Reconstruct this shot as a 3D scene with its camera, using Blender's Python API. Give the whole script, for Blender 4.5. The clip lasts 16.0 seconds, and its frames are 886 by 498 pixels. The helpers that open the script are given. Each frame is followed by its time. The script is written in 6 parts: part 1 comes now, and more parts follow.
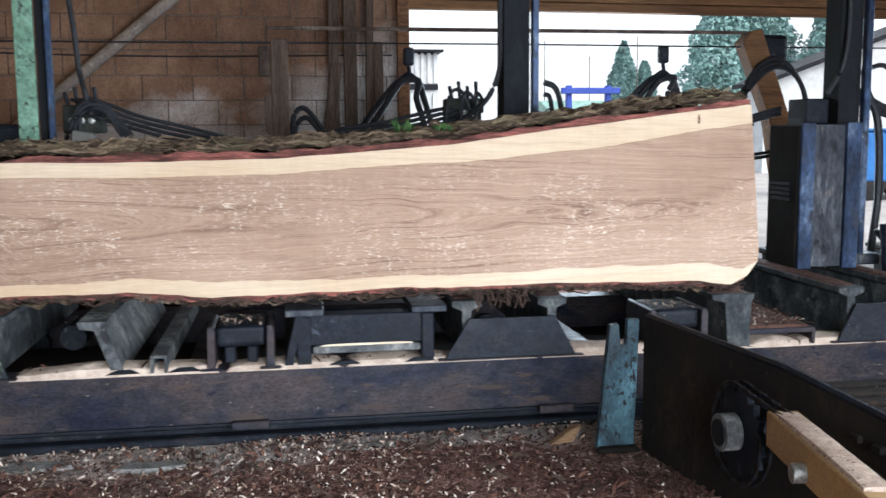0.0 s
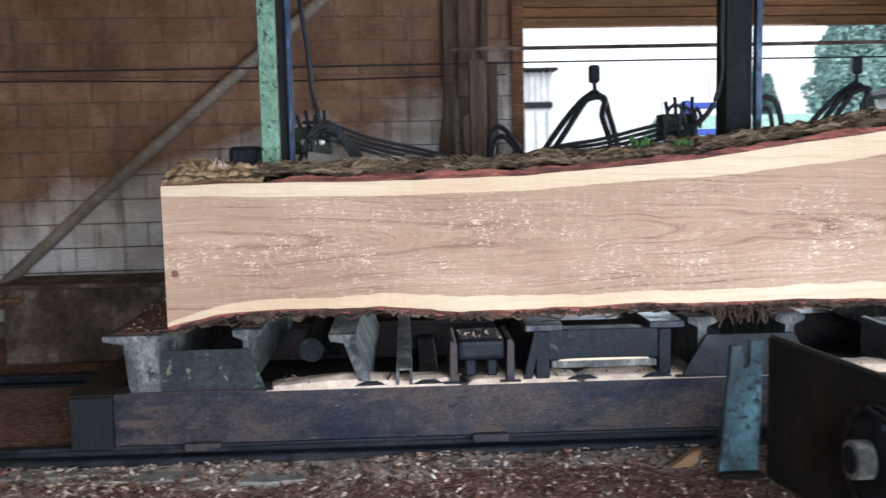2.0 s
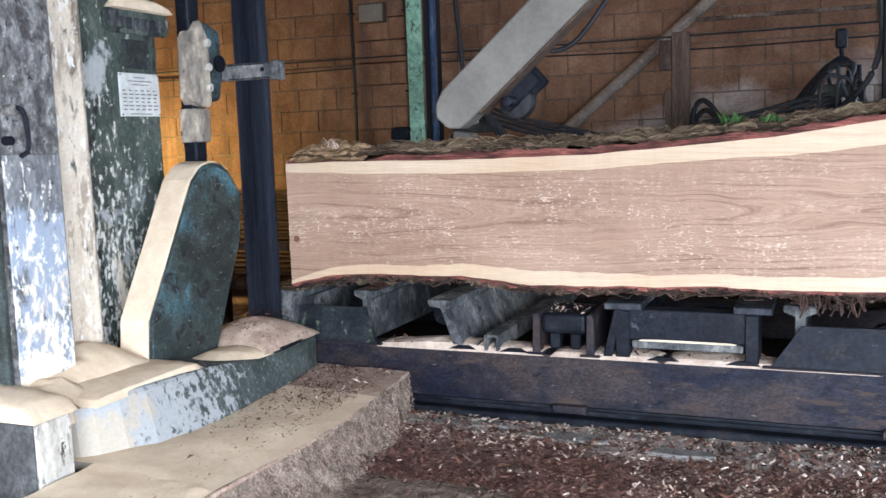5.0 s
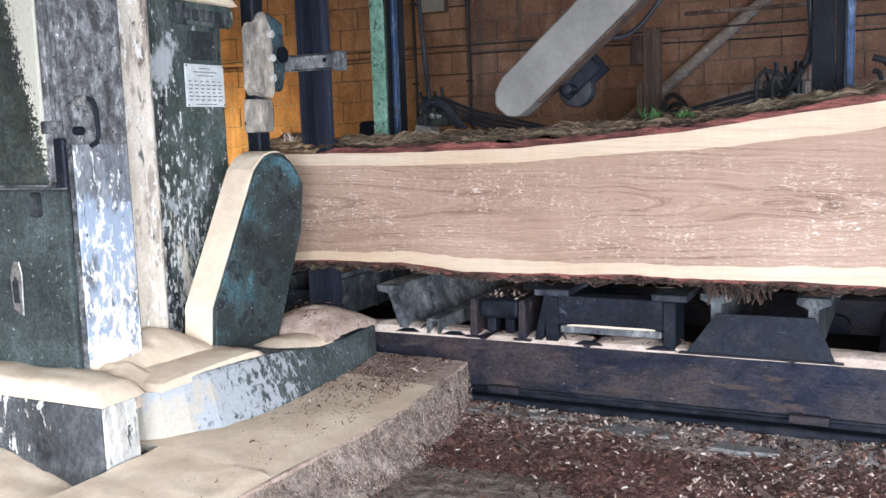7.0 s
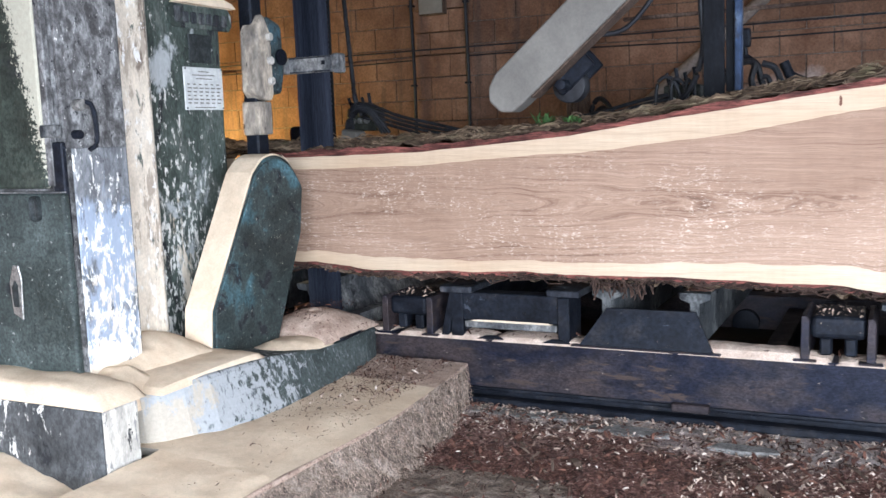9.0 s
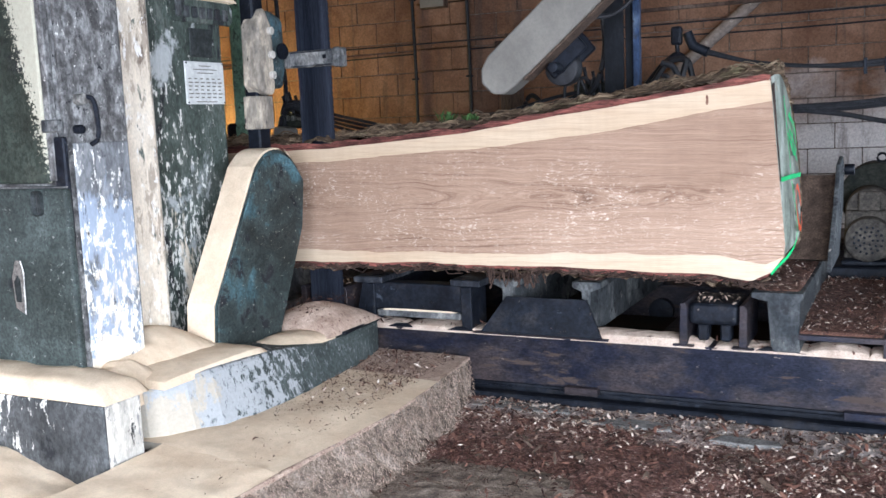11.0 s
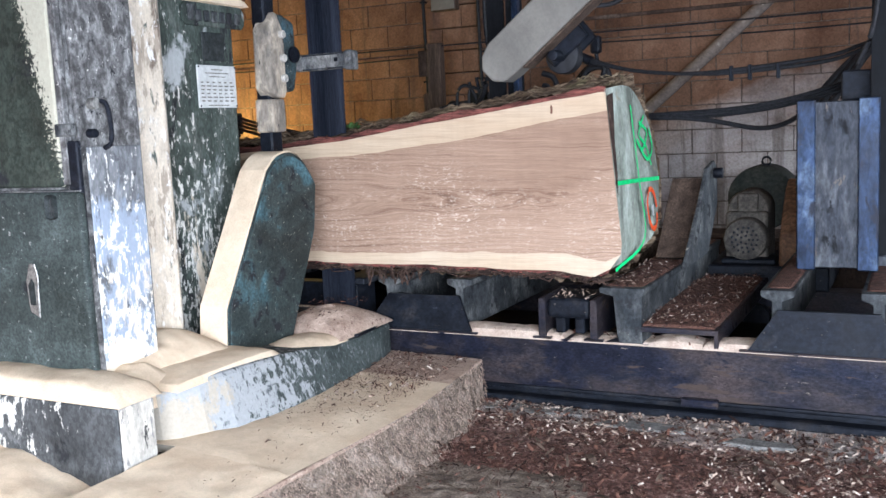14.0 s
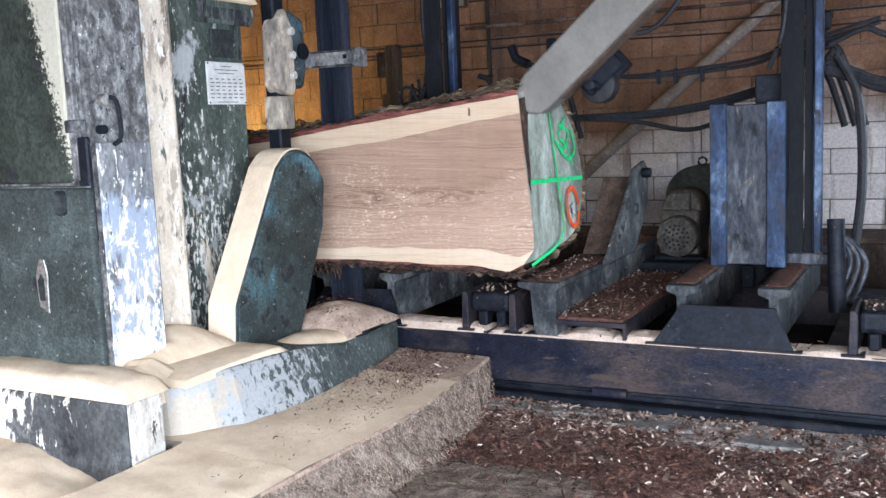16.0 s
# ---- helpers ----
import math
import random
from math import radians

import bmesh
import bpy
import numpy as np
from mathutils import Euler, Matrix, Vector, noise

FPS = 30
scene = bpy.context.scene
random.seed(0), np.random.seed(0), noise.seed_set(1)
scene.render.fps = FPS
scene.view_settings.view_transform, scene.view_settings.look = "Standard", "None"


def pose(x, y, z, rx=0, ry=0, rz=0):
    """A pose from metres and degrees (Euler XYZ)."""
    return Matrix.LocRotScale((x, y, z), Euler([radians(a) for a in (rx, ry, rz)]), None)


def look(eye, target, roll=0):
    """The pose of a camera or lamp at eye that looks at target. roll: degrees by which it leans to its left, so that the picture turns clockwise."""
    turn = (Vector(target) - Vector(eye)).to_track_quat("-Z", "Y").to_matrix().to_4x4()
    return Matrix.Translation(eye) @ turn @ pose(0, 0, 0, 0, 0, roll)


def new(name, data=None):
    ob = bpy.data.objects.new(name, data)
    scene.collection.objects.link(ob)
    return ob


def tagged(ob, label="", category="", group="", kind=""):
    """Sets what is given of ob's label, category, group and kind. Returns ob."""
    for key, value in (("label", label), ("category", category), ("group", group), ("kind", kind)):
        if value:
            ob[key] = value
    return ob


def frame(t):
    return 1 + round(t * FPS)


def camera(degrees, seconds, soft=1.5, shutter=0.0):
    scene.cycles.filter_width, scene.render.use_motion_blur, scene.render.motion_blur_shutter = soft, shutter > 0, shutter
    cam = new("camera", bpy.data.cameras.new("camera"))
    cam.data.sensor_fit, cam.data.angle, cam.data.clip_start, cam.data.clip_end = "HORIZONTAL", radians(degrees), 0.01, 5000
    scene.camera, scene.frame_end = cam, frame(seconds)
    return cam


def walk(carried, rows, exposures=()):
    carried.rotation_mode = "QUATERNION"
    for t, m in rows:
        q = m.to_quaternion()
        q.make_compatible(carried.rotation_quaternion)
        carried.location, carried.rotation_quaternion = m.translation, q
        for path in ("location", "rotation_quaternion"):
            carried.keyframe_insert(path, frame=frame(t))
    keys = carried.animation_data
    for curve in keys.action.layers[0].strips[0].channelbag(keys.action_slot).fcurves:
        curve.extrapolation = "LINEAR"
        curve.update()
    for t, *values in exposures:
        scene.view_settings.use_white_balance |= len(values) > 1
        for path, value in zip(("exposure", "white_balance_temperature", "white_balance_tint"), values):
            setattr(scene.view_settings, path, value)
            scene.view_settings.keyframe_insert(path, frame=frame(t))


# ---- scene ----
cam = camera(50.3, 16.0, shutter=0.4)
EYE = 1.65
TURNS = [  # seconds, yaw, pitch, roll
    (0, -9.29, -7.03, 0.39),
    (0.5, -9.60, -6.70, 0.74),
    (1, -7.94, -6.32, 1.23),
    (1.5, -7.75, -5.96, 0.61),
    (2, -2.38, -5.80, 1.24),
    (2.5, 4.07, -6.39, 1.44),
    (3, 9.83, -6.26, 1.93),
    (3.5, 13.57, -6.49, 1.99),
    (4, 16.19, -6.69, 2.11),
    (4.5, 19.85, -6.77, 1.97),
    (5, 22.63, -6.86, 1.94),
    (7.5, 26.32, -7.34, 1.90),
    (8, 26.24, -7.34, 1.97),
    (8.5, 26.41, -7.19, 2.16),
    (9, 26.21, -7.22, 2.22),
    (11.5, 26.39, -7.61, 2.47),
    (12, 26.63, -7.44, 2.43),
    (12.5, 26.60, -7.57, 2.57),
    (13, 26.39, -7.68, 2.58),
    (13.5, 26.56, -7.57, 2.61),
    (14, 26.99, -7.42, 2.64),
    (14.5, 27.04, -7.50, 2.41),
    (15, 27.22, -7.74, 2.33),
    (15.5, 27.32, -7.83, 2.42),
    (16, 27.51, -7.55, 2.44),
]
PATH = [(t, pose(0, 0, EYE, 90 + p, r, y)) for t, y, p, r in TURNS]
walk(cam, PATH, exposures=[(0, 0.71, 6400, 10), (3, 0.8, 6350, 11), (5, 0.98, 6230, 13), (8, 1.04, 6180, 14), (16, 1.07, 6180, 14)])

# ---- world and lights ----
world = bpy.data.worlds.new("overcast_sky")
scene.world = world
world.use_nodes = True
wn = world.node_tree
sky = wn.nodes.new("ShaderNodeTexSky")
sky.sky_type, sky.sun_disc = "NISHITA", False
sky.sun_elevation, sky.sun_rotation = radians(38), radians(150)
sky.air_density, sky.dust_density, sky.ozone_density = 1.0, 6.0, 1.0
pale = wn.nodes.new("ShaderNodeHueSaturation")
pale.inputs["Saturation"].default_value = 0.4
pale.inputs["Value"].default_value = 2.0
wn.links.new(sky.outputs[0], pale.inputs["Color"])
cloud = wn.nodes.new("ShaderNodeMix")
cloud.data_type = "RGBA"
cloud.inputs[0].default_value = 0.65
cloud.inputs[7].default_value = (6.6, 7.0, 7.5, 1.0)
wn.links.new(pale.outputs[0], cloud.inputs[6])
wn.links.new(cloud.outputs[2], wn.nodes["Background"].inputs["Color"])
wn.nodes["Background"].inputs["Strength"].default_value = 0.15


def lamp(name, kind, energy, colour, place, target, size=1.0, size_y=None):
    data = bpy.data.lights.new(name, kind)
    data.energy, data.color = energy, colour
    if kind == "AREA":
        data.shape, data.size, data.size_y = "RECTANGLE", size, size_y or size
    elif kind == "SUN":
        data.angle = radians(size)
    else:
        data.shadow_soft_size = size
    ob = new(name, data)
    ob.matrix_world = look(place, target)
    return ob


lamp("sun", "SUN", 1.5, (1.0, 0.96, 0.9), (4, -8, 9), (0, 0, 0), 25)
# daylight through the open front of the shed, and through the yard opening
lamp("front_daylight", "AREA", 940, (0.76, 0.88, 1.0), (2.0, -1.8, 1.8), (-2.4, 4.6, 0.7), 7.0, 2.3)
lamp("yard_daylight", "AREA", 160, (0.7, 0.86, 1.0), (4.6, 9.1, 1.7), (1.5, 4.0, 0.6), 5.4, 2.2)
# the shed's own warm lamp, high behind the saw
lamp("bay_lamp", "POINT", 100, (1.0, 0.78, 0.26), (-6.9, 7.85, 1.45), (0, 0, 0), 0.14)
lamp("bay_lamp", "POINT", 3.5, (1.0, 0.45, 0.16), (-1.6, 7.4, 3.3), (0, 0, 0), 0.14)


# ---- materials ----
def rgb(c):
    return (*c, 1.0)


class Nodes:
    def __init__(self, name):
        self.mat = bpy.data.materials.new(name)
        self.mat.use_nodes = True
        self.t = self.mat.node_tree
        self.bsdf = self.t.nodes["Principled BSDF"]
        co = self.t.nodes.new("ShaderNodeTexCoord")
        info = self.t.nodes.new("ShaderNodeObjectInfo")
        add = self.t.nodes.new("ShaderNodeVectorMath")
        mul = self.t.nodes.new("ShaderNodeMath")
        mul.operation = "MULTIPLY"
        mul.inputs[1].default_value = 37.0
        self.rand = info.outputs["Random"]
        self.link(self.rand, mul.inputs[0])
        self.link(co.outputs["Object"], add.inputs[0])
        self.link(mul.outputs[0], add.inputs[1])
        self.co = add.outputs[0]
        self.raw = co.outputs["Object"]

    def link(self, a, b):
        self.t.links.new(a, b)

    def noise(self, scale, stretch=(1, 1, 1), detail=6, rough=0.6, distort=0.0, vec=None):
        mp = self.t.nodes.new("ShaderNodeMapping")
        mp.inputs["Scale"].default_value = stretch
        self.link(vec or self.co, mp.inputs["Vector"])
        n = self.t.nodes.new("ShaderNodeTexNoise")
        for k, v in (("Scale", scale), ("Detail", detail), ("Roughness", rough), ("Distortion", distort)):
            n.inputs[k].default_value = v
        self.link(mp.outputs[0], n.inputs["Vector"])
        return n.outputs["Fac"]

    def lean(self, fac, gx, gy, gz, offset):
        """Adds a slope over the object to a value, so that a stain thickens one way."""
        dot = self.t.nodes.new("ShaderNodeVectorMath")
        dot.operation = "DOT_PRODUCT"
        dot.inputs[1].default_value = (gx, gy, gz)
        self.link(self.raw, dot.inputs[0])
        for v in (dot.outputs["Value"], offset):
            a = self.t.nodes.new("ShaderNodeMath")
            a.operation = "ADD"
            self.link(fac, a.inputs[0])
            if isinstance(v, float):
                a.inputs[1].default_value = v
            else:
                self.link(v, a.inputs[1])
            fac = a.outputs[0]
        return fac

    def ramp(self, fac, stops):
        r = self.t.nodes.new("ShaderNodeValToRGB")
        e = r.color_ramp.elements
        while len(e) < len(stops):
            e.new(0.5)
        for el, (p, c) in zip(e, stops):
            el.position, el.color = p, rgb(c if isinstance(c, tuple) else (c, c, c))
        self.link(fac, r.inputs[0])
        return r.outputs[0]

    def mix(self, fac, a, b, kind="MIX"):
        m = self.t.nodes.new("ShaderNodeMix")
        m.data_type, m.blend_type = "RGBA", kind
        for sock, v in ((m.inputs[0], fac), (m.inputs[6], a), (m.inputs[7], b)):
            if isinstance(v, (int, float)):
                sock.default_value = v
            elif isinstance(v, tuple):
                sock.default_value = rgb(v)
            else:
                self.link(v, sock)
        return m.outputs[2]

    def finish(self, colour, rough=0.7, metal=0.0, height=None, bump=0.3, depth=0.01):
        for key, v in (("Base Color", colour), ("Roughness", rough), ("Metallic", metal)):
            if isinstance(v, (int, float)):
                self.bsdf.inputs[key].default_value = v
            elif isinstance(v, tuple):
                self.bsdf.inputs[key].default_value = rgb(v)
            else:
                self.link(v, self.bsdf.inputs[key])
        # rough, dirty surfaces have little clear sheen
        self.bsdf.inputs["Specular IOR Level"].default_value = 0.2
        if height is not None:
            b = self.t.nodes.new("ShaderNodeBump")
            b.inputs["Strength"].default_value, b.inputs["Distance"].default_value = bump, depth
            self.link(height, b.inputs["Height"])
            self.link(b.outputs[0], self.bsdf.inputs["Normal"])
        return self.mat


def grunge(name, stops, scale=3.0, stretch=(1, 1, 1), rough=(0.5, 0.85), metal=0.0, fine=40.0, bump=0.35, depth=0.006,
           chips=None, vary=0.0, soft=1.0):
    """Mottled surface: broad stains, fine grain, and patches (colour, threshold, scale, stretch) where paint is gone or dust sticks."""
    n = Nodes(name)
    broad = n.noise(scale, stretch, 8, 0.62, 0.4)
    grain = n.noise(fine, stretch, 5, 0.7)
    col = n.ramp(broad, stops)
    mid = n.noise(scale * 4.3, stretch, 6, 0.7, 0.6)
    col = n.mix(0.8 * soft, col, n.ramp(grain, [(0.4, 0.42), (0.58, 1.0)]), "MULTIPLY")
    col = n.mix(0.6 * soft, col, n.ramp(mid, [(0.38, 0.4), (0.6, 1.0)]), "MULTIPLY")
    if vary:
        col = n.mix(vary, col, n.ramp(n.rand, [(0.0, 0.35), (1.0, 1.0)]), "MULTIPLY")
    ro = n.ramp(broad, [(0.3, rough[0]), (0.7, rough[1])])
    for c, low, sc, st, *drift in chips or ():
        fac = n.noise(sc, st, 9, 0.68, 0.3)
        if drift:
            fac = n.lean(fac, *drift[0])
        mask = n.ramp(fac, [(low, 0.0), (low + 0.05, 1.0)])
        col = n.mix(mask, col, n.mix(0.35, c, n.ramp(grain, [(0.3, 0.5), (0.65, 1.0)]), "MULTIPLY"))
        ro = n.mix(mask, ro, (0.9, 0.9, 0.9))
    return n.finish(col, ro, metal, grain, bump, depth)


SOOT2 = (0.02, 0.02, 0.022)
STEEL = grunge("dark_oily_steel", [(0.35, (0.006, 0.007, 0.011)), (0.55, (0.013, 0.016, 0.024)), (0.7, (0.036, 0.034, 0.037))], 5, rough=(0.4, 0.75), metal=0.3,
               chips=[((0.2, 0.16, 0.125), 0.66, 34, (1, 1, 1)), ((0.07, 0.08, 0.1), 0.64, 9, (1, 1, 1))])
BEAM = grunge("worn_steel_beam", [(0.38, (0.018, 0.02, 0.035)), (0.5, (0.04, 0.034, 0.04)), (0.62, (0.064, 0.047, 0.047))], 2.2, (1, 1, 1.8), (0.3, 0.62), 0.35, 60,
              chips=[((0.07, 0.05, 0.043), 0.58, 11, (0.3, 1, 1.6)), ((0.014, 0.016, 0.026), 0.6, 4, (0.6, 1, 1.2)), ((0.3, 0.25, 0.2), 0.66, 50, (0.3, 1, 1))])
RUST = grunge("rusted_plate", [(0.35, (0.006, 0.004, 0.003)), (0.55, (0.014, 0.009, 0.006)), (0.7, (0.034, 0.02, 0.013))], 3, (1, 1, 0.5), (0.75, 0.95), 0.05, chips=[((0.1, 0.065, 0.045), 0.65, 26, (1, 1, 0.3))])
POSTBLACK = grunge("blackened_post_steel", [(0.35, (0.004, 0.0045, 0.006)), (0.55, (0.009, 0.01, 0.013)), (0.7, (0.025, 0.025, 0.028))], 4, (1, 1, 0.4), (0.7, 0.9), 0.0, 50)
BLADE = grunge("blued_band_steel", [(0.3, (0.05, 0.06, 0.09)), (0.7, (0.1, 0.115, 0.16))], 2, (9, 1, 0.2), (0.3, 0.5), 0.85, 90, 0.08)
CREAM = (0.68, 0.57, 0.44)
WHITE = (0.66, 0.635, 0.575)
SOOT = (0.022, 0.022, 0.024)
TEAL = grunge("chipped_teal_paint", [(0.4, (0.034, 0.044, 0.044)), (0.53, (0.056, 0.078, 0.08)), (0.62, (0.075, 0.14, 0.165))], 2.2, rough=(0.4, 0.75), fine=70,
              chips=[(SOOT, 0.57, 9, (1, 1, 1)), ((0.42, 0.4, 0.34), 0.63, 50, (1, 1, 1))])
GREEN = grunge("flaking_green_paint", [(0.35, (0.05, 0.064, 0.054)), (0.55, (0.085, 0.106, 0.09)), (0.7, (0.17, 0.182, 0.16))], 3.5, (1, 1, 0.5), (0.35, 0.7), fine=60,
               chips=[(SOOT, 0.58, 6, (1, 1, 0.4)), (WHITE, 0.55, 36, (1, 1, 0.45), (0, -0.1, -0.08, 0.09)), (CREAM, 0.58, 5, (1, 1, 0.4), (0, -0.12, -0.1, 0.06)), ((0.36, 0.37, 0.36), 0.6, 3, (1, 1, 0.7))])
DOORDARK = grunge("dark_door_paint", [(0.35, (0.034, 0.043, 0.039)), (0.55, (0.058, 0.072, 0.067)), (0.7, (0.09, 0.11, 0.103))], 3, rough=(0.4, 0.7), fine=70,
                  chips=[((0.3, 0.3, 0.28), 0.63, 40, (1, 1, 1)), (SOOT, 0.6, 4, (1, 1, 1))])
DOORGREEN = grunge("green_door_paint", [(0.35, (0.028, 0.032, 0.025)), (0.55, (0.046, 0.058, 0.046)), (0.7, (0.08, 0.088, 0.07))], 2.5, (1, 1, 0.8), (0.4, 0.7), fine=60,
                   chips=[(SOOT, 0.6, 3, (1, 1, 1)), ((0.41, 0.385, 0.3), 0.55, 75, (1, 1, 0.8), (3.4, 0.0, 0.78, -1.74))])
SLATE = grunge("streaked_slate_paint", [(0.35, (0.045, 0.047, 0.048)), (0.6, (0.1, 0.102, 0.102)), (0.75, (0.2, 0.2, 0.195))], 4, (1, 1, 0.7), (0.5, 0.8), fine=60,
               chips=[(WHITE, 0.55, 20, (1, 1, 0.45), (-0.35, 0, 0.3, -0.03)), (SOOT, 0.64, 5, (1, 1, 1))])
BEDPAINT = grunge("worn_bed_paint", [(0.35, (0.035, 0.045, 0.042)), (0.6, (0.075, 0.09, 0.085)), (0.75, (0.14, 0.15, 0.14))], 5, rough=(0.45, 0.8), fine=60,
                  chips=[((0.3, 0.305, 0.305), 0.5, 24, (1, 1, 0.7), (0.0, -0.28, 0.0, -0.07)), ((0.16, 0.17, 0.17), 0.57, 40, (1, 1, 0.5)), ((0.07, 0.08, 0.085), 0.62, 14, (1, 1, 0.5)), ((0.36, 0.315, 0.255), 0.55, 7, (1, 1, 0.6), (0.0, -0.6, 0.0, -0.5))], soft=0.8)
BLUEWHITE = grunge("worn_blue_panel", [(0.35, (0.11, 0.112, 0.116)), (0.55, (0.21, 0.214, 0.222)), (0.7, (0.36, 0.36, 0.355))], 7, (1, 1, 0.5), (0.45, 0.8), fine=50,
                   chips=[((0.27, 0.31, 0.37), 0.5, 3, (1, 1, 0.4), (0, 0, -0.22, 0.24)), (WHITE, 0.54, 30, (1, 1, 0.5), (0, 0, -0.12, 0.13)), (SOOT, 0.62, 9, (1, 1, 0.5)), (CREAM, 0.54, 7, (1, 1, 0.4), (0, 0, -0.24, 0.21))], soft=0.7)
PANELGREY = grunge("speckled_grey_panel", [(0.38, (0.066, 0.063, 0.061)), (0.5, (0.145, 0.14, 0.136)), (0.62, (0.3, 0.294, 0.283))], 17, (1, 1, 0.7), (0.5, 0.8), fine=70,
                   chips=[(SOOT, 0.6, 26, (1, 1, 0.8)), (WHITE, 0.63, 48, (1, 1, 0.5)), (WHITE, 0.58, 14, (1, 1, 0.4), (0, 0.12, -0.1, 0.15))], soft=0.8)
CREAMPOST = grunge("dust_caked_column", [(0.35, (0.6, 0.51, 0.4)), (0.55, (0.74, 0.64, 0.51)), (0.7, (0.8, 0.72, 0.6))], 5, (1, 1, 0.7), (0.85, 1.0), fine=90,
                   chips=[((0.2, 0.155, 0.12), 0.52, 5, (1, 1, 0.35), (0, 0.45, 0.17, -0.08)), ((0.4, 0.33, 0.26), 0.56, 12, (1, 1, 0.35), (0, 0.35, 0.04, 0.16)), ((0.1, 0.115, 0.1), 0.57, 14, (1, 1, 0.4), (0, 0.5, 0.0, 0.24)), ((0.78, 0.75, 0.7), 0.57, 20, (1, 1, 0.5))], soft=0.35)
GUIDEDUST = grunge("dusty_guide_casting", [(0.35, (0.16, 0.14, 0.12)), (0.5, (0.3, 0.255, 0.205)), (0.65, (0.6, 0.5, 0.38))], 9, (1, 1, 0.5), (0.8, 1.0), chips=[(SOOT, 0.6, 20, (1, 1, 0.5))], soft=0.6)
WHITEFACE = grunge("whitewashed_casting", [(0.35, (0.4, 0.37, 0.32)), (0.7, (0.62, 0.57, 0.5))], 9, (1, 1, 0.4), (0.8, 1.0), chips=[(SOOT, 0.6, 14, (1, 1, 0.5)), ((0.2, 0.19, 0.18), 0.57, 30, (1, 1, 0.4))], soft=0.6)
MINT = grunge("peeling_mint_paint", [(0.3, (0.13, 0.25, 0.17)), (0.7, (0.22, 0.36, 0.26))], 6, rough=(0.45, 0.8), chips=[((0.035, 0.035, 0.03), 0.55, 22, (1, 1, 0.6)), ((0.26, 0.19, 0.13), 0.62, 9, (1, 1, 0.4))], soft=0.8)
KNEEBLUE = grunge("worn_blue_steel", [(0.38, (0.014, 0.024, 0.05)), (0.5, (0.035, 0.06, 0.12)), (0.62, (0.15, 0.2, 0.28))], 3, (1, 1, 0.5), (0.3, 0.6), 0.3, chips=[((0.04, 0.042, 0.055), 0.54, 9, (1, 1, 0.4)), ((0.4, 0.43, 0.46), 0.66, 14, (1, 1, 0.3))])
KNEEGREY = grunge("scraped_grey_steel", [(0.35, (0.018, 0.021, 0.03)), (0.52, (0.05, 0.054, 0.065)), (0.68, (0.15, 0.155, 0.165))], 7, (1, 1, 0.35), (0.35, 0.65), 0.4, chips=[(SOOT2, 0.58, 9, (1, 1, 0.5)), ((0.16, 0.13, 0.11), 0.6, 14, (1, 1, 0.4))])
ARMGREY = grunge("dusty_grey_paint", [(0.3, (0.125, 0.114, 0.1)), (0.7, (0.185, 0.17, 0.148))], 4, rough=(0.6, 0.85), fine=60, bump=0.15, chips=[((0.1, 0.08, 0.06), 0.68, 30, (1, 1, 1))], soft=0.2)
CREAMDUST = grunge("fine_sawdust", [(0.35, (0.6, 0.455, 0.32)), (0.65, (0.74, 0.595, 0.435))], 4, rough=(0.9, 1.0), fine=190, bump=0.6, depth=0.004, chips=[((0.3, 0.2, 0.13), 0.68, 60, (1, 1, 1))], soft=0.3)
DRIFT = grunge("settled_sawdust", [(0.35, (0.46, 0.34, 0.265)), (0.65, (0.66, 0.52, 0.42))], 9, rough=(0.9, 1.0), fine=150, bump=0.8, depth=0.006, chips=[((0.1, 0.06, 0.045), 0.64, 40, (1, 1, 1))], soft=0.5)
SPECKDUST = grunge("coarse_sawdust", [(0.35, (0.38, 0.26, 0.2)), (0.65, (0.62, 0.46, 0.36))], 9, rough=(0.9, 1.0), fine=150, bump=0.8, depth=0.008,
                   chips=[((0.12, 0.06, 0.045), 0.58, 48, (1, 1, 1)), ((0.7, 0.6, 0.5), 0.64, 70, (1, 1, 1))], soft=0.6)
REDDUST = grunge("red_bark_dust", [(0.3, (0.1, 0.045, 0.033)), (0.7, (0.24, 0.12, 0.088))], 12, rough=(0.85, 1.0), fine=150, bump=0.9, depth=0.01,
                 chips=[((0.03, 0.014, 0.01), 0.55, 30, (1, 1, 1)), ((0.5, 0.36, 0.28), 0.62, 70, (1, 1, 1))])
PLINTH = grunge("matted_fibre_concrete", [(0.35, (0.15, 0.112, 0.088)), (0.5, (0.32, 0.245, 0.19)), (0.65, (0.52, 0.42, 0.34))], 12, (1, 1, 1), (0.85, 1.0), fine=80, bump=1.0, depth=0.02)
CONCRETE = grunge("stained_concrete", [(0.3, (0.16, 0.15, 0.14)), (0.7, (0.3, 0.28, 0.26))], 3, rough=(0.7, 0.95), fine=60)
RUBBER = grunge("black_hose_rubber", [(0.3, (0.012, 0.012, 0.014)), (0.7, (0.03, 0.03, 0.034))], 8, rough=(0.45, 0.7), bump=0.1)
TIMBER = grunge("old_orange_timber", [(0.3, (0.12, 0.055, 0.026)), (0.7, (0.27, 0.135, 0.06))], 3, (0.3, 4, 4), (0.7, 0.9), fine=30, soft=0.7)
POLEBROWN = grunge("dusty_brown_pole", [(0.3, (0.13, 0.1, 0.082)), (0.7, (0.25, 0.205, 0.175))], 5, rough=(0.7, 0.9), chips=[((0.3, 0.26, 0.22), 0.6, 14, (1, 1, 1))], soft=0.5)
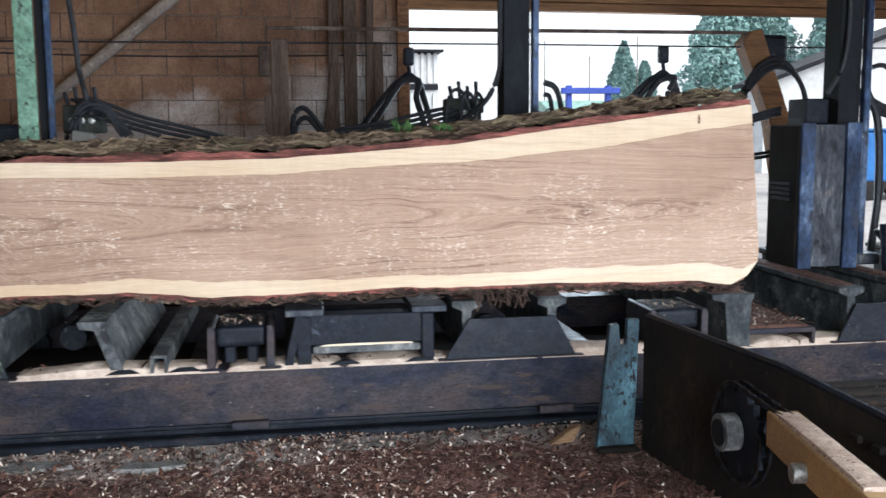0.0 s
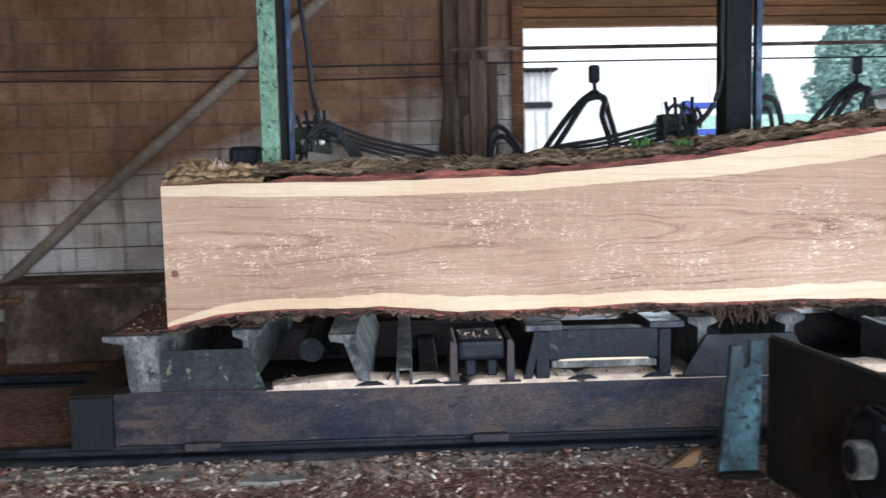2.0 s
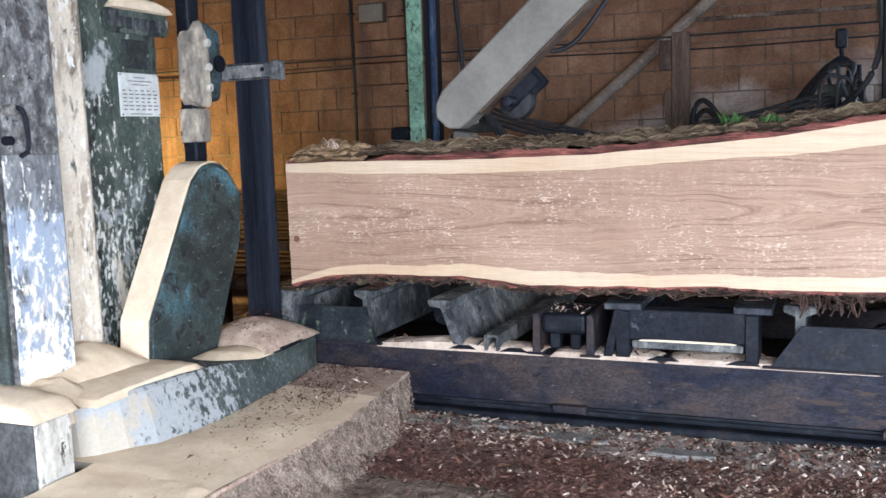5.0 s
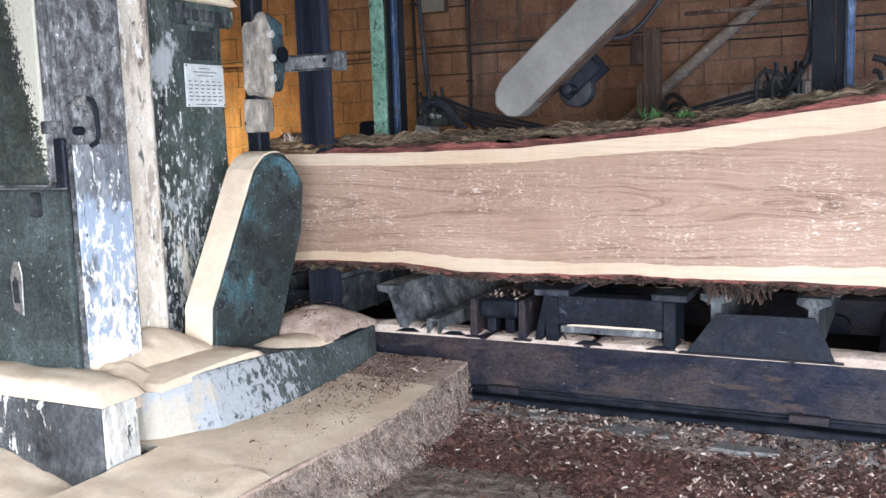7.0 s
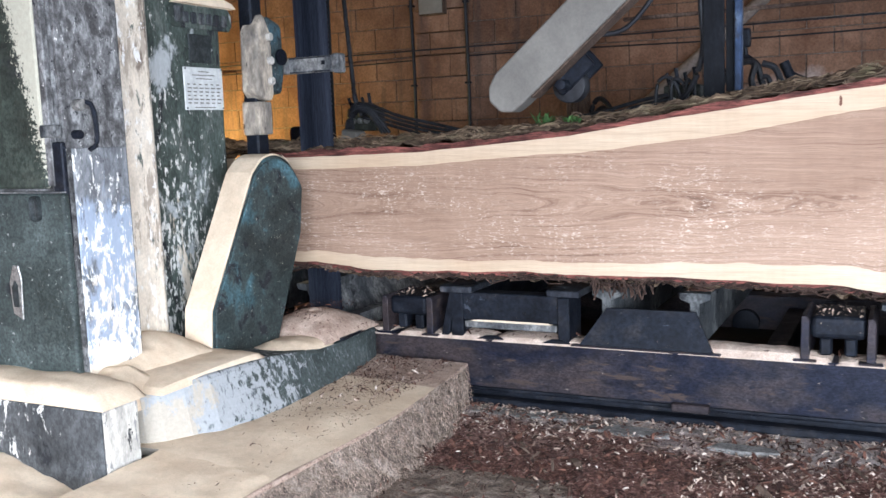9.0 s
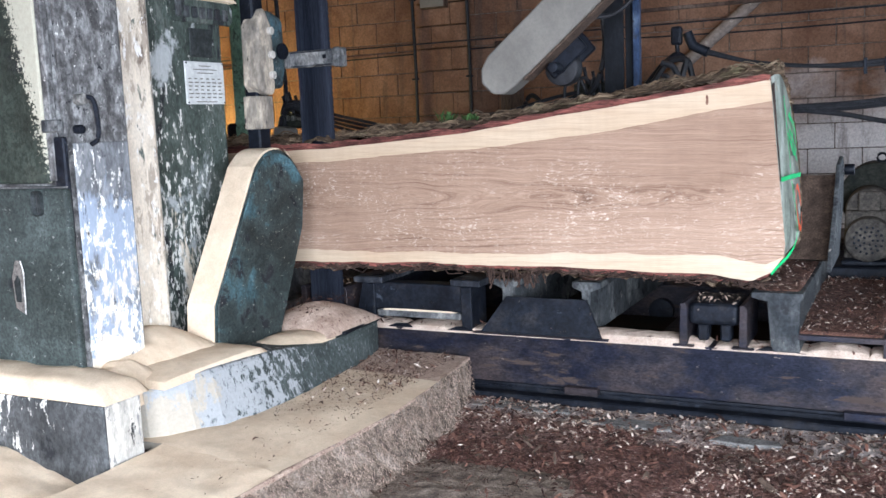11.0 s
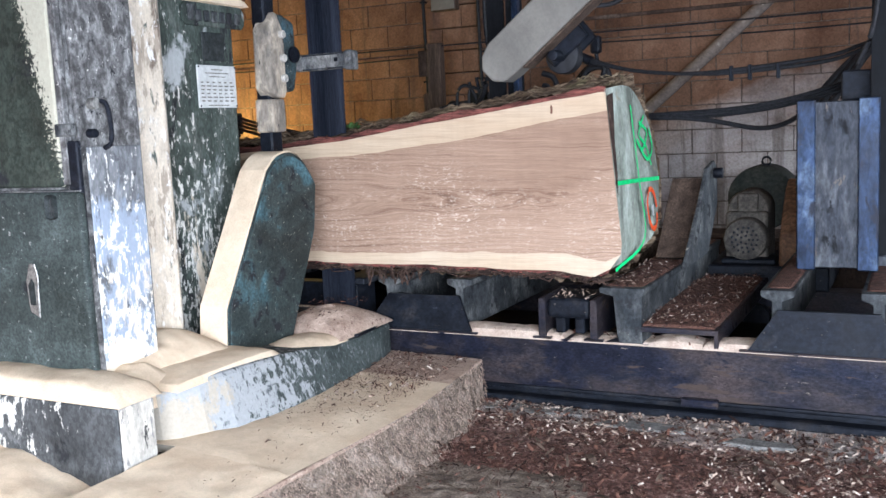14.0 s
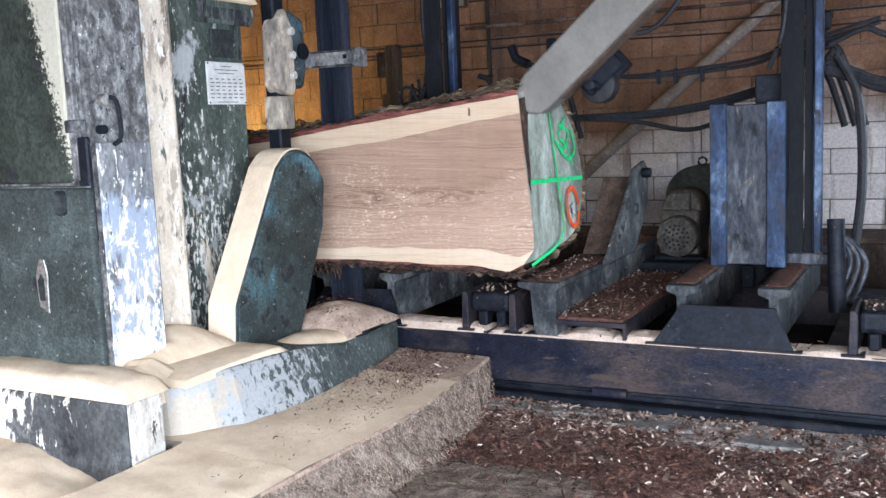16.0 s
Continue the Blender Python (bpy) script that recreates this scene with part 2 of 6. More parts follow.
BROWNSTEEL = grunge("brown_stained_steel", [(0.35, (0.04, 0.024, 0.017)), (0.5, (0.08, 0.052, 0.04)), (0.65, (0.2, 0.15, 0.12))], 3, (1, 1, 0.6), (0.75, 0.95), fine=40)
RACKRUST = grunge("orange_rusted_bar", [(0.35, (0.1, 0.048, 0.028)), (0.65, (0.28, 0.135, 0.07))], 5, (0.4, 2, 2), (0.75, 0.95), fine=40)
STUD = grunge("weathered_stud_timber", [(0.3, (0.05, 0.032, 0.023)), (0.7, (0.15, 0.1, 0.073))], 4, (4, 4, 0.3), (0.75, 0.95), fine=40)
PINE = grunge("yellow_sawn_plank", [(0.3, (0.33, 0.19, 0.085)), (0.7, (0.45, 0.28, 0.135))], 3, (1, 6, 6), (0.6, 0.85), fine=30, soft=0.6)
LUMBER = grunge("stacked_brown_boards", [(0.3, (0.2, 0.11, 0.06)), (0.7, (0.38, 0.22, 0.12))], 3, (0.4, 5, 5), (0.7, 0.95), fine=30, vary=0.7)
MORTAR = grunge("dark_mortar", [(0.3, (0.1, 0.075, 0.06)), (0.7, (0.22, 0.175, 0.145))], 6, rough=(0.9, 1.0))
PLASTIC = grunge("smudged_white_plate", [(0.3, (0.43, 0.43, 0.41)), (0.7, (0.62, 0.62, 0.59))], 9, rough=(0.5, 0.7), bump=0.05, soft=0.3)
BLACKPAINT = grunge("black_lettering", [(0.3, (0.02, 0.025, 0.025)), (0.7, (0.05, 0.055, 0.055))], 20, rough=(0.5, 0.7))
WORNMETAL = grunge("bright_worn_metal", [(0.3, (0.28, 0.27, 0.25)), (0.7, (0.5, 0.48, 0.44))], 12, rough=(0.3, 0.55), metal=0.7)
MOTORGREEN = grunge("dusty_motor_green", [(0.3, (0.012, 0.016, 0.014)), (0.7, (0.055, 0.055, 0.042))], 7, rough=(0.6, 0.9))
MOTORGREY = grunge("dusty_motor_grey", [(0.3, (0.05, 0.044, 0.039)), (0.7, (0.17, 0.145, 0.12))], 7, rough=(0.7, 0.95))
GUARDRUST = grunge("brown_belt_guard", [(0.3, (0.13, 0.06, 0.03)), (0.7, (0.26, 0.14, 0.08))], 6, rough=(0.6, 0.9))
ROOFDARK = grunge("dark_roof_boards", [(0.3, (0.05, 0.035, 0.025)), (0.7, (0.12, 0.085, 0.06))], 2, (0.4, 4, 1), (0.8, 1.0))
NEONGREEN = grunge("green_marking_paint", [(0.3, (0.0, 0.5, 0.12)), (0.7, (0.02, 0.75, 0.25))], 20, rough=(0.6, 0.8), soft=0.4)
NEONRED = grunge("red_marking_paint", [(0.3, (0.75, 0.06, 0.01)), (0.7, (0.9, 0.14, 0.03))], 20, rough=(0.6, 0.8), soft=0.4)
LEAF = grunge("fern_leaf", [(0.3, (0.03, 0.07, 0.02)), (0.7, (0.07, 0.14, 0.04))], 20, rough=(0.5, 0.7))
# distant haze is put into the leaf colour as pale blue-green
HAZEFOLIAGE = grunge("haze_paled_foliage", [(0.3, (0.2, 0.34, 0.34)), (0.7, (0.28, 0.44, 0.43))], 1.5, rough=(0.8, 1.0), vary=0.15, soft=0.3)
TIN = grunge("pale_corrugated_tin", [(0.3, (0.4, 0.43, 0.46)), (0.7, (0.6, 0.63, 0.66))], 0.8, rough=(0.4, 0.6), metal=0.2, soft=0.4)
MINTROOF = grunge("green_sheet_roof", [(0.3, (0.22, 0.4, 0.36)), (0.7, (0.32, 0.52, 0.46))], 0.6, rough=(0.4, 0.6))
BLUEPAINT = grunge("blue_machine_paint", [(0.3, (0.03, 0.06, 0.36)), (0.7, (0.06, 0.12, 0.5))], 4, rough=(0.35, 0.6))
SKYBLUE = grunge("bright_blue_sheeting", [(0.3, (0.02, 0.11, 0.33)), (0.7, (0.035, 0.16, 0.42))], 0.8, rough=(0.4, 0.7), soft=0.3)
YARD = grunge("pale_yard_gravel", [(0.3, (0.3, 0.29, 0.28)), (0.7, (0.42, 0.41, 0.4))], 0.5, rough=(0.9, 1.0), soft=0.5)


def flakes(name, dark, mid, light):
    """Loose bits, each piece with a tone of its own."""
    n = Nodes(name)
    island = n.t.nodes.new("ShaderNodeNewGeometry").outputs["Random Per Island"]
    col = n.ramp(island, [(0.0, dark), (0.55, mid), (1.0, light)])
    grain = n.noise(90, (1, 1, 1), 4, 0.7)
    col = n.mix(0.6, col, n.ramp(grain, [(0.35, 0.5), (0.6, 1.0)]), "MULTIPLY")
    return n.finish(col, 0.92, 0.0, grain, 0.5, 0.004)


CHIP = flakes("pale_wood_chips", (0.22, 0.14, 0.105), (0.5, 0.37, 0.29), (0.8, 0.68, 0.58))
BARKBIT = flakes("dark_bark_bits", (0.022, 0.011, 0.009), (0.075, 0.033, 0.024), (0.18, 0.085, 0.06))


def floor_material():
    n = Nodes("bark_litter_floor")
    a = n.noise(1.1, (1, 1, 1), 6, 0.6, 0.5)
    b = n.noise(38, (1, 1, 1), 6, 0.75, 0.6)
    red = n.ramp(b, [(0.34, (0.045, 0.02, 0.016)), (0.48, (0.14, 0.066, 0.052)), (0.58, (0.28, 0.15, 0.12)), (0.66, (0.52, 0.38, 0.31))])
    pale = n.ramp(b, [(0.35, (0.14, 0.1, 0.085)), (0.65, (0.5, 0.41, 0.36))])
    col = n.mix(n.ramp(a, [(0.5, 0.0), (0.72, 0.4)]), red, pale)
    # pale dust swept up along the track's edge
    xyz = n.t.nodes.new("ShaderNodeSeparateXYZ")
    n.link(n.raw, xyz.inputs[0])
    edge = n.t.nodes.new("ShaderNodeMath")
    edge.operation = "MULTIPLY_ADD"
    edge.inputs[1].default_value, edge.inputs[2].default_value = 1.0, -4.75
    n.link(xyz.outputs["Y"], edge.inputs[0])
    both = n.t.nodes.new("ShaderNodeMath")
    far = n.t.nodes.new("ShaderNodeMath")
    far.operation = "MULTIPLY_ADD"
    far.inputs[1].default_value, far.inputs[2].default_value = -1.0, 5.35
    n.link(xyz.outputs["Y"], far.inputs[0])
    near = n.t.nodes.new("ShaderNodeMath")
    near.operation = "MINIMUM"
    n.link(edge.outputs[0], near.inputs[0])
    n.link(far.outputs[0], near.inputs[1])
    n.link(near.outputs[0], both.inputs[0])
    n.link(n.noise(2.2, (1, 1, 1), 5, 0.6, 0.4), both.inputs[1])
    col = n.mix(n.ramp(both.outputs[0], [(0.42, 0.0), (0.6, 0.85)]), col, n.mix(0.5, pale, (0.5, 0.46, 0.44)))
    return n.finish(col, 0.92, 0.0, n.noise(60, (1, 1, 1), 6, 0.8), 1.0, 0.02)


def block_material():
    """Old concrete blocks: brown stains, remains of whitewash and painted light and shade run over block and joint
    alike.
    """
    n = Nodes("concrete_block")
    at = n.t.nodes.new("ShaderNodeNewGeometry").outputs["Position"]
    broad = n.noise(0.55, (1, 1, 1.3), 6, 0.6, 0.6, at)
    patch = n.noise(2.6, (1, 1, 0.8), 7, 0.66, 0.5, at)
    run = n.noise(3.5, (2.2, 1, 0.25), 6, 0.62, 0.4, at)
    grit = n.noise(48, (1, 1, 1), 6, 0.75, 0.0, at)
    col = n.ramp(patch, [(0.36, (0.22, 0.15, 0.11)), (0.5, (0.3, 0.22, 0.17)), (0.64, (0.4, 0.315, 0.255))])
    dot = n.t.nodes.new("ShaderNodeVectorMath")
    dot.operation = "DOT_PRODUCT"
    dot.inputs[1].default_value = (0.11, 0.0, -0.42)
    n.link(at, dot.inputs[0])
    light_wash = n.t.nodes.new("ShaderNodeMath")
    light_wash.operation = "ADD"
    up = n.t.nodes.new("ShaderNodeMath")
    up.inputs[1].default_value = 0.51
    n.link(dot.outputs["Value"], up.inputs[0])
    n.link(up.outputs[0], light_wash.inputs[0])
    n.link(broad, light_wash.inputs[1])
    # shade put into the colour up high, daylight low down and rightwards
    col = n.mix(n.ramp(light_wash.outputs[0], [(0.08, 0.0), (0.34, 0.9)]), n.mix(0.8, col, (0.52, 0.31, 0.195), "MULTIPLY"), n.mix(0.8, col, (0.74, 0.7, 0.68)))
    col = n.mix(n.ramp(run, [(0.54, 0.0), (0.64, 0.55)]), col, (0.09, 0.062, 0.048))
    col = n.mix(0.65, col, n.ramp(grit, [(0.36, 0.45), (0.6, 1.0)]), "MULTIPLY")
    col = n.mix(0.28, col, n.ramp(n.rand, [(0.0, 0.4), (1.0, 1.0)]), "MULTIPLY")
    return n.finish(col, 0.95, 0.0, grit, 0.6, 0.008)


def sawn_face(name, light, mid, dark, flecks=0.57, grain=0.5):
    """Freshly sawn face: growth rings cut lengthwise into long arches, saw marks, stuck sawdust."""
    n = Nodes(name)

    def calc(op, a, b=0.0):
        m = n.t.nodes.new("ShaderNodeMath")
        m.operation = op
        for s_, v in zip(m.inputs, (a, b)):
            if isinstance(v, (int, float)):
                s_.default_value = v
            else:
                n.link(v, s_)
        return m.outputs[0]

    xyz = n.t.nodes.new("ShaderNodeSeparateXYZ")
    n.link(n.raw, xyz.inputs[0])
    off = calc("SUBTRACT", xyz.outputs["Z"], 0.5)
    # distance from the pith: the cut wanders nearer to it and further off along the log
    taper = calc("ADD", calc("MULTIPLY", xyz.outputs["X"], 0.055), 0.2)
    wander = calc("ADD", taper, calc("MULTIPLY", calc("SUBTRACT", n.noise(1.1, (0.8, 1, 0.5), 3, 0.5, 0.3, n.raw), 0.5), 0.12))
    ripple = calc("MULTIPLY", calc("SUBTRACT", n.noise(4.0, (0.42, 1, 1.3), 3, 0.55, 0.3, n.raw), 0.5), 0.075)
    radius = calc("ADD", calc("ADD", calc("SQRT", calc("ADD", calc("MULTIPLY", off, off), 0.006)), calc("MULTIPLY", wander, 0.45)), ripple)
    joined = n.t.nodes.new("ShaderNodeCombineXYZ")
    n.link(calc("MULTIPLY", xyz.outputs["X"], 0.5), joined.inputs["X"])
    n.link(calc("MULTIPLY", radius, 70.0), joined.inputs["Z"])
    rings = n.noise(1.0, (1, 1, 1), 7, 0.72, 0.0, joined.outputs[0])
    fine = n.noise(60, (0.1, 1, 4.0), 4, 0.7, 0.2, n.raw)
    broad = n.noise(1.2, (0.6, 1, 1.6), 4, 0.5, 0.6, n.raw)
    col = n.ramp(broad, [(0.32, dark), (0.5, mid), (0.68, light)])
    col = n.mix(grain, col, n.ramp(rings, [(0.34, (0.42, 0.36, 0.33)), (0.43, (0.68, 0.63, 0.6)), (0.49, (0.97, 0.96, 0.95)), (0.525, (0.72, 0.68, 0.65)), (0.57, (1.0, 1.0, 1.0))]), "MULTIPLY")
    col = n.mix(0.4, col, n.ramp(fine, [(0.32, 0.55), (0.6, 1.0)]), "MULTIPLY")
    # upright scores left by the saw band
    marks = n.noise(9, (3.2, 1, 0.12), 4, 0.6, 0.0, n.raw)
    col = n.mix(0.1, col, n.ramp(marks, [(0.4, 0.68), (0.56, 1.0)]), "MULTIPLY")
    # sawdust flecks: dense along the heart, thinner above and below
    heart = n.ramp(calc("ABSOLUTE", calc("SUBTRACT", xyz.outputs["Z"], 0.46)), [(0.05, 1.0), (0.34, 0.25)])
    band = n.ramp(n.noise(1.9, (0.7, 1, 1.6), 3, 0.6, 0.3, n.raw), [(0.4, 0.1), (0.54, 1.0)])
    spot = n.ramp(n.noise(88, (0.4, 1, 1.15), 5, 0.68, 0.9, n.raw), [(flecks, 0.0), (flecks + 0.035, 1.0)])
    rows = n.ramp(n.noise(26, (1.6, 1, 0.25), 3, 0.6, 0.0, n.raw), [(0.45, 0.35), (0.6, 1.0)])
    film = n.mix(1.0, n.mix(1.0, n.mix(1.0, spot, band, "MULTIPLY"), heart, "MULTIPLY"), rows, "MULTIPLY")
    col = n.mix(n.mix(1.0, film, (0.68, 0.68, 0.68), "MULTIPLY"), col, (0.66, 0.54, 0.44))
    return n.finish(col, 0.78, 0.0, n.mix(0.5, n.mix(0.5, fine, marks), rings), 0.25, 0.003)


def bark_material():
    n = Nodes("fissured_bark")
    a = n.noise(7, (0.35, 2.2, 2.2), 7, 0.65, 0.8)
    moss = n.noise(3.2, (1, 1, 1), 6, 0.6)
    col = n.ramp(a, [(0.32, (0.035, 0.022, 0.017)), (0.46, (0.12, 0.085, 0.06)), (0.56, (0.23, 0.17, 0.12)), (0.68, (0.38, 0.31, 0.24))])
    col = n.mix(n.ramp(moss, [(0.54, 0.0), (0.66, 0.5)]), col, (0.15, 0.15, 0.085))
    geo = n.t.nodes.new("ShaderNodeNewGeometry")
    col = n.mix(0.75, col, n.ramp(geo.outputs["Random Per Island"], [(0.0, (0.3, 0.24, 0.2)), (0.6, (0.75, 0.66, 0.56)), (1.0, (1.2, 1.1, 0.95))]), "MULTIPLY")
    return n.finish(col, 0.95, 0.0, a, 1.0, 0.03)


TEALPOST = grunge("bright_teal_paint", [(0.38, (0.025, 0.04, 0.05)), (0.52, (0.05, 0.1, 0.125)), (0.64, (0.11, 0.21, 0.25))], 4, (1, 1, 0.6), (0.4, 0.7), fine=60,
                  chips=[(SOOT, 0.55, 26, (1, 1, 0.7))], soft=0.8)
DUSTSTEEL = grunge("dust_whitened_steel", [(0.35, (0.05, 0.053, 0.058)), (0.5, (0.13, 0.13, 0.13)), (0.65, (0.32, 0.305, 0.285))], 5, (1, 1, 0.7), (0.6, 0.9), fine=50, chips=[(SOOT, 0.58, 6, (1, 1, 1))])
RAILGREY = grunge("dusty_rail_steel", [(0.35, (0.022, 0.026, 0.03)), (0.5, (0.06, 0.064, 0.067)), (0.65, (0.17, 0.17, 0.165))], 6, (1, 1, 0.7), (0.55, 0.9), fine=50, chips=[(SOOT, 0.56, 7, (1, 1, 1)), ((0.3, 0.27, 0.23), 0.64, 12, (1, 1, 0.6))])
LICHEN = grunge("lichen_spotted_steel", [(0.35, (0.01, 0.013, 0.016)), (0.6, (0.03, 0.035, 0.04)), (0.75, (0.06, 0.065, 0.06))], 5, rough=(0.5, 0.8), metal=0.2,
                chips=[((0.26, 0.26, 0.12), 0.62, 7, (1, 1, 1)), ((0.1, 0.13, 0.09), 0.6, 11, (1, 1, 1))])
GUARDTEAL = grunge("teal_guard_paint", [(0.4, (0.03, 0.038, 0.036)), (0.51, (0.05, 0.066, 0.063)), (0.59, (0.07, 0.135, 0.15)), (0.68, (0.11, 0.21, 0.25))], 2.4, rough=(0.4, 0.75), fine=60,
                   chips=[(SOOT, 0.575, 8, (1, 1, 1)), ((0.42, 0.4, 0.34), 0.63, 50, (1, 1, 1))])
TORN = grunge("torn_pale_wood", [(0.38, (0.16, 0.09, 0.045)), (0.6, (0.5, 0.32, 0.18))], 7, (0.4, 3, 3), (0.8, 1.0), fine=40)
FRINGE = grunge("dark_bark_fringe", [(0.35, (0.025, 0.014, 0.011)), (0.6, (0.1, 0.06, 0.045)), (0.75, (0.3, 0.22, 0.16))], 12, rough=(0.9, 1.0))
FLOOR = floor_material()
HEART = sawn_face("sawn_heartwood", (0.4, 0.273, 0.198), (0.35, 0.232, 0.166), (0.28, 0.178, 0.124), 0.55, 0.95)
SAP = sawn_face("sawn_sapwood", (0.53, 0.42, 0.31), (0.5, 0.38, 0.265), (0.45, 0.315, 0.205), 0.9, 0.3)
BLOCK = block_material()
CAMBIUM = grunge("red_inner_bark", [(0.38, (0.06, 0.02, 0.016)), (0.6, (0.27, 0.09, 0.07))], 9, (0.4, 3, 3), (0.75, 0.95), fine=60)
BARK = bark_material()
ENDGRAIN = grunge("weathered_end_grain", [(0.35, (0.16, 0.17, 0.14)), (0.5, (0.33, 0.36, 0.3)), (0.65, (0.52, 0.55, 0.48))], 4, (1, 1, 0.5), (0.8, 0.95), fine=50,
                  chips=[((0.06, 0.06, 0.05), 0.63, 7, (1, 2, 0.6)), ((0.3, 0.24, 0.17), 0.62, 5, (1, 1, 1))], soft=0.6)


# ---- building helpers ----
ROOT = {}


def thing(name, place, label, category, group="", kind=""):
    ob = new(name)
    ob.empty_display_size = 0.1
    ob.location = place
    ROOT[ob.name] = Vector(place)
    return tagged(ob, label, category, group, kind)


def part(name, bm, material, parent=None, label="", smooth=False):
    """One mesh object under a thing or a part; the bmesh is given in world coordinates."""
    me = bpy.data.meshes.new(name)
    base = ROOT[parent.name] if parent else Vector((0, 0, 0))
    bmesh.ops.translate(bm, verts=bm.verts, vec=-base)
    bmesh.ops.recalc_face_normals(bm, faces=bm.faces)
    bm.to_mesh(me)
    bm.free()
    me.materials.append(material)
    if smooth:
        me.shade_smooth()
        me.set_sharp_from_angle(angle=radians(40))
    ob = new(name, me)
    if parent:
        ob.parent = parent
    ROOT[ob.name] = base
    return tagged(ob, label)


def bm_new():
    return bmesh.new()


def box(bm, x0, x1, y0, y1, z0, z1, bevel=0.004, seg=1, m=None):
    r = bmesh.ops.create_cube(bm, size=1.0, matrix=Matrix.Translation(((x0 + x1) / 2, (y0 + y1) / 2, (z0 + z1) / 2)) @ Matrix.Diagonal((x1 - x0, y1 - y0, z1 - z0, 1)))
    vs = r["verts"]
    if bevel:
        es = list({e for v in vs for e in v.link_edges})
        vs = bmesh.ops.bevel(bm, geom=es, offset=bevel, segments=seg, profile=0.5, affect="EDGES")["verts"]
    if m is not None:
        bmesh.ops.transform(bm, matrix=m, verts=list({v for v in vs}))
    return bm


def cuboid(x0, x1, y0, y1, z0, z1, bevel=0.004, seg=1):
    return box(bm_new(), x0, x1, y0, y1, z0, z1, bevel, seg)


def prism(bm, pts, axis, a, b, bevel=0.004, seg=1):
    """A polygon pulled along an axis. pts: (y, z) for x, (x, z) for y, (x, y) for z."""
    def at(p, d):
        return {"x": (d, p[0], p[1]), "y": (p[0], d, p[1]), "z": (p[0], p[1], d)}[axis]
    lo = [bm.verts.new(at(p, a)) for p in pts]
    hi = [bm.verts.new(at(p, b)) for p in pts]
    fs = [bm.faces.new(lo), bm.faces.new(hi[::-1])]
    for i in range(len(pts)):
        j = (i + 1) % len(pts)
        fs.append(bm.faces.new((lo[j], lo[i], hi[i], hi[j])))
    bmesh.ops.recalc_face_normals(bm, faces=fs)
    if bevel:
        es = list({e for f in fs for e in f.edges})
        bmesh.ops.bevel(bm, geom=es, offset=bevel, segments=seg, profile=0.5, affect="EDGES")
    return bm


def tube(bm, pts, r, n=8, taper=None):
    """A round tube along points, closed at its ends."""
    pts = [Vector(p) for p in pts]
    rings = []
    for i, p in enumerate(pts):
        d = (pts[min(i + 1, len(pts) - 1)] - pts[max(i - 1, 0)]).normalized()
        up = Vector((0, 0, 1)) if abs(d.z) < 0.9 else Vector((1, 0, 0))
        u = d.cross(up).normalized()
        w = d.cross(u)
        rr = r if taper is None else r * taper[i]
        rings.append([bm.verts.new(p + (u * math.cos(2 * math.pi * k / n) + w * math.sin(2 * math.pi * k / n)) * rr) for k in range(n)])
    for a, b in zip(rings, rings[1:]):
        for k in range(n):
            bm.faces.new((a[k], a[(k + 1) % n], b[(k + 1) % n], b[k]))
    bm.faces.new(rings[0][::-1])
    bm.faces.new(rings[-1])
    return bm


def bend(pts, steps=8):
    """A smooth line through points (Catmull-Rom)."""
    pts = [Vector(p) for p in pts]
    ext = [pts[0] * 2 - pts[1], *pts, pts[-1] * 2 - pts[-2]]
    out = []
    for i in range(len(pts) - 1):
        a, b, c, d = ext[i:i + 4]
        for k in range(steps):
            t = k / steps
            out.append(0.5 * ((2 * b) + (c - a) * t + (2 * a - 5 * b + 4 * c - d) * t * t + (3 * b - a - 3 * c + d) * t ** 3))
    return out + [pts[-1]]


def hose(pts, r=0.02, n=8):
    return tube(bm_new(), bend(pts), r, n)


def disc(bm, centre, axis, r, depth, n=28, bevel=0.004):
    turn = {"x": Euler((0, radians(90), 0)), "y": Euler((radians(90), 0, 0)), "z": Euler((0, 0, 0))}[axis].to_matrix().to_4x4()
    r_ = bmesh.ops.create_cone(bm, cap_ends=True, segments=n, radius1=r, radius2=r, depth=depth, matrix=Matrix.Translation(centre) @ turn)
    if bevel:
        es = [e for e in {e for v in r_["verts"] for e in v.link_edges} if any(len(f.verts) > 4 for f in e.link_faces)]
        bmesh.ops.bevel(bm, geom=es, offset=bevel, segments=2, profile=0.5, affect="EDGES")
    return bm


def mound(x0, x1, y0, y1, z0, height, nx=24, ny=24, rough=0.03, peak=1.0, seed=0.0, top=None):
    """A loose heap over a rectangle: nothing at its rim, uneven on top."""
    bm = bm_new()
    grid = []
    for i in range(nx + 1):
        row = []
        for j in range(ny + 1):
            u, v = i / nx, j / ny
            edge = (1 - (2 * u - 1) ** 2) * (1 - (2 * v - 1) ** 2)
            h = max(0.0, edge) ** (0.75 * peak)
            x, y = x0 + (x1 - x0) * u, y0 + (y1 - y0) * v
            wob = noise.noise((x * 3 + seed, y * 3, seed)) * 0.5 + noise.noise((x * 14 + seed, y * 14, 2)) * 0.2
            row.append(bm.verts.new((x, y, z0 + (height * (1 + 0.35 * wob) + rough * wob) * h - (0.01 if edge == 0 else 0))))
        grid.append(row)
    for i in range(nx):
        for j in range(ny):
            bm.faces.new((grid[i][j], grid[i + 1][j], grid[i + 1][j + 1], grid[i][j + 1]))
    return bm


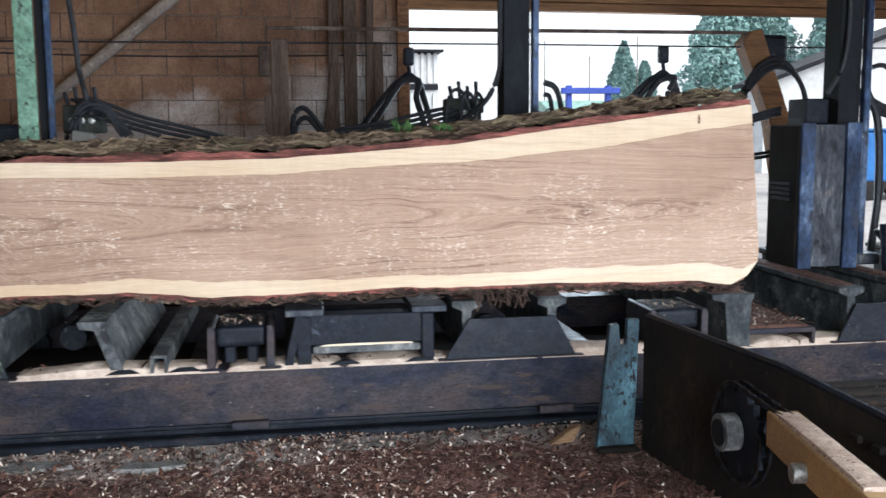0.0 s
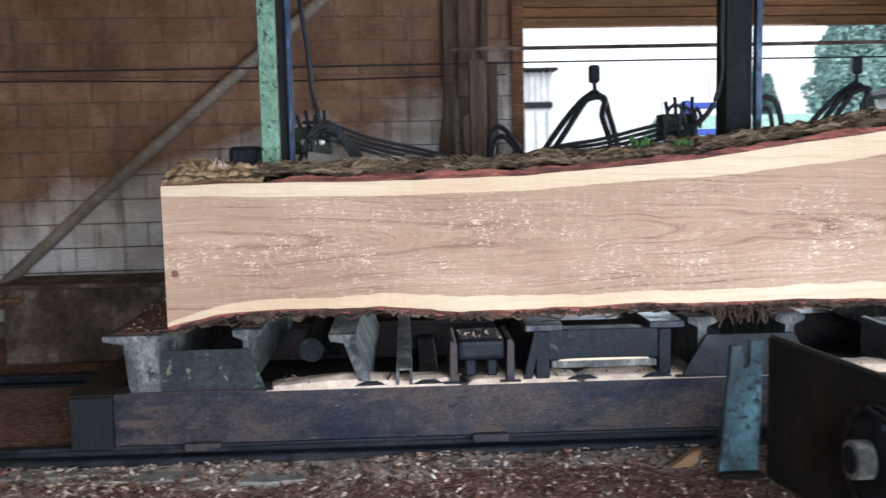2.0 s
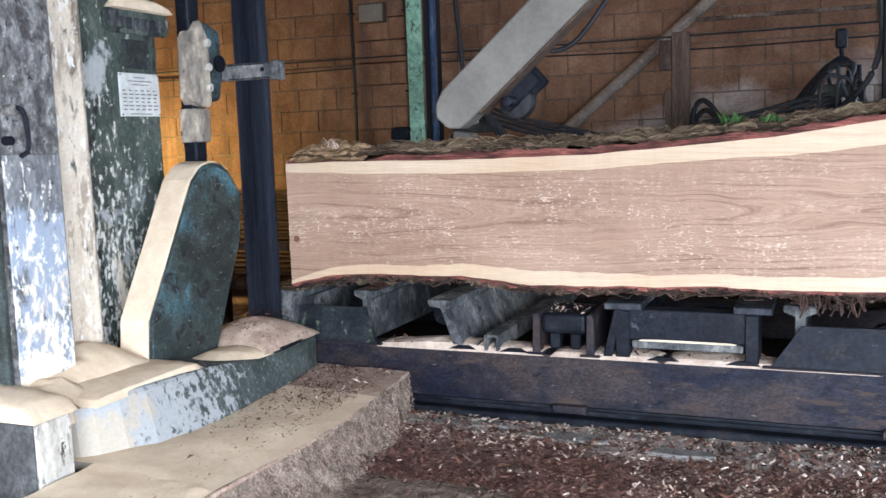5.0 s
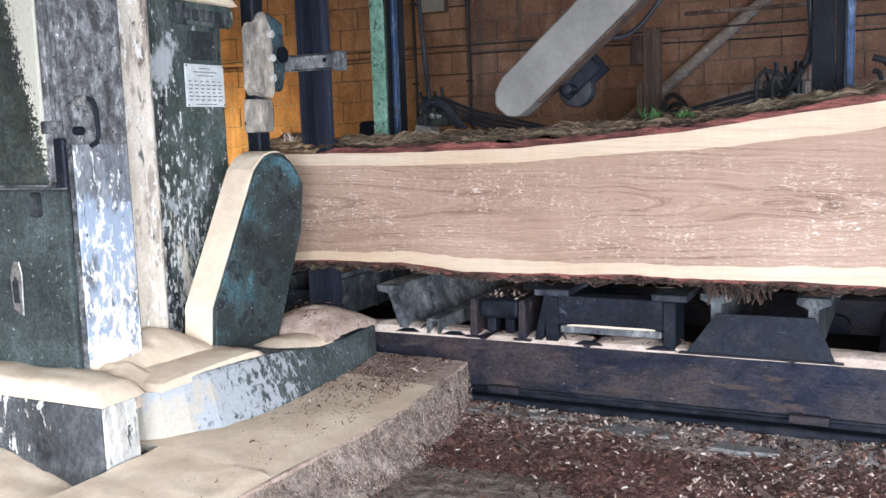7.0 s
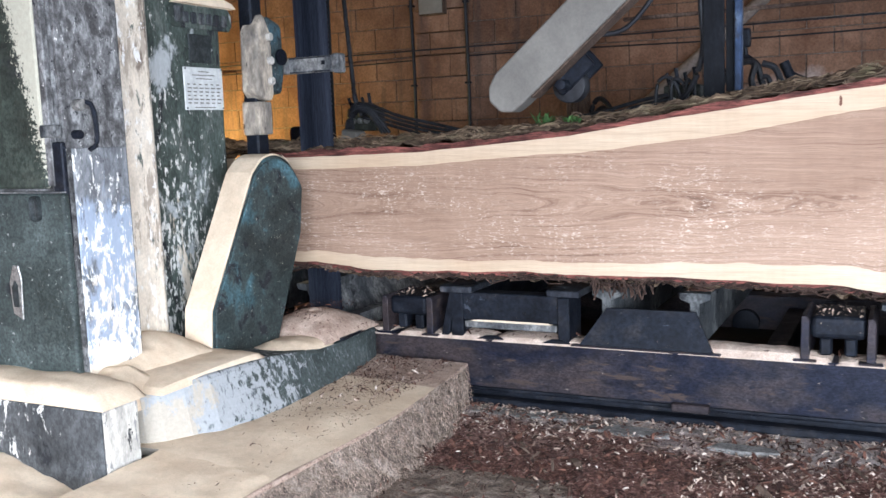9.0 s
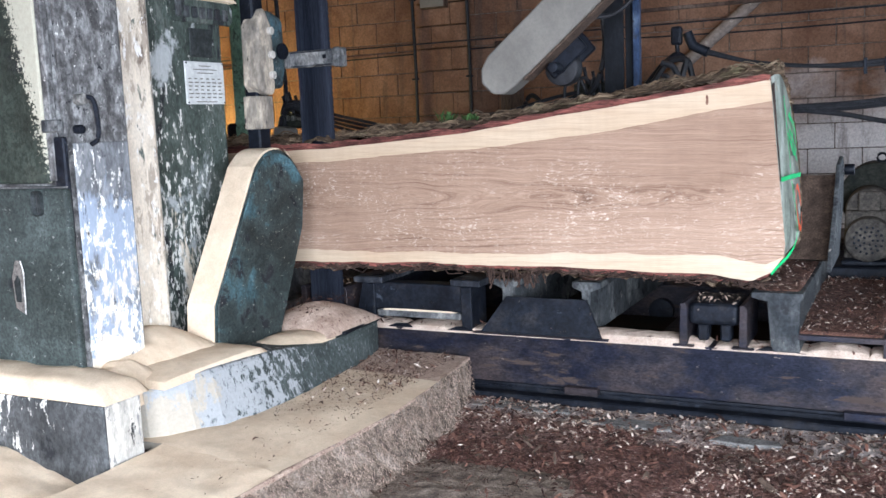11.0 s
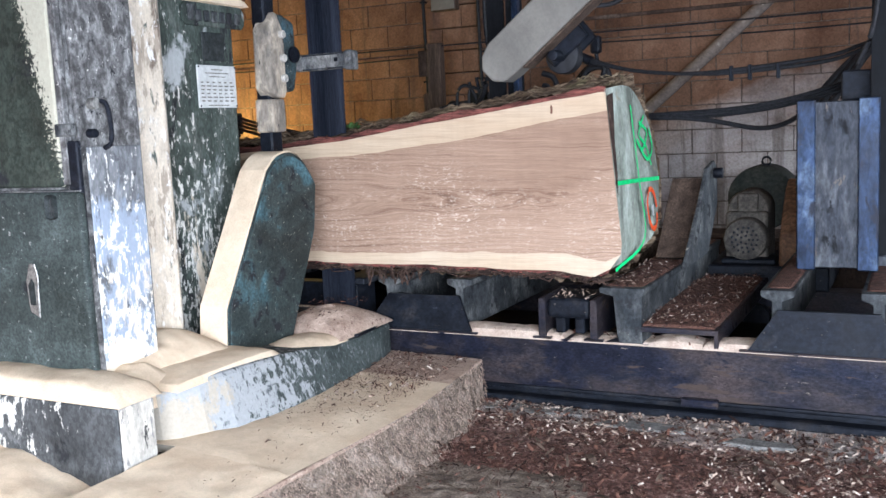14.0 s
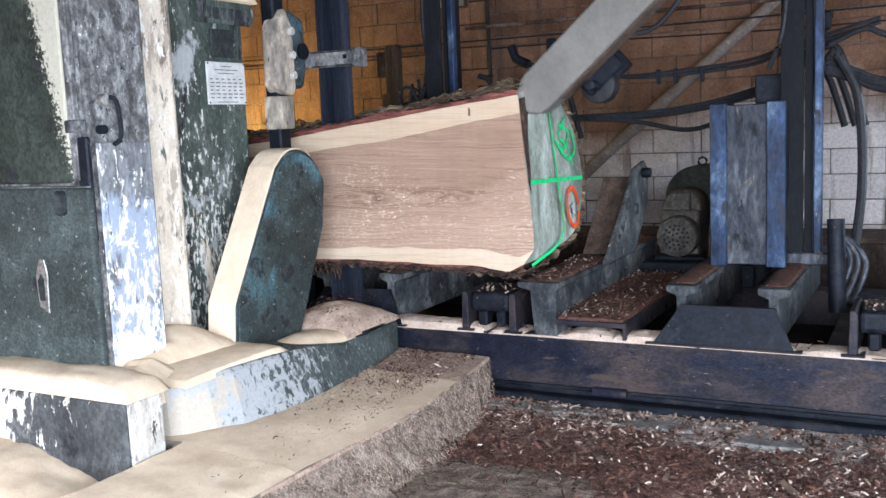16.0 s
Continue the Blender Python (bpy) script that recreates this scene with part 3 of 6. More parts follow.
def scatter(name, parent, x0, x1, y0, y1, z, count, size, material, label, seed=1, up=0.02):
    """Loose chips lying on a level surface, as one part of kind stuff."""
    rnd = random.Random(seed)
    base = ROOT[parent.name] if parent else Vector((0, 0, 0))
    verts, faces = [], []
    for k in range(count):
        s = size * (0.25 + 1.25 * rnd.random() ** 2.2)
        ln = rnd.uniform(0.5, 2.8)
        m = Matrix.Translation((rnd.uniform(x0, x1), rnd.uniform(y0, y1), z + rnd.uniform(0, up))) @ Euler((rnd.uniform(-.7, .7), rnd.uniform(-.7, .7), rnd.uniform(0, 6.28))).to_matrix().to_4x4()
        a = len(verts)
        for q in ((-ln, -0.4, 0), (0, -0.55, 0.3), (ln, -0.3, 0), (ln, 0.3, 0.1), (0, 0.5, 0.35), (-ln, 0.4, 0)):
            verts.append(m @ (Vector(q) * s * 0.5) - base)
        faces += [(a, a + 1, a + 4, a + 5), (a + 1, a + 2, a + 3, a + 4)]
    me = bpy.data.meshes.new(name)
    me.from_pydata(verts, [], faces)
    me.materials.append(material)
    ob = new(name, me)
    if parent:
        ob.parent = parent
    return tagged(ob, label, kind="stuff")


# ---- the shed ----
LEAN = radians(2.65)  # the block wall stands a little askew to the track
WALL = Matrix.Translation((0, 9.1, 0)) @ Matrix.Rotation(LEAN, 4, "Z")


def set_on_wall(ob):
    ob.matrix_basis = WALL.copy()
    return ob


def plain(name, bm, material, label, category, kind="structure"):
    return tagged(part(name, bm, material), label, category, kind=kind)


def build_ground():
    bm = bm_new()
    xs = [-600, -60, -12] + [-6 + 0.12 * i for i in range(84)] + [8, 14, 60, 600]
    ys = [-600, -40, -3] + [2.4 + 0.1 * i for i in range(32)] + [7, 12, 60, 600]
    grid = []
    for x in xs:
        col = []
        for y in ys:
            near = -6 <= x <= 4 and 2.4 <= y <= 5.2
            z = (noise.noise((x * 2.1, y * 2.1, 3)) * 0.022 + noise.noise((x * 9, y * 9, 7)) * 0.012) if near else 0.0
            col.append(bm.verts.new((x, y, z - 0.004 if y < 4.95 else -0.012)))
        grid.append(col)
    for i in range(len(xs) - 1):
        for j in range(len(ys) - 1):
            bm.faces.new((grid[i][j], grid[i + 1][j], grid[i + 1][j + 1], grid[i][j + 1]))
    ground = plain("ground", bm, FLOOR, "shed floor covered in red bark litter and pale chips", "floor")
    yard = bm_new()
    box(yard, -30, 60, 9.6, 80, -0.01, 0.01, 0)
    plain("yard", yard, YARD, "pale gravel yard outside the shed opening", "ground")
    return ground


def build_chips():
    """Loose chips and shavings over the litter."""
    rnd = random.Random(4)
    for name, material, label, count, size in (("wood_chips", CHIP, "pale wood chips strewn over the floor", 24000, 0.0088),
                                               ("bark_litter", BARKBIT, "dark red bark shreds strewn over the floor", 22000, 0.0125),
                                               ("bark_litter", STUD, "larger brown bark slivers strewn over the floor", 420, 0.03)):
        verts, faces = [], []
        for k in range(count):
            x = rnd.uniform(-2.6, 2.4)
            y = 5.02 - 2.3 * rnd.random() ** (1.4 if material is CHIP else 1.0)
            if material is CHIP and (x < -0.9 and y < 4.5 and rnd.random() < 0.75 or x > 0.5 and rnd.random() < 0.5):
                continue
            z = noise.noise((x * 2.1, y * 2.1, 3)) * 0.022 + noise.noise((x * 9, y * 9, 7)) * 0.012 + rnd.uniform(0.0, 0.012)
            s = size * (0.3 + 1.5 * rnd.random() ** 3)
            lng = rnd.uniform(0.7, 2.6) if material is CHIP else rnd.uniform(1.0, 3.2)
            m = Matrix.Translation((x, y, z)) @ Euler((rnd.uniform(-0.6, 0.6), rnd.uniform(-0.6, 0.6), rnd.uniform(0, 6.28))).to_matrix().to_4x4()
            a = len(verts)
            for px, py, pz in ((-lng, -0.5, 0), (0, -0.65, 0.18), (lng, -0.35, 0), (lng, 0.35, 0.05), (0, 0.55, 0.25), (-lng, 0.45, 0.02)):
                verts.append(m @ Vector((px * s * 0.6, py * s * 0.7, pz * s)))
            faces += [(a, a + 1, a + 4, a + 5), (a + 1, a + 2, a + 3, a + 4)]
        me = bpy.data.meshes.new(name)
        me.from_pydata(verts, [], faces)
        me.materials.append(material)
        tagged(new(name, me), label, "wood chips", kind="stuff")


def build_floor_patches():
    for x, y, w, d in ((-0.72, 4.74, 0.36, 0.09), (-1.35, 4.83, 0.5, 0.12), (0.35, 4.85, 0.4, 0.09), (-2.0, 4.93, 0.6, 0.12)):
        bm = bm_new()
        pts = [(x - w / 2, y - d / 2), (x, y - d / 2 - 0.015), (x + w / 2, y - d / 3), (x + w / 2 - 0.03, y + d / 2), (x - w / 3, y + d / 2 + 0.01)]
        prism(bm, pts, "z", -0.02, 0.008, 0.008, 2)
        tagged(part("concrete_pad", bm, CONCRETE), "bare grey concrete sleeper showing through the litter", "concrete pad", "track sleepers")


def build_walls():
    # backing of dark mortar, blocks proud of it
    bm = bm_new()
    box(bm, -10.5, 1.18, 0.012, 0.22, 0, 3.6, 0)
    box(bm, 1.18, 9.0, 0.012, 0.22, 3.05, 3.6, 0)
    wall = set_on_wall(tagged(part("wall_north", bm, MORTAR), "stained concrete block wall with recessed joints, upper shade painted in", "wall", kind="structure"))
    side = cuboid(-10.7, -10.48, -0.5, 9.4, 0, 3.6, 0)
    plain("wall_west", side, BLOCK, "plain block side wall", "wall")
    roof = bm_new()
    box(roof, -10.7, 9.5, -2.0, 9.6, 3.6, 3.7, 0)
    for i in range(9):
        box(roof, -10.6, 9.4, -1.6 + i * 1.25, -1.5 + i * 1.25, 3.42, 3.6, 0)
    plain("ceiling", roof, ROOFDARK, "dark timber roof with purlins", "ceiling")
    # unseen header added over the open front, behind the camera, shading the back wall
    plain("wall_south", cuboid(-10.7, 9.5, -0.95, -0.75, 2.45, 3.42, 0), STUD, "unseen boarding added over the open front to shade the upper wall", "wall")
    # the yard side of the shed beyond the opening
    jamb = cuboid(9.0, 9.2, 3.0, 9.6, 0, 3.6, 0)
    plain("wall_east", jamb, STUD, "plain timber end wall", "wall")
    return wall


def block_mesh(w, h, d):
    bm = bm_new()
    box(bm, -w / 2, w / 2, 0, d, -h / 2, h / 2, 0.006)
    me = bpy.data.meshes.new("block")
    bm.to_mesh(me)
    bm.free()
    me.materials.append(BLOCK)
    return me


def build_blocks(wall):
    """Courses of blocks 450 x 225 with an occasional thin course; pier of half blocks."""
    rnd = random.Random(8)
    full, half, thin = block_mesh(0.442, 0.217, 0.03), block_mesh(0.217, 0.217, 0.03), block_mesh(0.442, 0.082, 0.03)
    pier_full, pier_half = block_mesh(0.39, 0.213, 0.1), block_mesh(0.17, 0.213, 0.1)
    verts, faces = [], []
    made = 0
    z, row = 0.16, 0
    while z < 3.5:
        is_thin = row == 10
        h = 0.09 if is_thin else 0.225
        x = -10.3 + (0.225 if row % 2 else 0.0)
        while x < 1.16:
            w = 0.45
            me = thin if is_thin else full
            if x + 0.45 > 1.18:
                me, w = half, 0.225
            if x + w > 1.19:
                break
            c = (x + w / 2, -0.004 + rnd.uniform(-0.003, 0.003), z + h / 2)
            if -5.9 < x < 1.2 and 0.75 < z < 3.1 and made < 292:
                ob = new("block", me)
                ob.parent = wall
                ob.location = c
                ob.rotation_euler = (0, rnd.uniform(-0.004, 0.004), 0)
                made += 1
            else:
                a = len(verts)
                hw, hh = (w - 0.012) / 2, (h - 0.012) / 2
                for sx, sz in ((-1, -1), (1, -1), (1, 1), (-1, 1)):
                    verts.append((c[0] + sx * hw, c[1], c[2] + sz * hh))
                for sx, sz in ((-1, -1), (1, -1), (1, 1), (-1, 1)):
                    verts.append((c[0] + sx * hw, 0.02, c[2] + sz * hh))
                faces += [(a, a + 1, a + 2, a + 3)] + [(a + i, a + 4 + i, a + 4 + (i + 1) % 4, a + (i + 1) % 4) for i in range(4)]
            x += w
        z += h
        row += 1
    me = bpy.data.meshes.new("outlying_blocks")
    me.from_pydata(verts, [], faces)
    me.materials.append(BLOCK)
    ob = new("outlying_blocks", me)
    ob.parent = wall
    tagged(ob, kind="stuff")
    pier = set_on_wall(thing("block_pier", (0, 0, 0), "shallow concrete block pier bonded to the wall", "pier", kind="structure"))
    for i in range(15):
        zc = 0.16 + 0.225 * i + 0.1125
        for me, xc in (((pier_full, -4.43), (pier_half, -4.145)) if i % 2 else ((pier_half, -4.535), (pier_full, -4.25))):
            ob = new("block", me)
            ob.parent = pier
            ob.location = (xc, -0.1, zc)


def build_wall_fittings():
    # steel pole leaning on the wall
    p = thing("leaning_pole", (-3.6, 8.75, 0.0), "long grey pole leaning diagonally against the wall", "pole")
    part("shaft", tube(bm_new(), [(-4.3, 8.72, 0.0), (-2.83, 8.79, 1.3), (-0.4, 8.9, 3.34)], 0.055, 12), POLEBROWN, p, "brown dusty shaft", True)
    for x in (-4.62, -4.02):
        c = thing("conduit", (x, 8.8, 0.9), "thin dark conduit running up the wall", "conduit", "wall conduits")
        y = 9.1 + x * math.tan(LEAN) - 0.135
        part("pipe", tube(bm_new(), [(x, y, 0.9), (x + 0.01, y, 2.2), (x - 0.01, y - 0.01, 3.55)], 0.018, 8), RUBBER, c, smooth=True)
        for z in (1.3, 2.1, 2.9):
            part("clip", cuboid(x - 0.03, x + 0.03, y - 0.02, y + 0.03, z, z + 0.02, 0.002), STEEL, c)
    c = thing("wall_wire", (-3, 8.8, 2.4), "dark cable run along the wall courses", "cable")
    part("wire", tube(bm_new(), [(x, 9.1 + x * math.tan(LEAN) - 0.04, 2.37 + 0.015 * math.sin(x * 1.3)) for x in [-9 + 0.4 * i for i in range(26)]], 0.008, 6), RUBBER, c)
    b = thing("junction_box", (-4.35, 8.7, 2.85), "square dusty junction box on the wall pier", "junction box")
    y = 9.1 - 4.35 * math.tan(LEAN) - 0.13
    part("case", cuboid(-4.5, -4.22, y - 0.09, y, 2.8, 2.99, 0.008, 2), STUD, b)
    part("lid", cuboid(-4.49, -4.23, y - 0.1, y - 0.091, 2.81, 2.98, 0.003), ARMGREY, b)
    # weathered studs and planks beside the opening
    rnd = random.Random(3)
    for x, w, z0, z1, lean_x, mat in ((0.43, 0.1, 0.3, 3.2, 0.02, STUD), (0.60, 0.12, 0.2, 3.3, 0.0, STUD), (0.76, 0.07, 0.3, 3.1, 0.03, STUD), (0.88, 0.09, 0.2, 2.5, -0.02, STUD), (1.1, 0.11, 0.0, 3.3, 0.0, RACKRUST)):
        s = thing("wall_stud", (x, 8.95, z0), "rough weathered timber stud beside the opening", "timber stud", "studs by the opening")
        y = 9.1 + x * math.tan(LEAN) - 0.05 - rnd.uniform(0, 0.05)
        bm = bm_new()
        prism(bm, [(x - w / 2, z0), (x + w / 2, z0), (x + w / 2 + lean_x, z1), (x - w / 2 + lean_x, z1)], "y", y - 0.06, y, 0.006)
        part("plank", bm, mat, s)
    # leaning dark off-cut boards
    for x0, x1, z1 in ((0.15, 0.42, 2.3), (0.95, 1.25, 1.55)):
        s = thing("leaning_board", (x0, 8.8, 0), "dark board leaning against the wall", "board", "leaning boards")
        bm = bm_new()
        prism(bm, [(x0, 0.4), (x0 + 0.12, 0.4), (x1 + 0.1, z1), (x1, z1)], "y", 8.92, 8.95, 0.005)
        part("board", bm, STUD, s)
    # lintel of stacked planks over the opening
    lintel = thing("lintel", (0, 0, 0), "orange-brown stacked plank lintel over the opening", "lintel", kind="structure")
    for i in range(6):
        z = 2.82 + i * 0.09
        bm = cuboid(1.1, 9.3, -0.09 - (i % 2) * 0.015 - 0.012 * i, 0.03, z, z + 0.083, 0.006)
        part("plank", bm, TIMBER, lintel)
    lintel.matrix_basis = WALL.copy()


def build_lumber():
    """Racked boards behind the saw and old rails on the ground behind the track."""
    rnd = random.Random(5)
    st = thing("lumber_stack", (-6.0, 8.3, 0), "stack of brown sawn boards against the block wall", "lumber stack")
    z = 0.62
    for i in range(16):
        for k in range(3):
            x1 = -4.62 - rnd.uniform(0, 0.38) + (0.25 if i < 5 else 0)
            y = 8.15 + k * 0.2
            bm = cuboid(-7.6 + rnd.uniform(-.1, .1), x1, y + rnd.uniform(0, .015), y + 0.185, z, z + 0.024, 0.003)
            part("board", bm, LUMBER, st)
        z += 0.03 if i % 3 else 0.038
    rack = thing("lumber_rack", (-5.6, 7.6, 0), "rusty rack of steel bars with stacked slats", "rack")
    for i in range(9):
        y = 6.75 + i * 0.15
        part("bar", cuboid(-7.2, -3.1 - 0.05 * (i % 3), y, y + 0.045, 0.52 + 0.012 * (i % 2), 0.56 + 0.012 * (i % 2), 0.003), RACKRUST, rack)
    for i in range(8):
        x = -7.0 + i * 0.52
        part("cross_bar", cuboid(x, x + 0.05, 6.7, 8.05, 0.46, 0.517, 0.003), RACKRUST, rack)
        part("leg", cuboid(x, x + 0.05, 6.72, 6.78, 0.0, 0.46, 0.003), RUST, rack)
        part("leg", cuboid(x, x + 0.05, 7.9, 7.96, 0.0, 0.46, 0.003), RUST, rack)
    box_ = thing("steel_trough", (-2.7, 7.9, 0), "low dark steel trough behind the track", "trough")
    part("body", cuboid(-3.3, 1.0, 7.75, 8.3, 0.0, 0.62, 0.01), BROWNSTEEL, box_)
    part("rim", cuboid(-3.34, 1.04, 7.7, 8.34, 0.622, 0.66, 0.006), BROWNSTEEL, box_)


def build_track():
    for y, w in ((5.2, 0.075), (7.05, 0.075)):
        r = thing("track_rail", (0, y, 0), "dark greasy steel carriage rail on the floor", "rail", "carriage rails")
        part("foot", cuboid(-9.5, 8.5, y - 0.09, y + 0.09, -0.01, 0.014, 0.003), STEEL, r)
        part("web", cuboid(-9.5, 8.5, y - 0.012, y + 0.012, 0.0145, 0.045, 0), STEEL, r)
        part("head", cuboid(-9.5, 8.5, y - w / 2, y + w / 2, 0.0455, 0.07, 0.008, 2), STEEL, r)
    k = cuboid(-9.5, 8.5, 5.04, 5.1, -0.01, 0.035, 0.008)
    plain("track_edge", k, STEEL, "dark steel edging along the track", "edging")


def build_outside():
    y0 = 30.0
    s = thing("tin_shed", (8.5, y0, 0), "pale corrugated tin shed in the yard", "shed")
    bm = bm_new()
    for i in range(16):
        box(bm, 1.6 + i * 0.2, 1.72 + i * 0.2, y0 - 0.06, y0, 3.2, 4.15, 0.02)
    box(bm, 1.5, 4.75, y0, y0 + 4, 0, 4.1, 0)
    part("wall", bm, TIN, s)
    part("roof", cuboid(1.4, 4.9, y0 - 0.3, y0 + 4.2, 4.16, 4.24, 0.01), STEEL, s)
    part("band", cuboid(1.5, 4.75, y0 - 0.1, y0 - 0.065, 3.0, 3.18, 0.01), STEEL, s)
    for i in range(9):
        part("rail_bar", cuboid(1.7 + i * 0.36, 1.78 + i * 0.36, y0 - 0.1, y0 - 0.05, 1.0, 2.9, 0.005), TIN, s)
    h = thing("yard_barn", (24, 46, 0), "long barn with a pale green sheet roof in the yard", "barn")
    part("wall", cuboid(14.5, 31, 46, 58, 0, 1.4, 0), TIN, h)
    bm = bm_new()
    prism(bm, [(46 - 0.5, 1.4), (52, 3.4), (58.5, 1.4), (52, 1.5)], "x", 14.0, 31.5, 0)
    part("roof", bm, MINTROOF, h)
    h = thing("pale_barn", (26, 30, 0), "white gabled barn beyond the yard", "barn")
    bm = bm_new()
    prism(bm, [(18.0, 0), (27, 0), (27, 6.6), (18.0, 3.4)], "y", 34, 35.5, 0)
    part("wall", bm, TIN, h)
    bm = bm_new()
    prism(bm, [(17.6, 3.28), (27.2, 6.7), (27.2, 6.9), (17.6, 3.45)], "y", 33.6, 35.9, 0)
    part("roof", bm, STEEL, h)
    fk = thing("forklift_mast", (9, 27, 0), "blue lifting frame of a yard machine", "yard machine")
    for x in (8.1, 9.3):
        part("post", cuboid(x, x + 0.16, 27, 27.2, 0, 3.0, 0.02), BLUEPAINT, fk)
    for z in (2.0, 2.75):
        part("crossbar", cuboid(7.9, 9.7, 26.9, 26.99, z, z + 0.18, 0.02), BLUEPAINT, fk)
    part("body", cuboid(7.6, 10.2, 27.3, 29, 0.4, 1.9, 0.1), BLUEPAINT, fk)
    car = thing("yard_trailer", (17, 22, 0), "low bright blue trailer parked in the yard", "trailer")
    part("body", cuboid(12.7, 16.4, 20, 22, 0.45, 1.62, 0.06, 2), SKYBLUE, car)
    part("roof_rim", cuboid(12.65, 16.45, 19.95, 22.05, 1.621, 1.68, 0.02, 2), SKYBLUE, car)
    for x in (13.3, 14.2, 15.8):
        part("wheel", disc(bm_new(), (x, 20.15, 0.45), "y", 0.44, 0.26), RUBBER, car, smooth=True)
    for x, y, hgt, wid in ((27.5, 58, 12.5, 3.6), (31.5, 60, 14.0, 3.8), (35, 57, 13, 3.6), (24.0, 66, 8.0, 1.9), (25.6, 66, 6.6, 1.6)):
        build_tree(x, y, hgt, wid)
    for x, y, z in ((16.5, 60, 7.5), (19.5, 60, 6.5), (23.5, 62, 8)):
        t = thing("bare_pole", (x, y, 0), "bare thin pole far off in the yard", "pole", "far poles")
        part("shaft", tube(bm_new(), [(x, y, 0), (x, y, z)], 0.035, 6), ARMGREY, t)


def build_tree(x, y, height, width):
    rnd = random.Random(int(x * 7))
    t = thing("conifer_tree", (x, y, 0), "tall conifer beyond the yard, far haze painted into its foliage", "tree", "far conifers")
    part("trunk", tube(bm_new(), [(x, y, 0), (x + 0.1, y, height * 0.5), (x, y, height * 0.95)], 0.3, 8, [1, 0.6, 0.15]), STUD, t)
    verts, faces = [], []
    for k in range(20000):
        u = rnd.random() ** 0.8
        z = height * (0.08 + 0.92 * u)
        a = rnd.uniform(0, 6.283)
        lim = width * (1 - u) ** 0.6 * (0.8 + 0.5 * noise.noise((math.cos(a) * 1.7, math.sin(a) * 1.7 + x, z * 0.55)))
        r = lim * rnd.random() ** 0.4
        c = Vector((x + math.cos(a) * r, y + math.sin(a) * r, z))
        s = rnd.uniform(0.05, 0.17)
        d1 = Vector((rnd.uniform(-1, 1), rnd.uniform(-1, 1), rnd.uniform(-1, 0.6))) * s * 1.4
        d2 = Vector((rnd.uniform(-1, 1), rnd.uniform(-1, 1), rnd.uniform(-1, 1))) * s * 0.9
        i = len(verts)
        verts += [c - d1, c + d2, c + d1, c - d2]
        faces.append((i, i + 1, i + 2, i + 3))
    me = bpy.data.meshes.new("crown")
    me.from_pydata([v - Vector((x, y, 0)) for v in verts], [], faces)
    me.materials.append(HAZEFOLIAGE)
    ob = new("crown", me)
    ob.parent = t


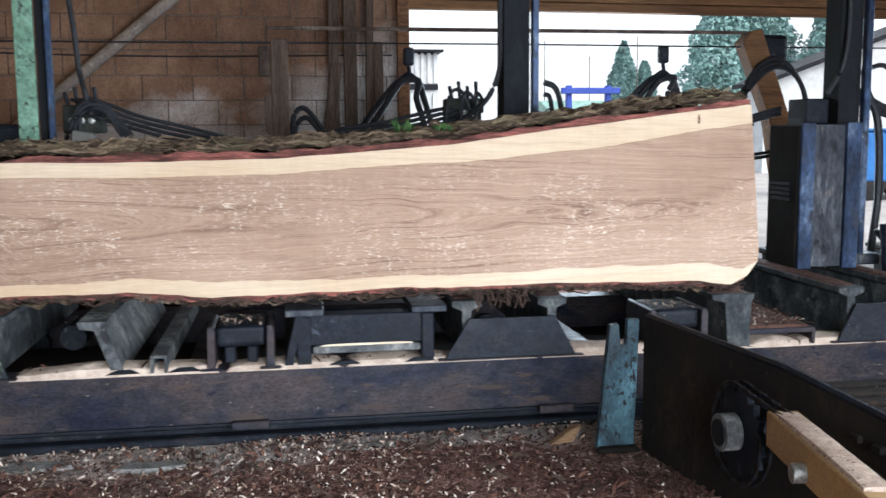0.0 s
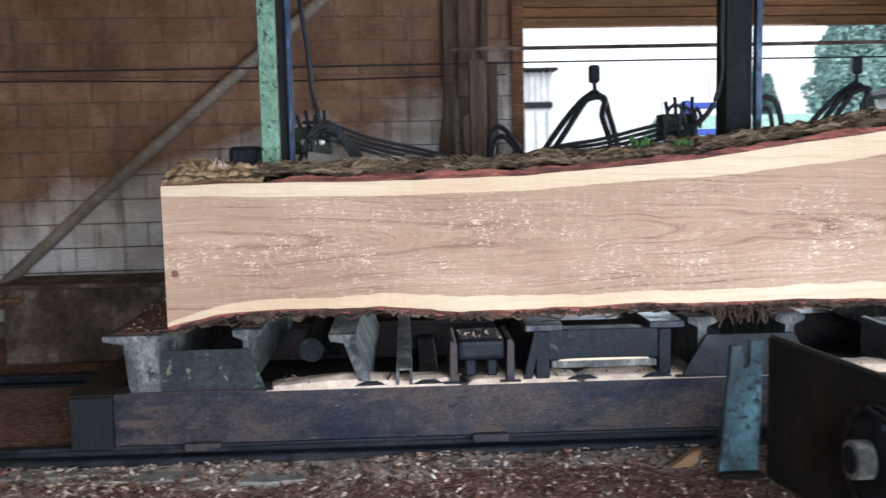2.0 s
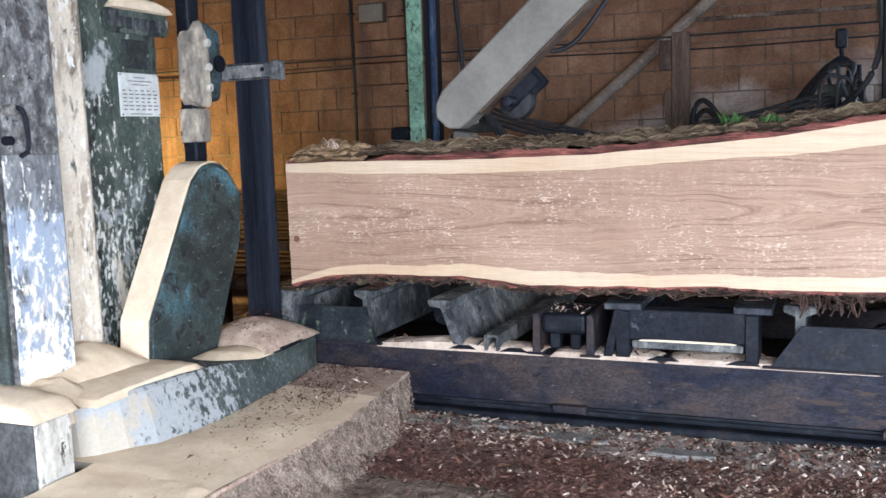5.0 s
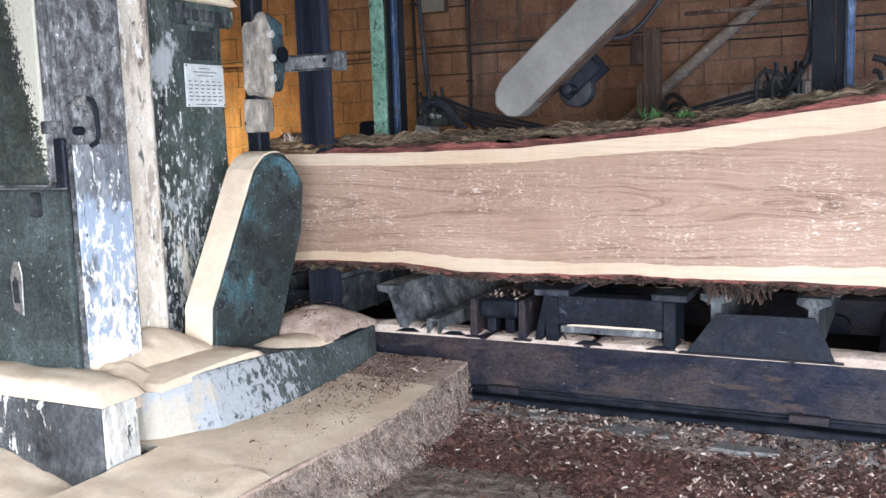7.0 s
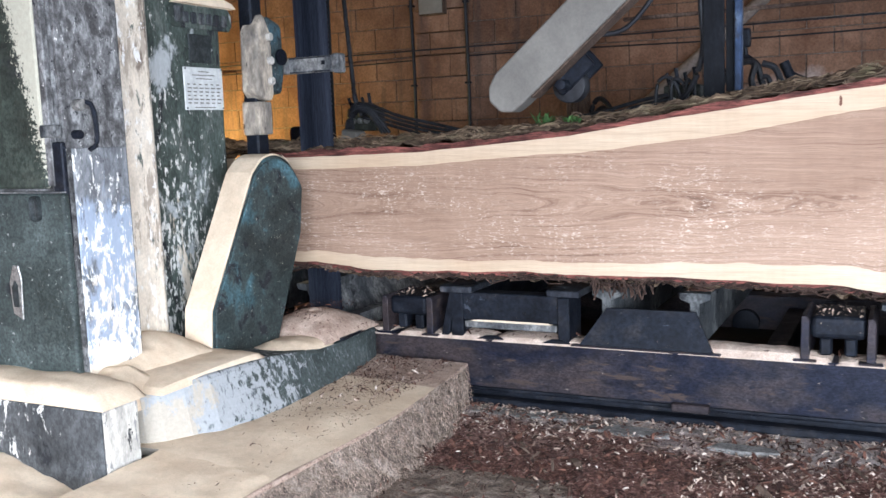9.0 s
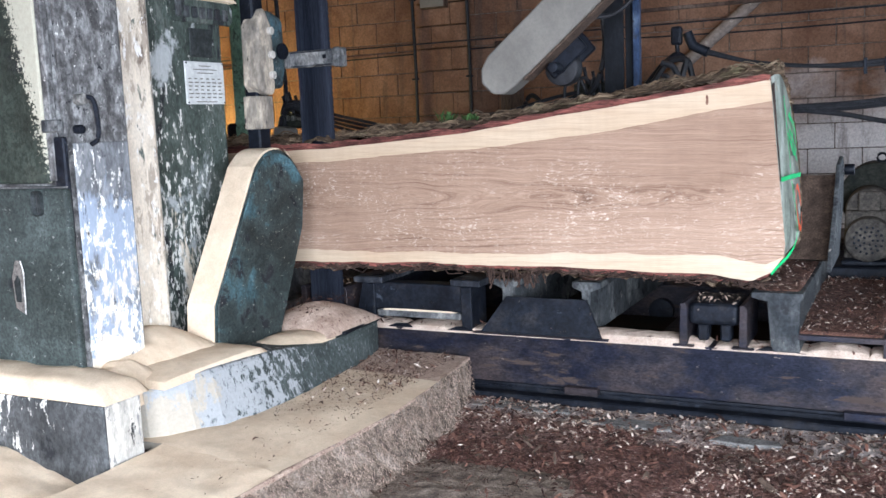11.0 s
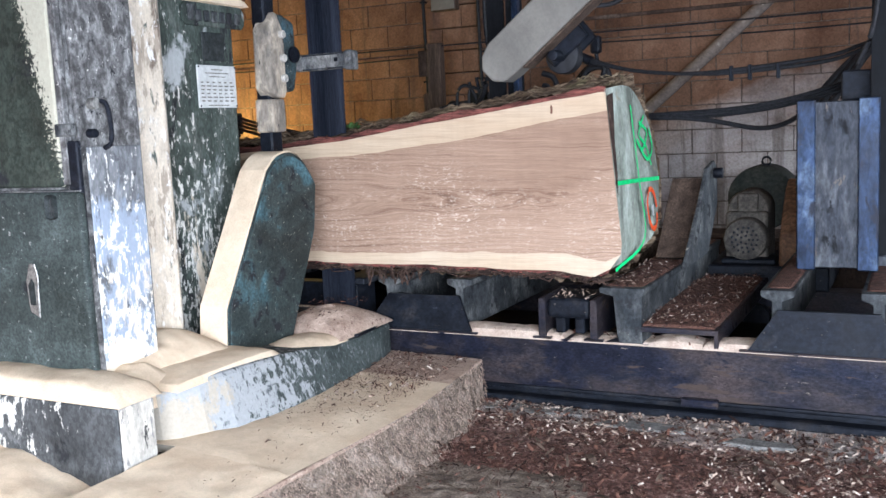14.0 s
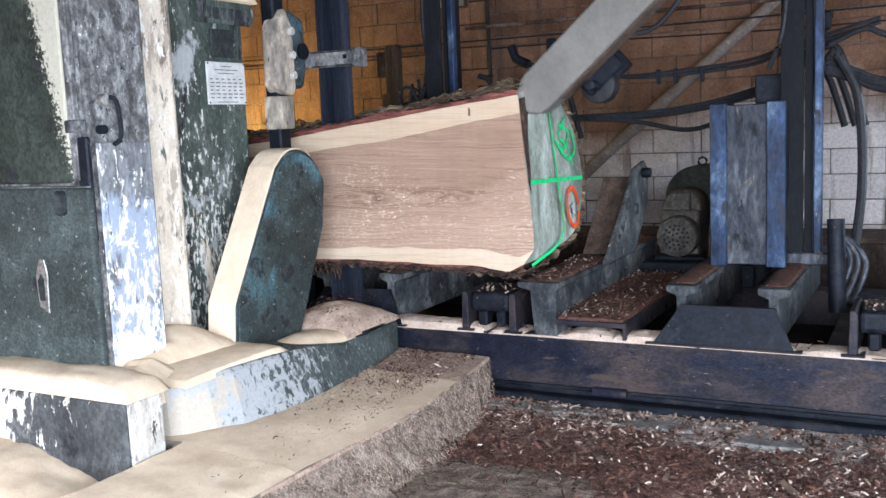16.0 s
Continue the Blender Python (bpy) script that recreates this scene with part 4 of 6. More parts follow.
# ---- the log carriage: built where it stands at 1.5 s ----
def build_carriage():
    c = thing("log_carriage", (-1.5, 5.2, 0.07), "long dark steel sawmill carriage running on floor rails", "log carriage")
    # front main beam: channel with flanges
    bm = bm_new()
    prism(bm, [(5.12, 0.085), (5.30, 0.085), (5.30, 0.1), (5.135, 0.1), (5.135, 0.365), (5.30, 0.365), (5.30, 0.38), (5.12, 0.38)], "x", -1.385, 7.6, 0.003)
    part("main_beam", bm, BEAM, c)
    bm = bm_new()
    prism(bm, [(7.15, 0.085), (6.97, 0.085), (6.97, 0.1), (7.135, 0.1), (7.135, 0.365), (6.97, 0.365), (6.97, 0.38), (7.15, 0.38)], "x", -1.385, 7.6, 0.003)
    part("rear_beam", bm, BEAM, c)
    bm = bm_new()
    box(bm, -1.62, -1.387, 5.1, 5.32, 0.07, 0.365, 0.006)
    part("end_block", bm, POSTBLACK, c, "blue-black steel end block")
    part("end_beam", cuboid(-1.62, -1.39, 5.325, 7.15, 0.2, 0.372, 0.006), RUST, c)
    part("end_cap", cuboid(-1.63, -1.38, 5.09, 7.0, 0.3725, 0.385, 0.003), RUST, c, "dusty top plate")
    for x in (-0.9, 0.68, 2.4, 3.9, 5.5):
        w = part("wheel", disc(bm_new(), (x, 5.2, 0.165), "y", 0.094, 0.07, 28), STEEL, c, smooth=True)
        part("axle_box", cuboid(x - 0.1, x + 0.1, 5.07, 5.117, 0.055, 0.1, 0.004), BEAM, w)
        part("wheel", disc(bm_new(), (x, 7.05, 0.165), "y", 0.094, 0.07, 28), STEEL, c, smooth=True)
    # loose sawdust lying on the beam's top flange
    rnd = random.Random(2)
    x = -0.55
    while x < 7.2:
        w = rnd.uniform(0.3, 0.8)
        part("dust_drift", mound(x, x + w, 5.112, 5.33, 0.3805, rnd.uniform(0.015, 0.05), 24, 10, 0.03, 0.5, x), DRIFT, c, "pale sawdust drift")
        x += w + rnd.uniform(-0.05, 0.06)
    scatter("bark_crumb_litter", c, -0.5, 7.2, 5.12, 5.3, 0.395, 900, 0.016, BARKBIT, "bark crumbs on the beam", 21, 0.03)
    for k, x in enumerate((0.02, 0.34, 1.2, 1.62, 3.45)):
        bm = bm_new()
        prism(bm, [(x - 0.09, 0.382), (x - 0.03, 0.405), (x + 0.04, 0.407), (x + 0.09, 0.384)], "y", 5.112, 5.135, 0.003)
        part("cleat", bm, STEEL, c)

    def i_bunk(x0, x1, y1=7.3):
        """Heavy I-section bunk lying across the carriage."""
        xm, z1 = (x0 + x1) / 2, 0.7
        bm = bm_new()
        prism(bm, [(x0, z1 - 0.03), (xm - 0.05, z1 - 0.05), (xm - 0.03, 0.42), (xm - 0.02, 0.385), (x1 - 0.015, 0.385), (x1 - 0.02, 0.5), (x1 - 0.012, z1 - 0.04), (x1, z1 - 0.03), (x1, z1), (x0, z1)], "y", 5.1, y1, 0.004)
        b = part("bunk", bm, RAILGREY, c)
        part("dust", mound(x0 + 0.005, x1 - 0.005, 5.14, y1 - 0.02, z1 + 0.001, 0.018, 8, 60, 0.008, 0.5, x0), REDDUST, b, "red bark dust on the flange")
        scatter("chip_litter", b, x0 + 0.01, x1 - 0.01, 5.15, y1 - 0.05, z1 + 0.012, 420, 0.0105, CHIP, "pale chips", 5, 0.012)
        return b

    def knee_base(x0, x1, paint=STEEL):
        """Sloping skirt plate with two slide rails that run back over the carriage."""
        w = x1 - x0
        bm = bm_new()
        prism(bm, [(5.105, 0.385), (5.125, 0.385), (5.185, 0.6), (5.165, 0.6)], "x", x0, x1, 0)
        for v in bm.verts:
            if v.co.z > 0.5:
                v.co.x = x0 + w * 0.2 + (v.co.x - x0) * 0.66
        b = part("skirt_plate", bm, paint, c)
        part("skirt_foot", cuboid(x0 - 0.04, x1 + 0.04, 5.09, 5.2, 0.3805, 0.39, 0.002), BEAM, b)
        for xs in (x0 + w * 0.1, x1 - w * 0.24):
            bm = bm_new()
            prism(bm, [(xs - 0.02, 0.665), (xs + w * 0.05, 0.64), (xs + w * 0.05, 0.385), (xs + w * 0.12, 0.385), (xs + w * 0.12, 0.64), (xs + w * 0.2, 0.665), (xs + w * 0.2, 0.7), (xs - 0.02, 0.7)], "y", 5.2, 7.2, 0.004)
            r = part("slide_rail", bm, RAILGREY, c, "worn dusty steel slide rail")
            part("dust", mound(xs - 0.015, xs + w * 0.195, 5.25, 7.1, 0.701, 0.014, 6, 50, 0.006, 0.5, xs), REDDUST, r, "bark dust on the rail")
        return b

    def roller_block(x0, x1):
        """Saddle block between two upright lugs."""
        bm = bm_new()
        box(bm, x0 + 0.045, x1 - 0.045, 5.13, 5.5, 0.5, 0.62, 0.03, 3)
        box(bm, x0 + 0.09, x0 + 0.15, 5.15, 5.24, 0.41, 0.505, 0.01)
        box(bm, x1 - 0.15, x1 - 0.09, 5.15, 5.24, 0.41, 0.505, 0.01)
        b = part("saddle", bm, STEEL, c)
        scatter("chip_litter", b, x0 + 0.06, x1 - 0.06, 5.15, 5.45, 0.622, 90, 0.014, SPECKDUST, "dust and crumbs", 12, 0.006)
        for x in (x0, x1 - 0.045):
            bm = bm_new()
            prism(bm, [(x, 0.392), (x + 0.045, 0.392), (x + 0.045, 0.6), (x + 0.03, 0.625), (x + 0.005, 0.62)], "y", 5.105, 5.5, 0.004)
            part("lug", bm, BEAM, b)
            part("lug_foot", cuboid(x - 0.035, x + 0.08, 5.1, 5.22, 0.381, 0.393, 0.003), BEAM, b)
        return b

    def channel_bunk(x0, x1):
        """Wide upturned channel bunk heaped with bark dust."""
        bm = bm_new()
        prism(bm, [(x0, 0.385), (x0 + 0.022, 0.385), (x0 + 0.022, 0.455), (x1 - 0.022, 0.455), (x1 - 0.022, 0.385), (x1, 0.385), (x1, 0.485), (x0, 0.485)], "y", 5.1, 6.9, 0.003)
        b = part("channel_bunk", bm, BEAM, c)
        part("dust", mound(x0 + 0.01, x1 - 0.01, 5.11, 6.85, 0.486, 0.03, 16, 60, 0.015, 0.45, x0), REDDUST, b, "heap of red bark dust and chips")
        scatter("chip_litter", b, x0 + 0.02, x1 - 0.02, 5.12, 6.8, 0.505, 750, 0.011, CHIP, "pale chips", 3, 0.02)
        scatter("bark_crumb_litter", b, x0 + 0.02, x1 - 0.02, 5.12, 6.8, 0.505, 1300, 0.015, BARKBIT, "red bark crumbs", 4, 0.02)

    def raked_strut(xt, xb, w=0.07):
        bm = bm_new()
        prism(bm, [(xt, 0.67), (xt + 0.155, 0.67), (xt + 0.155, 0.635), (xt + 0.145, 0.62), (xb + w, 0.39), (xb, 0.39), (xt + 0.085, 0.62), (xt + 0.01, 0.63)], "y", 5.13, 6.9, 0.004)
        part("strut", bm, DUSTSTEEL, c, "dusty pale raked strut")

    i_bunk(-1.42, -1.1)
    knee_base(-1.25, -0.55, LICHEN)
    raked_strut(-0.205, -0.04)
    bm = bm_new()
    prism(bm, [(0.165, 0.385), (0.182, 0.385), (0.182, 0.465), (0.238, 0.465), (0.238, 0.385), (0.255, 0.385), (0.255, 0.48), (0.165, 0.48)], "y", 5.1, 6.9, 0.003)
    part("channel_rail", bm, DUSTSTEEL, c, "dusty channel rail lying across the carriage")
    part("roller_tube", tube(bm_new(), [(-0.36, 5.75, 0.46), (-0.36, 6.9, 0.46)], 0.075, 20), STEEL, c, "stained steel tube", True)
    roller_block(0.46, 0.82)
    bm = bm_new()
    prism(bm, [(0.87, 0.39), (0.92, 0.39), (0.98, 0.66), (0.94, 0.68), (0.9, 0.52)], "y", 5.12, 6.9, 0.004)
    part("angle_bunk", bm, STEEL, c)
    bm = bm_new()
    box(bm, 0.98, 1.66, 5.14, 5.26, 0.49, 0.66, 0.006)
    part("stop_box", bm, STEEL, c)
    part("stop_ledge", cuboid(1.03, 1.62, 5.125, 5.27, 0.445, 0.485, 0.008, 2), DUSTSTEEL, c, "ledge grey with dust")
    part("ledge_dust", mound(1.05, 1.6, 5.128, 5.2, 0.4852, 0.012, 20, 8, 0.006, 0.5, 3.0), CREAMDUST, c, "pale sawdust on the ledge")
    for x0, x1 in ((0.94, 1.02), (1.63, 1.7)):
        part("stop_post", cuboid(x0, x1, 5.12, 5.35, 0.39, 0.655, 0.006), STEEL, c)
        part("stop_cap", cuboid(x0 - 0.06, x1 + 0.07, 5.1, 6.9, 0.66, 0.7, 0.006), KNEEGREY, c, "scraped steel cap")
    knee_base(1.76, 2.52)
    roller_block(2.96, 3.32)
    i_bunk(3.34, 3.6)
    channel_bunk(3.54, 4.0)
    knee_base(4.15, 4.9)
    roller_block(5.16, 5.6)
    i_bunk(5.75, 6.0)
    channel_bunk(6.1, 6.5)
    for x in (0.3, 2.7, 5.0):
        part("cross_member", cuboid(x, x + 0.12, 5.32, 6.96, 0.1, 0.3, 0.005), STEEL, c)
    part("deck_plate", cuboid(-1.38, 7.5, 5.62, 6.95, 0.12, 0.14, 0), RUST, c)

    # headblock posts behind the log
    def post(x0, x1, colour, y0=6.08):
        xm = x0 + (x1 - x0) * 0.55
        bm = bm_new()
        prism(bm, [(x0, y0), (xm, y0), (xm, y0 + 0.02), (x0 + 0.02, y0 + 0.02), (x0 + 0.02, y0 + 0.2), (x0, y0 + 0.2)], "z", 0.7, 3.1, 0.003)
        p = part("post", bm, colour, c)
        part("post_web", cuboid(xm + 0.004, xm + 0.05, y0 + 0.03, y0 + 0.22, 0.7, 3.1, 0.003), POSTBLACK, p)
        part("guide_strip", cuboid(max(xm + 0.06, x1 - 0.055), x1, y0 - 0.01, y0 + 0.05, 0.7, 3.0, 0.006), KNEEBLUE, p, "bright worn guide strip")
        part("post_foot", cuboid(x0 - 0.04, x1 + 0.12, y0 - 0.03, y0 + 0.3, 0.702, 0.78, 0.01), KNEEGREY, p)
        return p

    post(-0.64, -0.44, MINT, 5.93)
    post(2.3, 2.53, POSTBLACK, 6.0)
    post(4.69, 4.93, POSTBLACK)
    for x in (-0.40, 2.6):
        part("bracket", prism(bm_new(), [(x, 1.5), (x + 0.17, 1.5), (x + 0.15, 1.66), (x + 0.03, 1.68)], "y", 6.05, 6.2, 0.008), ARMGREY, c, "dusty grey bracket")
    part("side_box", cuboid(-0.88, -0.68, 6.1, 6.3, 1.4, 1.72, 0.03, 2), STEEL, c, "dark box beside the post")
    # blue-faced knee beyond the log's end
    k = part("knee", cuboid(4.32, 4.74, 5.9, 6.3, 0.72, 1.69, 0.006), KNEEGREY, c, "worn blue and grey steel knee")
    for x0, x1 in ((4.31, 4.41), (4.64, 4.75)):
        part("wear_strip", cuboid(x0, x1, 5.87, 5.899, 0.71, 1.7, 0.005), KNEEBLUE, k, "worn blue strip")
    part("side_plate", cuboid(4.302, 4.318, 5.905, 6.29, 0.72, 1.68, 0.004), RUST, k, "rusty side plate")
    for i in range(4):
        part("rib", cuboid(4.29, 4.3015, 5.98, 6.24, 1.17 + i * 0.035, 1.19 + i * 0.035, 0.003), STEEL, k)
    # knees hidden behind the log
    for x in (-0.9, 2.05):
        part("knee", cuboid(x, x + 0.36, 5.98, 6.4, 0.72, 1.45, 0.006), KNEEGREY, c)
    # tipping flap and arm behind the log's end
    bm = bm_new()
    prism(bm, [(5.72, 0.715), (6.4, 0.715), (6.74, 1.02), (6.75, 1.27), (6.66, 1.33), (6.42, 1.29), (6.2, 1.08)], "x", 3.66, 3.685, 0.004)
    part("flap", bm, RAILGREY, c, "dusty tilted steel flap")
    part("flap_tray", prism(bm_new(), [(6.05, 0.74), (6.12, 0.72), (6.6, 1.18), (6.54, 1.22)], "x", 3.42, 3.655, 0.004), STUD, c, "red-brown dusty tray")
    part("flap_pin", disc(bm_new(), (3.73, 6.55, 1.25), "x", 0.035, 0.06), STEEL, c, smooth=True)
    # valve banks and hoses on the posts
    for x, z in ((-0.48, 1.82), (1.98, 1.86)):
        v = part("valve_bank", cuboid(x, x + 0.24, 6.32, 6.5, z - 0.16, z + 0.02, 0.012, 2), MOTORGREEN, c, "green hydraulic valve bank")
        for i in range(4):
            part("lever", tube(bm_new(), [(x + 0.04 + i * 0.055, 6.34, z + 0.01), (x + 0.02 + i * 0.06, 6.32, z + 0.1 + 0.03 * (i % 2))], 0.013, 8), STEEL, v)
        for i in range(3):
            part("union", disc(bm_new(), (x + 0.06 + i * 0.06, 6.31, z - 0.08), "y", 0.022, 0.03, 12), WORNMETAL, v, smooth=True)
    for i in range(4):
        part("hose", hose([(-0.42 + 0.04 * i, 6.3, 1.87 - i * 0.03), (-0.25, 6.28 - 0.02 * i, 1.86 - i * 0.034), (0.0, 6.28, 1.765 - i * 0.03), (0.3, 6.3, 1.69 - i * 0.03), (0.8, 6.4, 1.56)], 0.012), RUBBER, c, smooth=True)
        part("hose", hose([(2.02 + 0.03 * i, 6.28, 1.82 - i * 0.02), (1.85, 6.25, 1.79 - i * 0.034), (1.55, 6.25, 1.72 - i * 0.03), (1.2, 6.3, 1.66 - i * 0.02), (0.9, 6.4, 1.5)], 0.013), RUBBER, c, smooth=True)
    for k in range(3):
        part("hose", hose([(-0.36 - 0.04 * k, 6.2, 1.62), (-0.33, 6.16, 1.78 + 0.03 * k), (-0.2, 6.16, 1.8 + 0.02 * k), (-0.1 + 0.03 * k, 6.2, 1.64)], 0.015), RUBBER, c, smooth=True)
    part("hose", hose([(-0.28, 6.2, 1.78), (-0.3, 6.15, 1.9), (-0.34, 6.2, 2.05), (-0.36, 6.2, 2.3), (-0.42, 6.25, 2.75), (-0.45, 6.3, 3.1)], 0.017), RUBBER, c, smooth=True)
    part("hose", hose([(2.08, 6.2, 1.74), (2.22, 6.1, 1.88), (2.29, 6.05, 2.1), (2.28, 6.03, 2.4), (2.3, 6.03, 3.1)], 0.018), RUBBER, c, smooth=True)
    for k in range(3):
        part("hose", hose([(1.95 + 0.1 * k, 6.2, 1.72), (1.98 + 0.09 * k, 6.18, 1.9), (2.06 + 0.07 * k, 6.2, 1.92 - 0.03 * k), (2.12 + 0.04 * k, 6.22, 1.78)], 0.012), RUBBER, c, smooth=True)
    part("hose", hose([(2.62, 6.2, 1.98), (2.7, 6.2, 1.94), (2.74, 6.2, 1.8), (2.72, 6.2, 1.66)], 0.02), RUBBER, c, smooth=True)
    part("hose", hose([(2.62, 6.2, 1.9), (2.66, 6.2, 1.88), (2.68, 6.2, 1.75), (2.66, 6.2, 1.66)], 0.016), RUBBER, c, smooth=True)
    for i in range(3):
        part("hose", hose([(4.55, 6.6, 1.82 - i * 0.025), (4.2, 6.6, 1.73 - i * 0.02), (3.85, 6.6, 1.68 - i * 0.018), (3.4, 6.62, 1.665 - i * 0.018), (2.9, 6.7, 1.66)], 0.012), RUBBER, c, smooth=True)
    part("hose", hose([(4.32, 6.58, 1.7), (4.19, 6.58, 1.58), (3.99, 6.58, 1.54), (3.69, 6.6, 1.6), (3.4, 6.62, 1.64)], 0.016), RUBBER, c, smooth=True)
    part("hose", hose([(4.72, 6.05, 2.75), (4.73, 6.05, 2.4), (4.7, 6.05, 2.1), (4.62, 6.1, 1.9)], 0.016), RUBBER, c, smooth=True)
    for i in range(4):
        part("hose", hose([(4.93, 6.3, 1.95 - i * 0.028), (5.1, 6.3, 1.86 - i * 0.02), (5.3, 6.3, 1.79 - i * 0.02), (6.0, 6.4, 1.7 - i * 0.02), (6.8, 6.5, 1.75)], 0.018), RUBBER, c, smooth=True)
    part("hose", hose([(4.94, 6.3, 2.03), (5.14, 6.3, 2.11), (5.29, 6.3, 2.06), (5.8, 6.3, 2.02), (6.6, 6.4, 2.1)], 0.018), RUBBER, c, smooth=True)
    part("hose", hose([(5.0, 6.25, 1.95), (5.11, 6.25, 1.7), (5.14, 6.25, 1.2), (5.1, 6.25, 0.75)], 0.028), RUBBER, c, "thick black hose", True)
    part("outrigger", cuboid(0.8, 0.95, 7.16, 8.08, 0.3, 0.38, 0.005), STEEL, c)
    rp = part("rear_post", cuboid(0.8, 0.94, 7.95, 8.05, 0.381, 2.42, 0.008), STUD, c, "grey timber post at the carriage's rear")
    part("bracket", cuboid(0.7, 0.795, 7.96, 8.04, 2.12, 2.36, 0.008), BROWNSTEEL, rp)
    part("cleat", prism(bm_new(), [(0.75, 1.66), (0.795, 1.64), (0.795, 1.97), (0.74, 1.95)], "y", 7.96, 8.04, 0.006), STUD, rp)
    for k in range(2):
        part("hose", hose([(0.97 + 0.02 * k, 7.98, 1.45), (0.97 + 0.02 * k, 7.98, 1.76 - 0.07 * k), (1.05 + 0.02 * k, 7.97, 1.86 - 0.08 * k), (1.17, 7.95, 1.74 - 0.05 * k), (1.32, 7.9, 1.48)], 0.022), RUBBER, rp, smooth=True)
    part("hose_box", cuboid(4.52, 4.7, 6.2, 6.45, 1.691, 1.87, 0.01), STEEL, c)
    for i in range(3):
        part("hydraulic_line", hose([(5.0, 6.05, 0.95), (5.1 + i * 0.04, 6.0, 0.75), (5.02 + i * 0.05, 5.95, 0.5)], 0.016), KNEEGREY, c, smooth=True)
    part("cylinder", tube(bm_new(), [(5.02, 5.95, 1.0), (5.04, 5.9, 0.45)], 0.05, 14), STEEL, c, smooth=True)
    part("lamp_box", cuboid(5.5, 5.8, 5.9, 6.3, 0.75, 1.45, 0.02), STEEL, c, "dark upright box")
    return c


def build_motor():
    m = thing("electric_motor", (3.9, 7.3, 0.385), "dusty green electric motor with a brown belt guard", "motor")
    part("bed", cuboid(3.55, 4.4, 6.92, 7.9, 0.386, 0.56, 0.01), STEEL, m)
    part("drum", disc(bm_new(), (3.86, 7.7, 0.99), "y", 0.25, 0.36, 40, 0.02), MOTORGREEN, m, smooth=True)
    part("hood", disc(bm_new(), (3.82, 7.34, 0.93), "y", 0.15, 0.34, 32, 0.03), MOTORGREY, m, smooth=True)
    part("hood_base", cuboid(3.67, 3.97, 7.1, 7.5, 0.56, 0.93, 0.03, 3), MOTORGREY, m)
    body = part("motor_body", disc(bm_new(), (3.83, 7.08, 0.74), "y", 0.155, 0.22, 32, 0.03), MOTORGREY, m, smooth=True)
    # round fan grille: rings of small holes
    for ring, count in ((0.03, 5), (0.06, 10), (0.09, 15)):
        for k in range(count):
            a = 2 * math.pi * k / count
            part("vent_hole", disc(bm_new(), (3.83 + ring * math.cos(a), 6.968, 0.74 + ring * math.sin(a)), "y", 0.009, 0.006, 8, 0), STEEL, body)
    part("terminal_box", cuboid(3.76, 3.9, 7.1, 7.17, 0.93, 1.06, 0.012, 2), MOTORGREY, m)
    part("foot", cuboid(3.66, 4.04, 6.98, 7.3, 0.561, 0.6, 0.01), STEEL, m)
    bm = bm_new()
    prism(bm, [(6.9, 0.56), (7.5, 0.56), (7.62, 0.95), (7.56, 1.1), (7.42, 1.15), (7.26, 1.08), (6.95, 0.8)], "x", 4.07, 4.2, 0.02, 2)
    part("belt_guard", bm, GUARDRUST, m, "rusty brown belt guard")
    part("shaft_cap", disc(bm_new(), (4.23, 7.4, 0.99), "x", 0.07, 0.09), STEEL, m, smooth=True)
    part("fan_cowl", disc(bm_new(), (4.12, 7.62, 1.03), "y", 0.1, 0.2, 24, 0.01), STEEL, m, smooth=True)
    bm = bm_new()
    tube(bm, [(3.89 + 0.032 * math.cos(a * 0.524), 7.6, 1.27 + 0.032 * math.sin(a * 0.524)) for a in range(13)], 0.009, 8)
    part("lifting_eye", bm, STEEL, m, smooth=True)
    return m


# ---- the log ----
def curve_at(pts, x):
    for (xa, za), (xb, zb) in zip(pts, pts[1:]):
        if x <= xb:
            t = max(0.0, (x - xa) / (xb - xa))
            return za + (zb - za) * t
    return pts[-1][1]


LOG_TOP = [(-1.02, 1.515), (0.3, 1.51), (0.9, 1.525), (1.35, 1.55), (1.8, 1.59), (2.3, 1.655), (2.8, 1.715), (3.1, 1.75), (3.47, 1.79)]
LOG_BOT = [(-1.02, 0.775), (-0.75, 0.835), (-0.35, 0.855), (0.1, 0.85), (0.35, 0.835), (0.53, 0.81), (1.0, 0.824), (1.7, 0.83), (2.4, 0.83), (3.2, 0.815), (3.44, 0.79), (3.52, 0.85)]
SAP_TOP = [(-1.02, 0.05), (-0.5, 0.07), (0.8, 0.075), (1.6, 0.085), (2.1, 0.115), (2.6, 0.125), (3.1, 0.11), (3.5, 0.1)]
SAP_BOT = [(-1.02, 0.02), (-0.6, 0.055), (0.2, 0.07), (0.6, 0.085), (1.2, 0.065), (2.2, 0.075), (3.0, 0.095), (3.5, 0.085)]
LOG_X0, LOG_X1, LOG_Y = -1.02, 3.5, 4.93


def log_end_x(z):
    """The cut end leans a little: further out low down, clipped at the lowest corner."""
    return 3.455 + (1.8 - z) * 0.09 if z > 0.93 else 3.533 - (0.93 - z) * 0.75


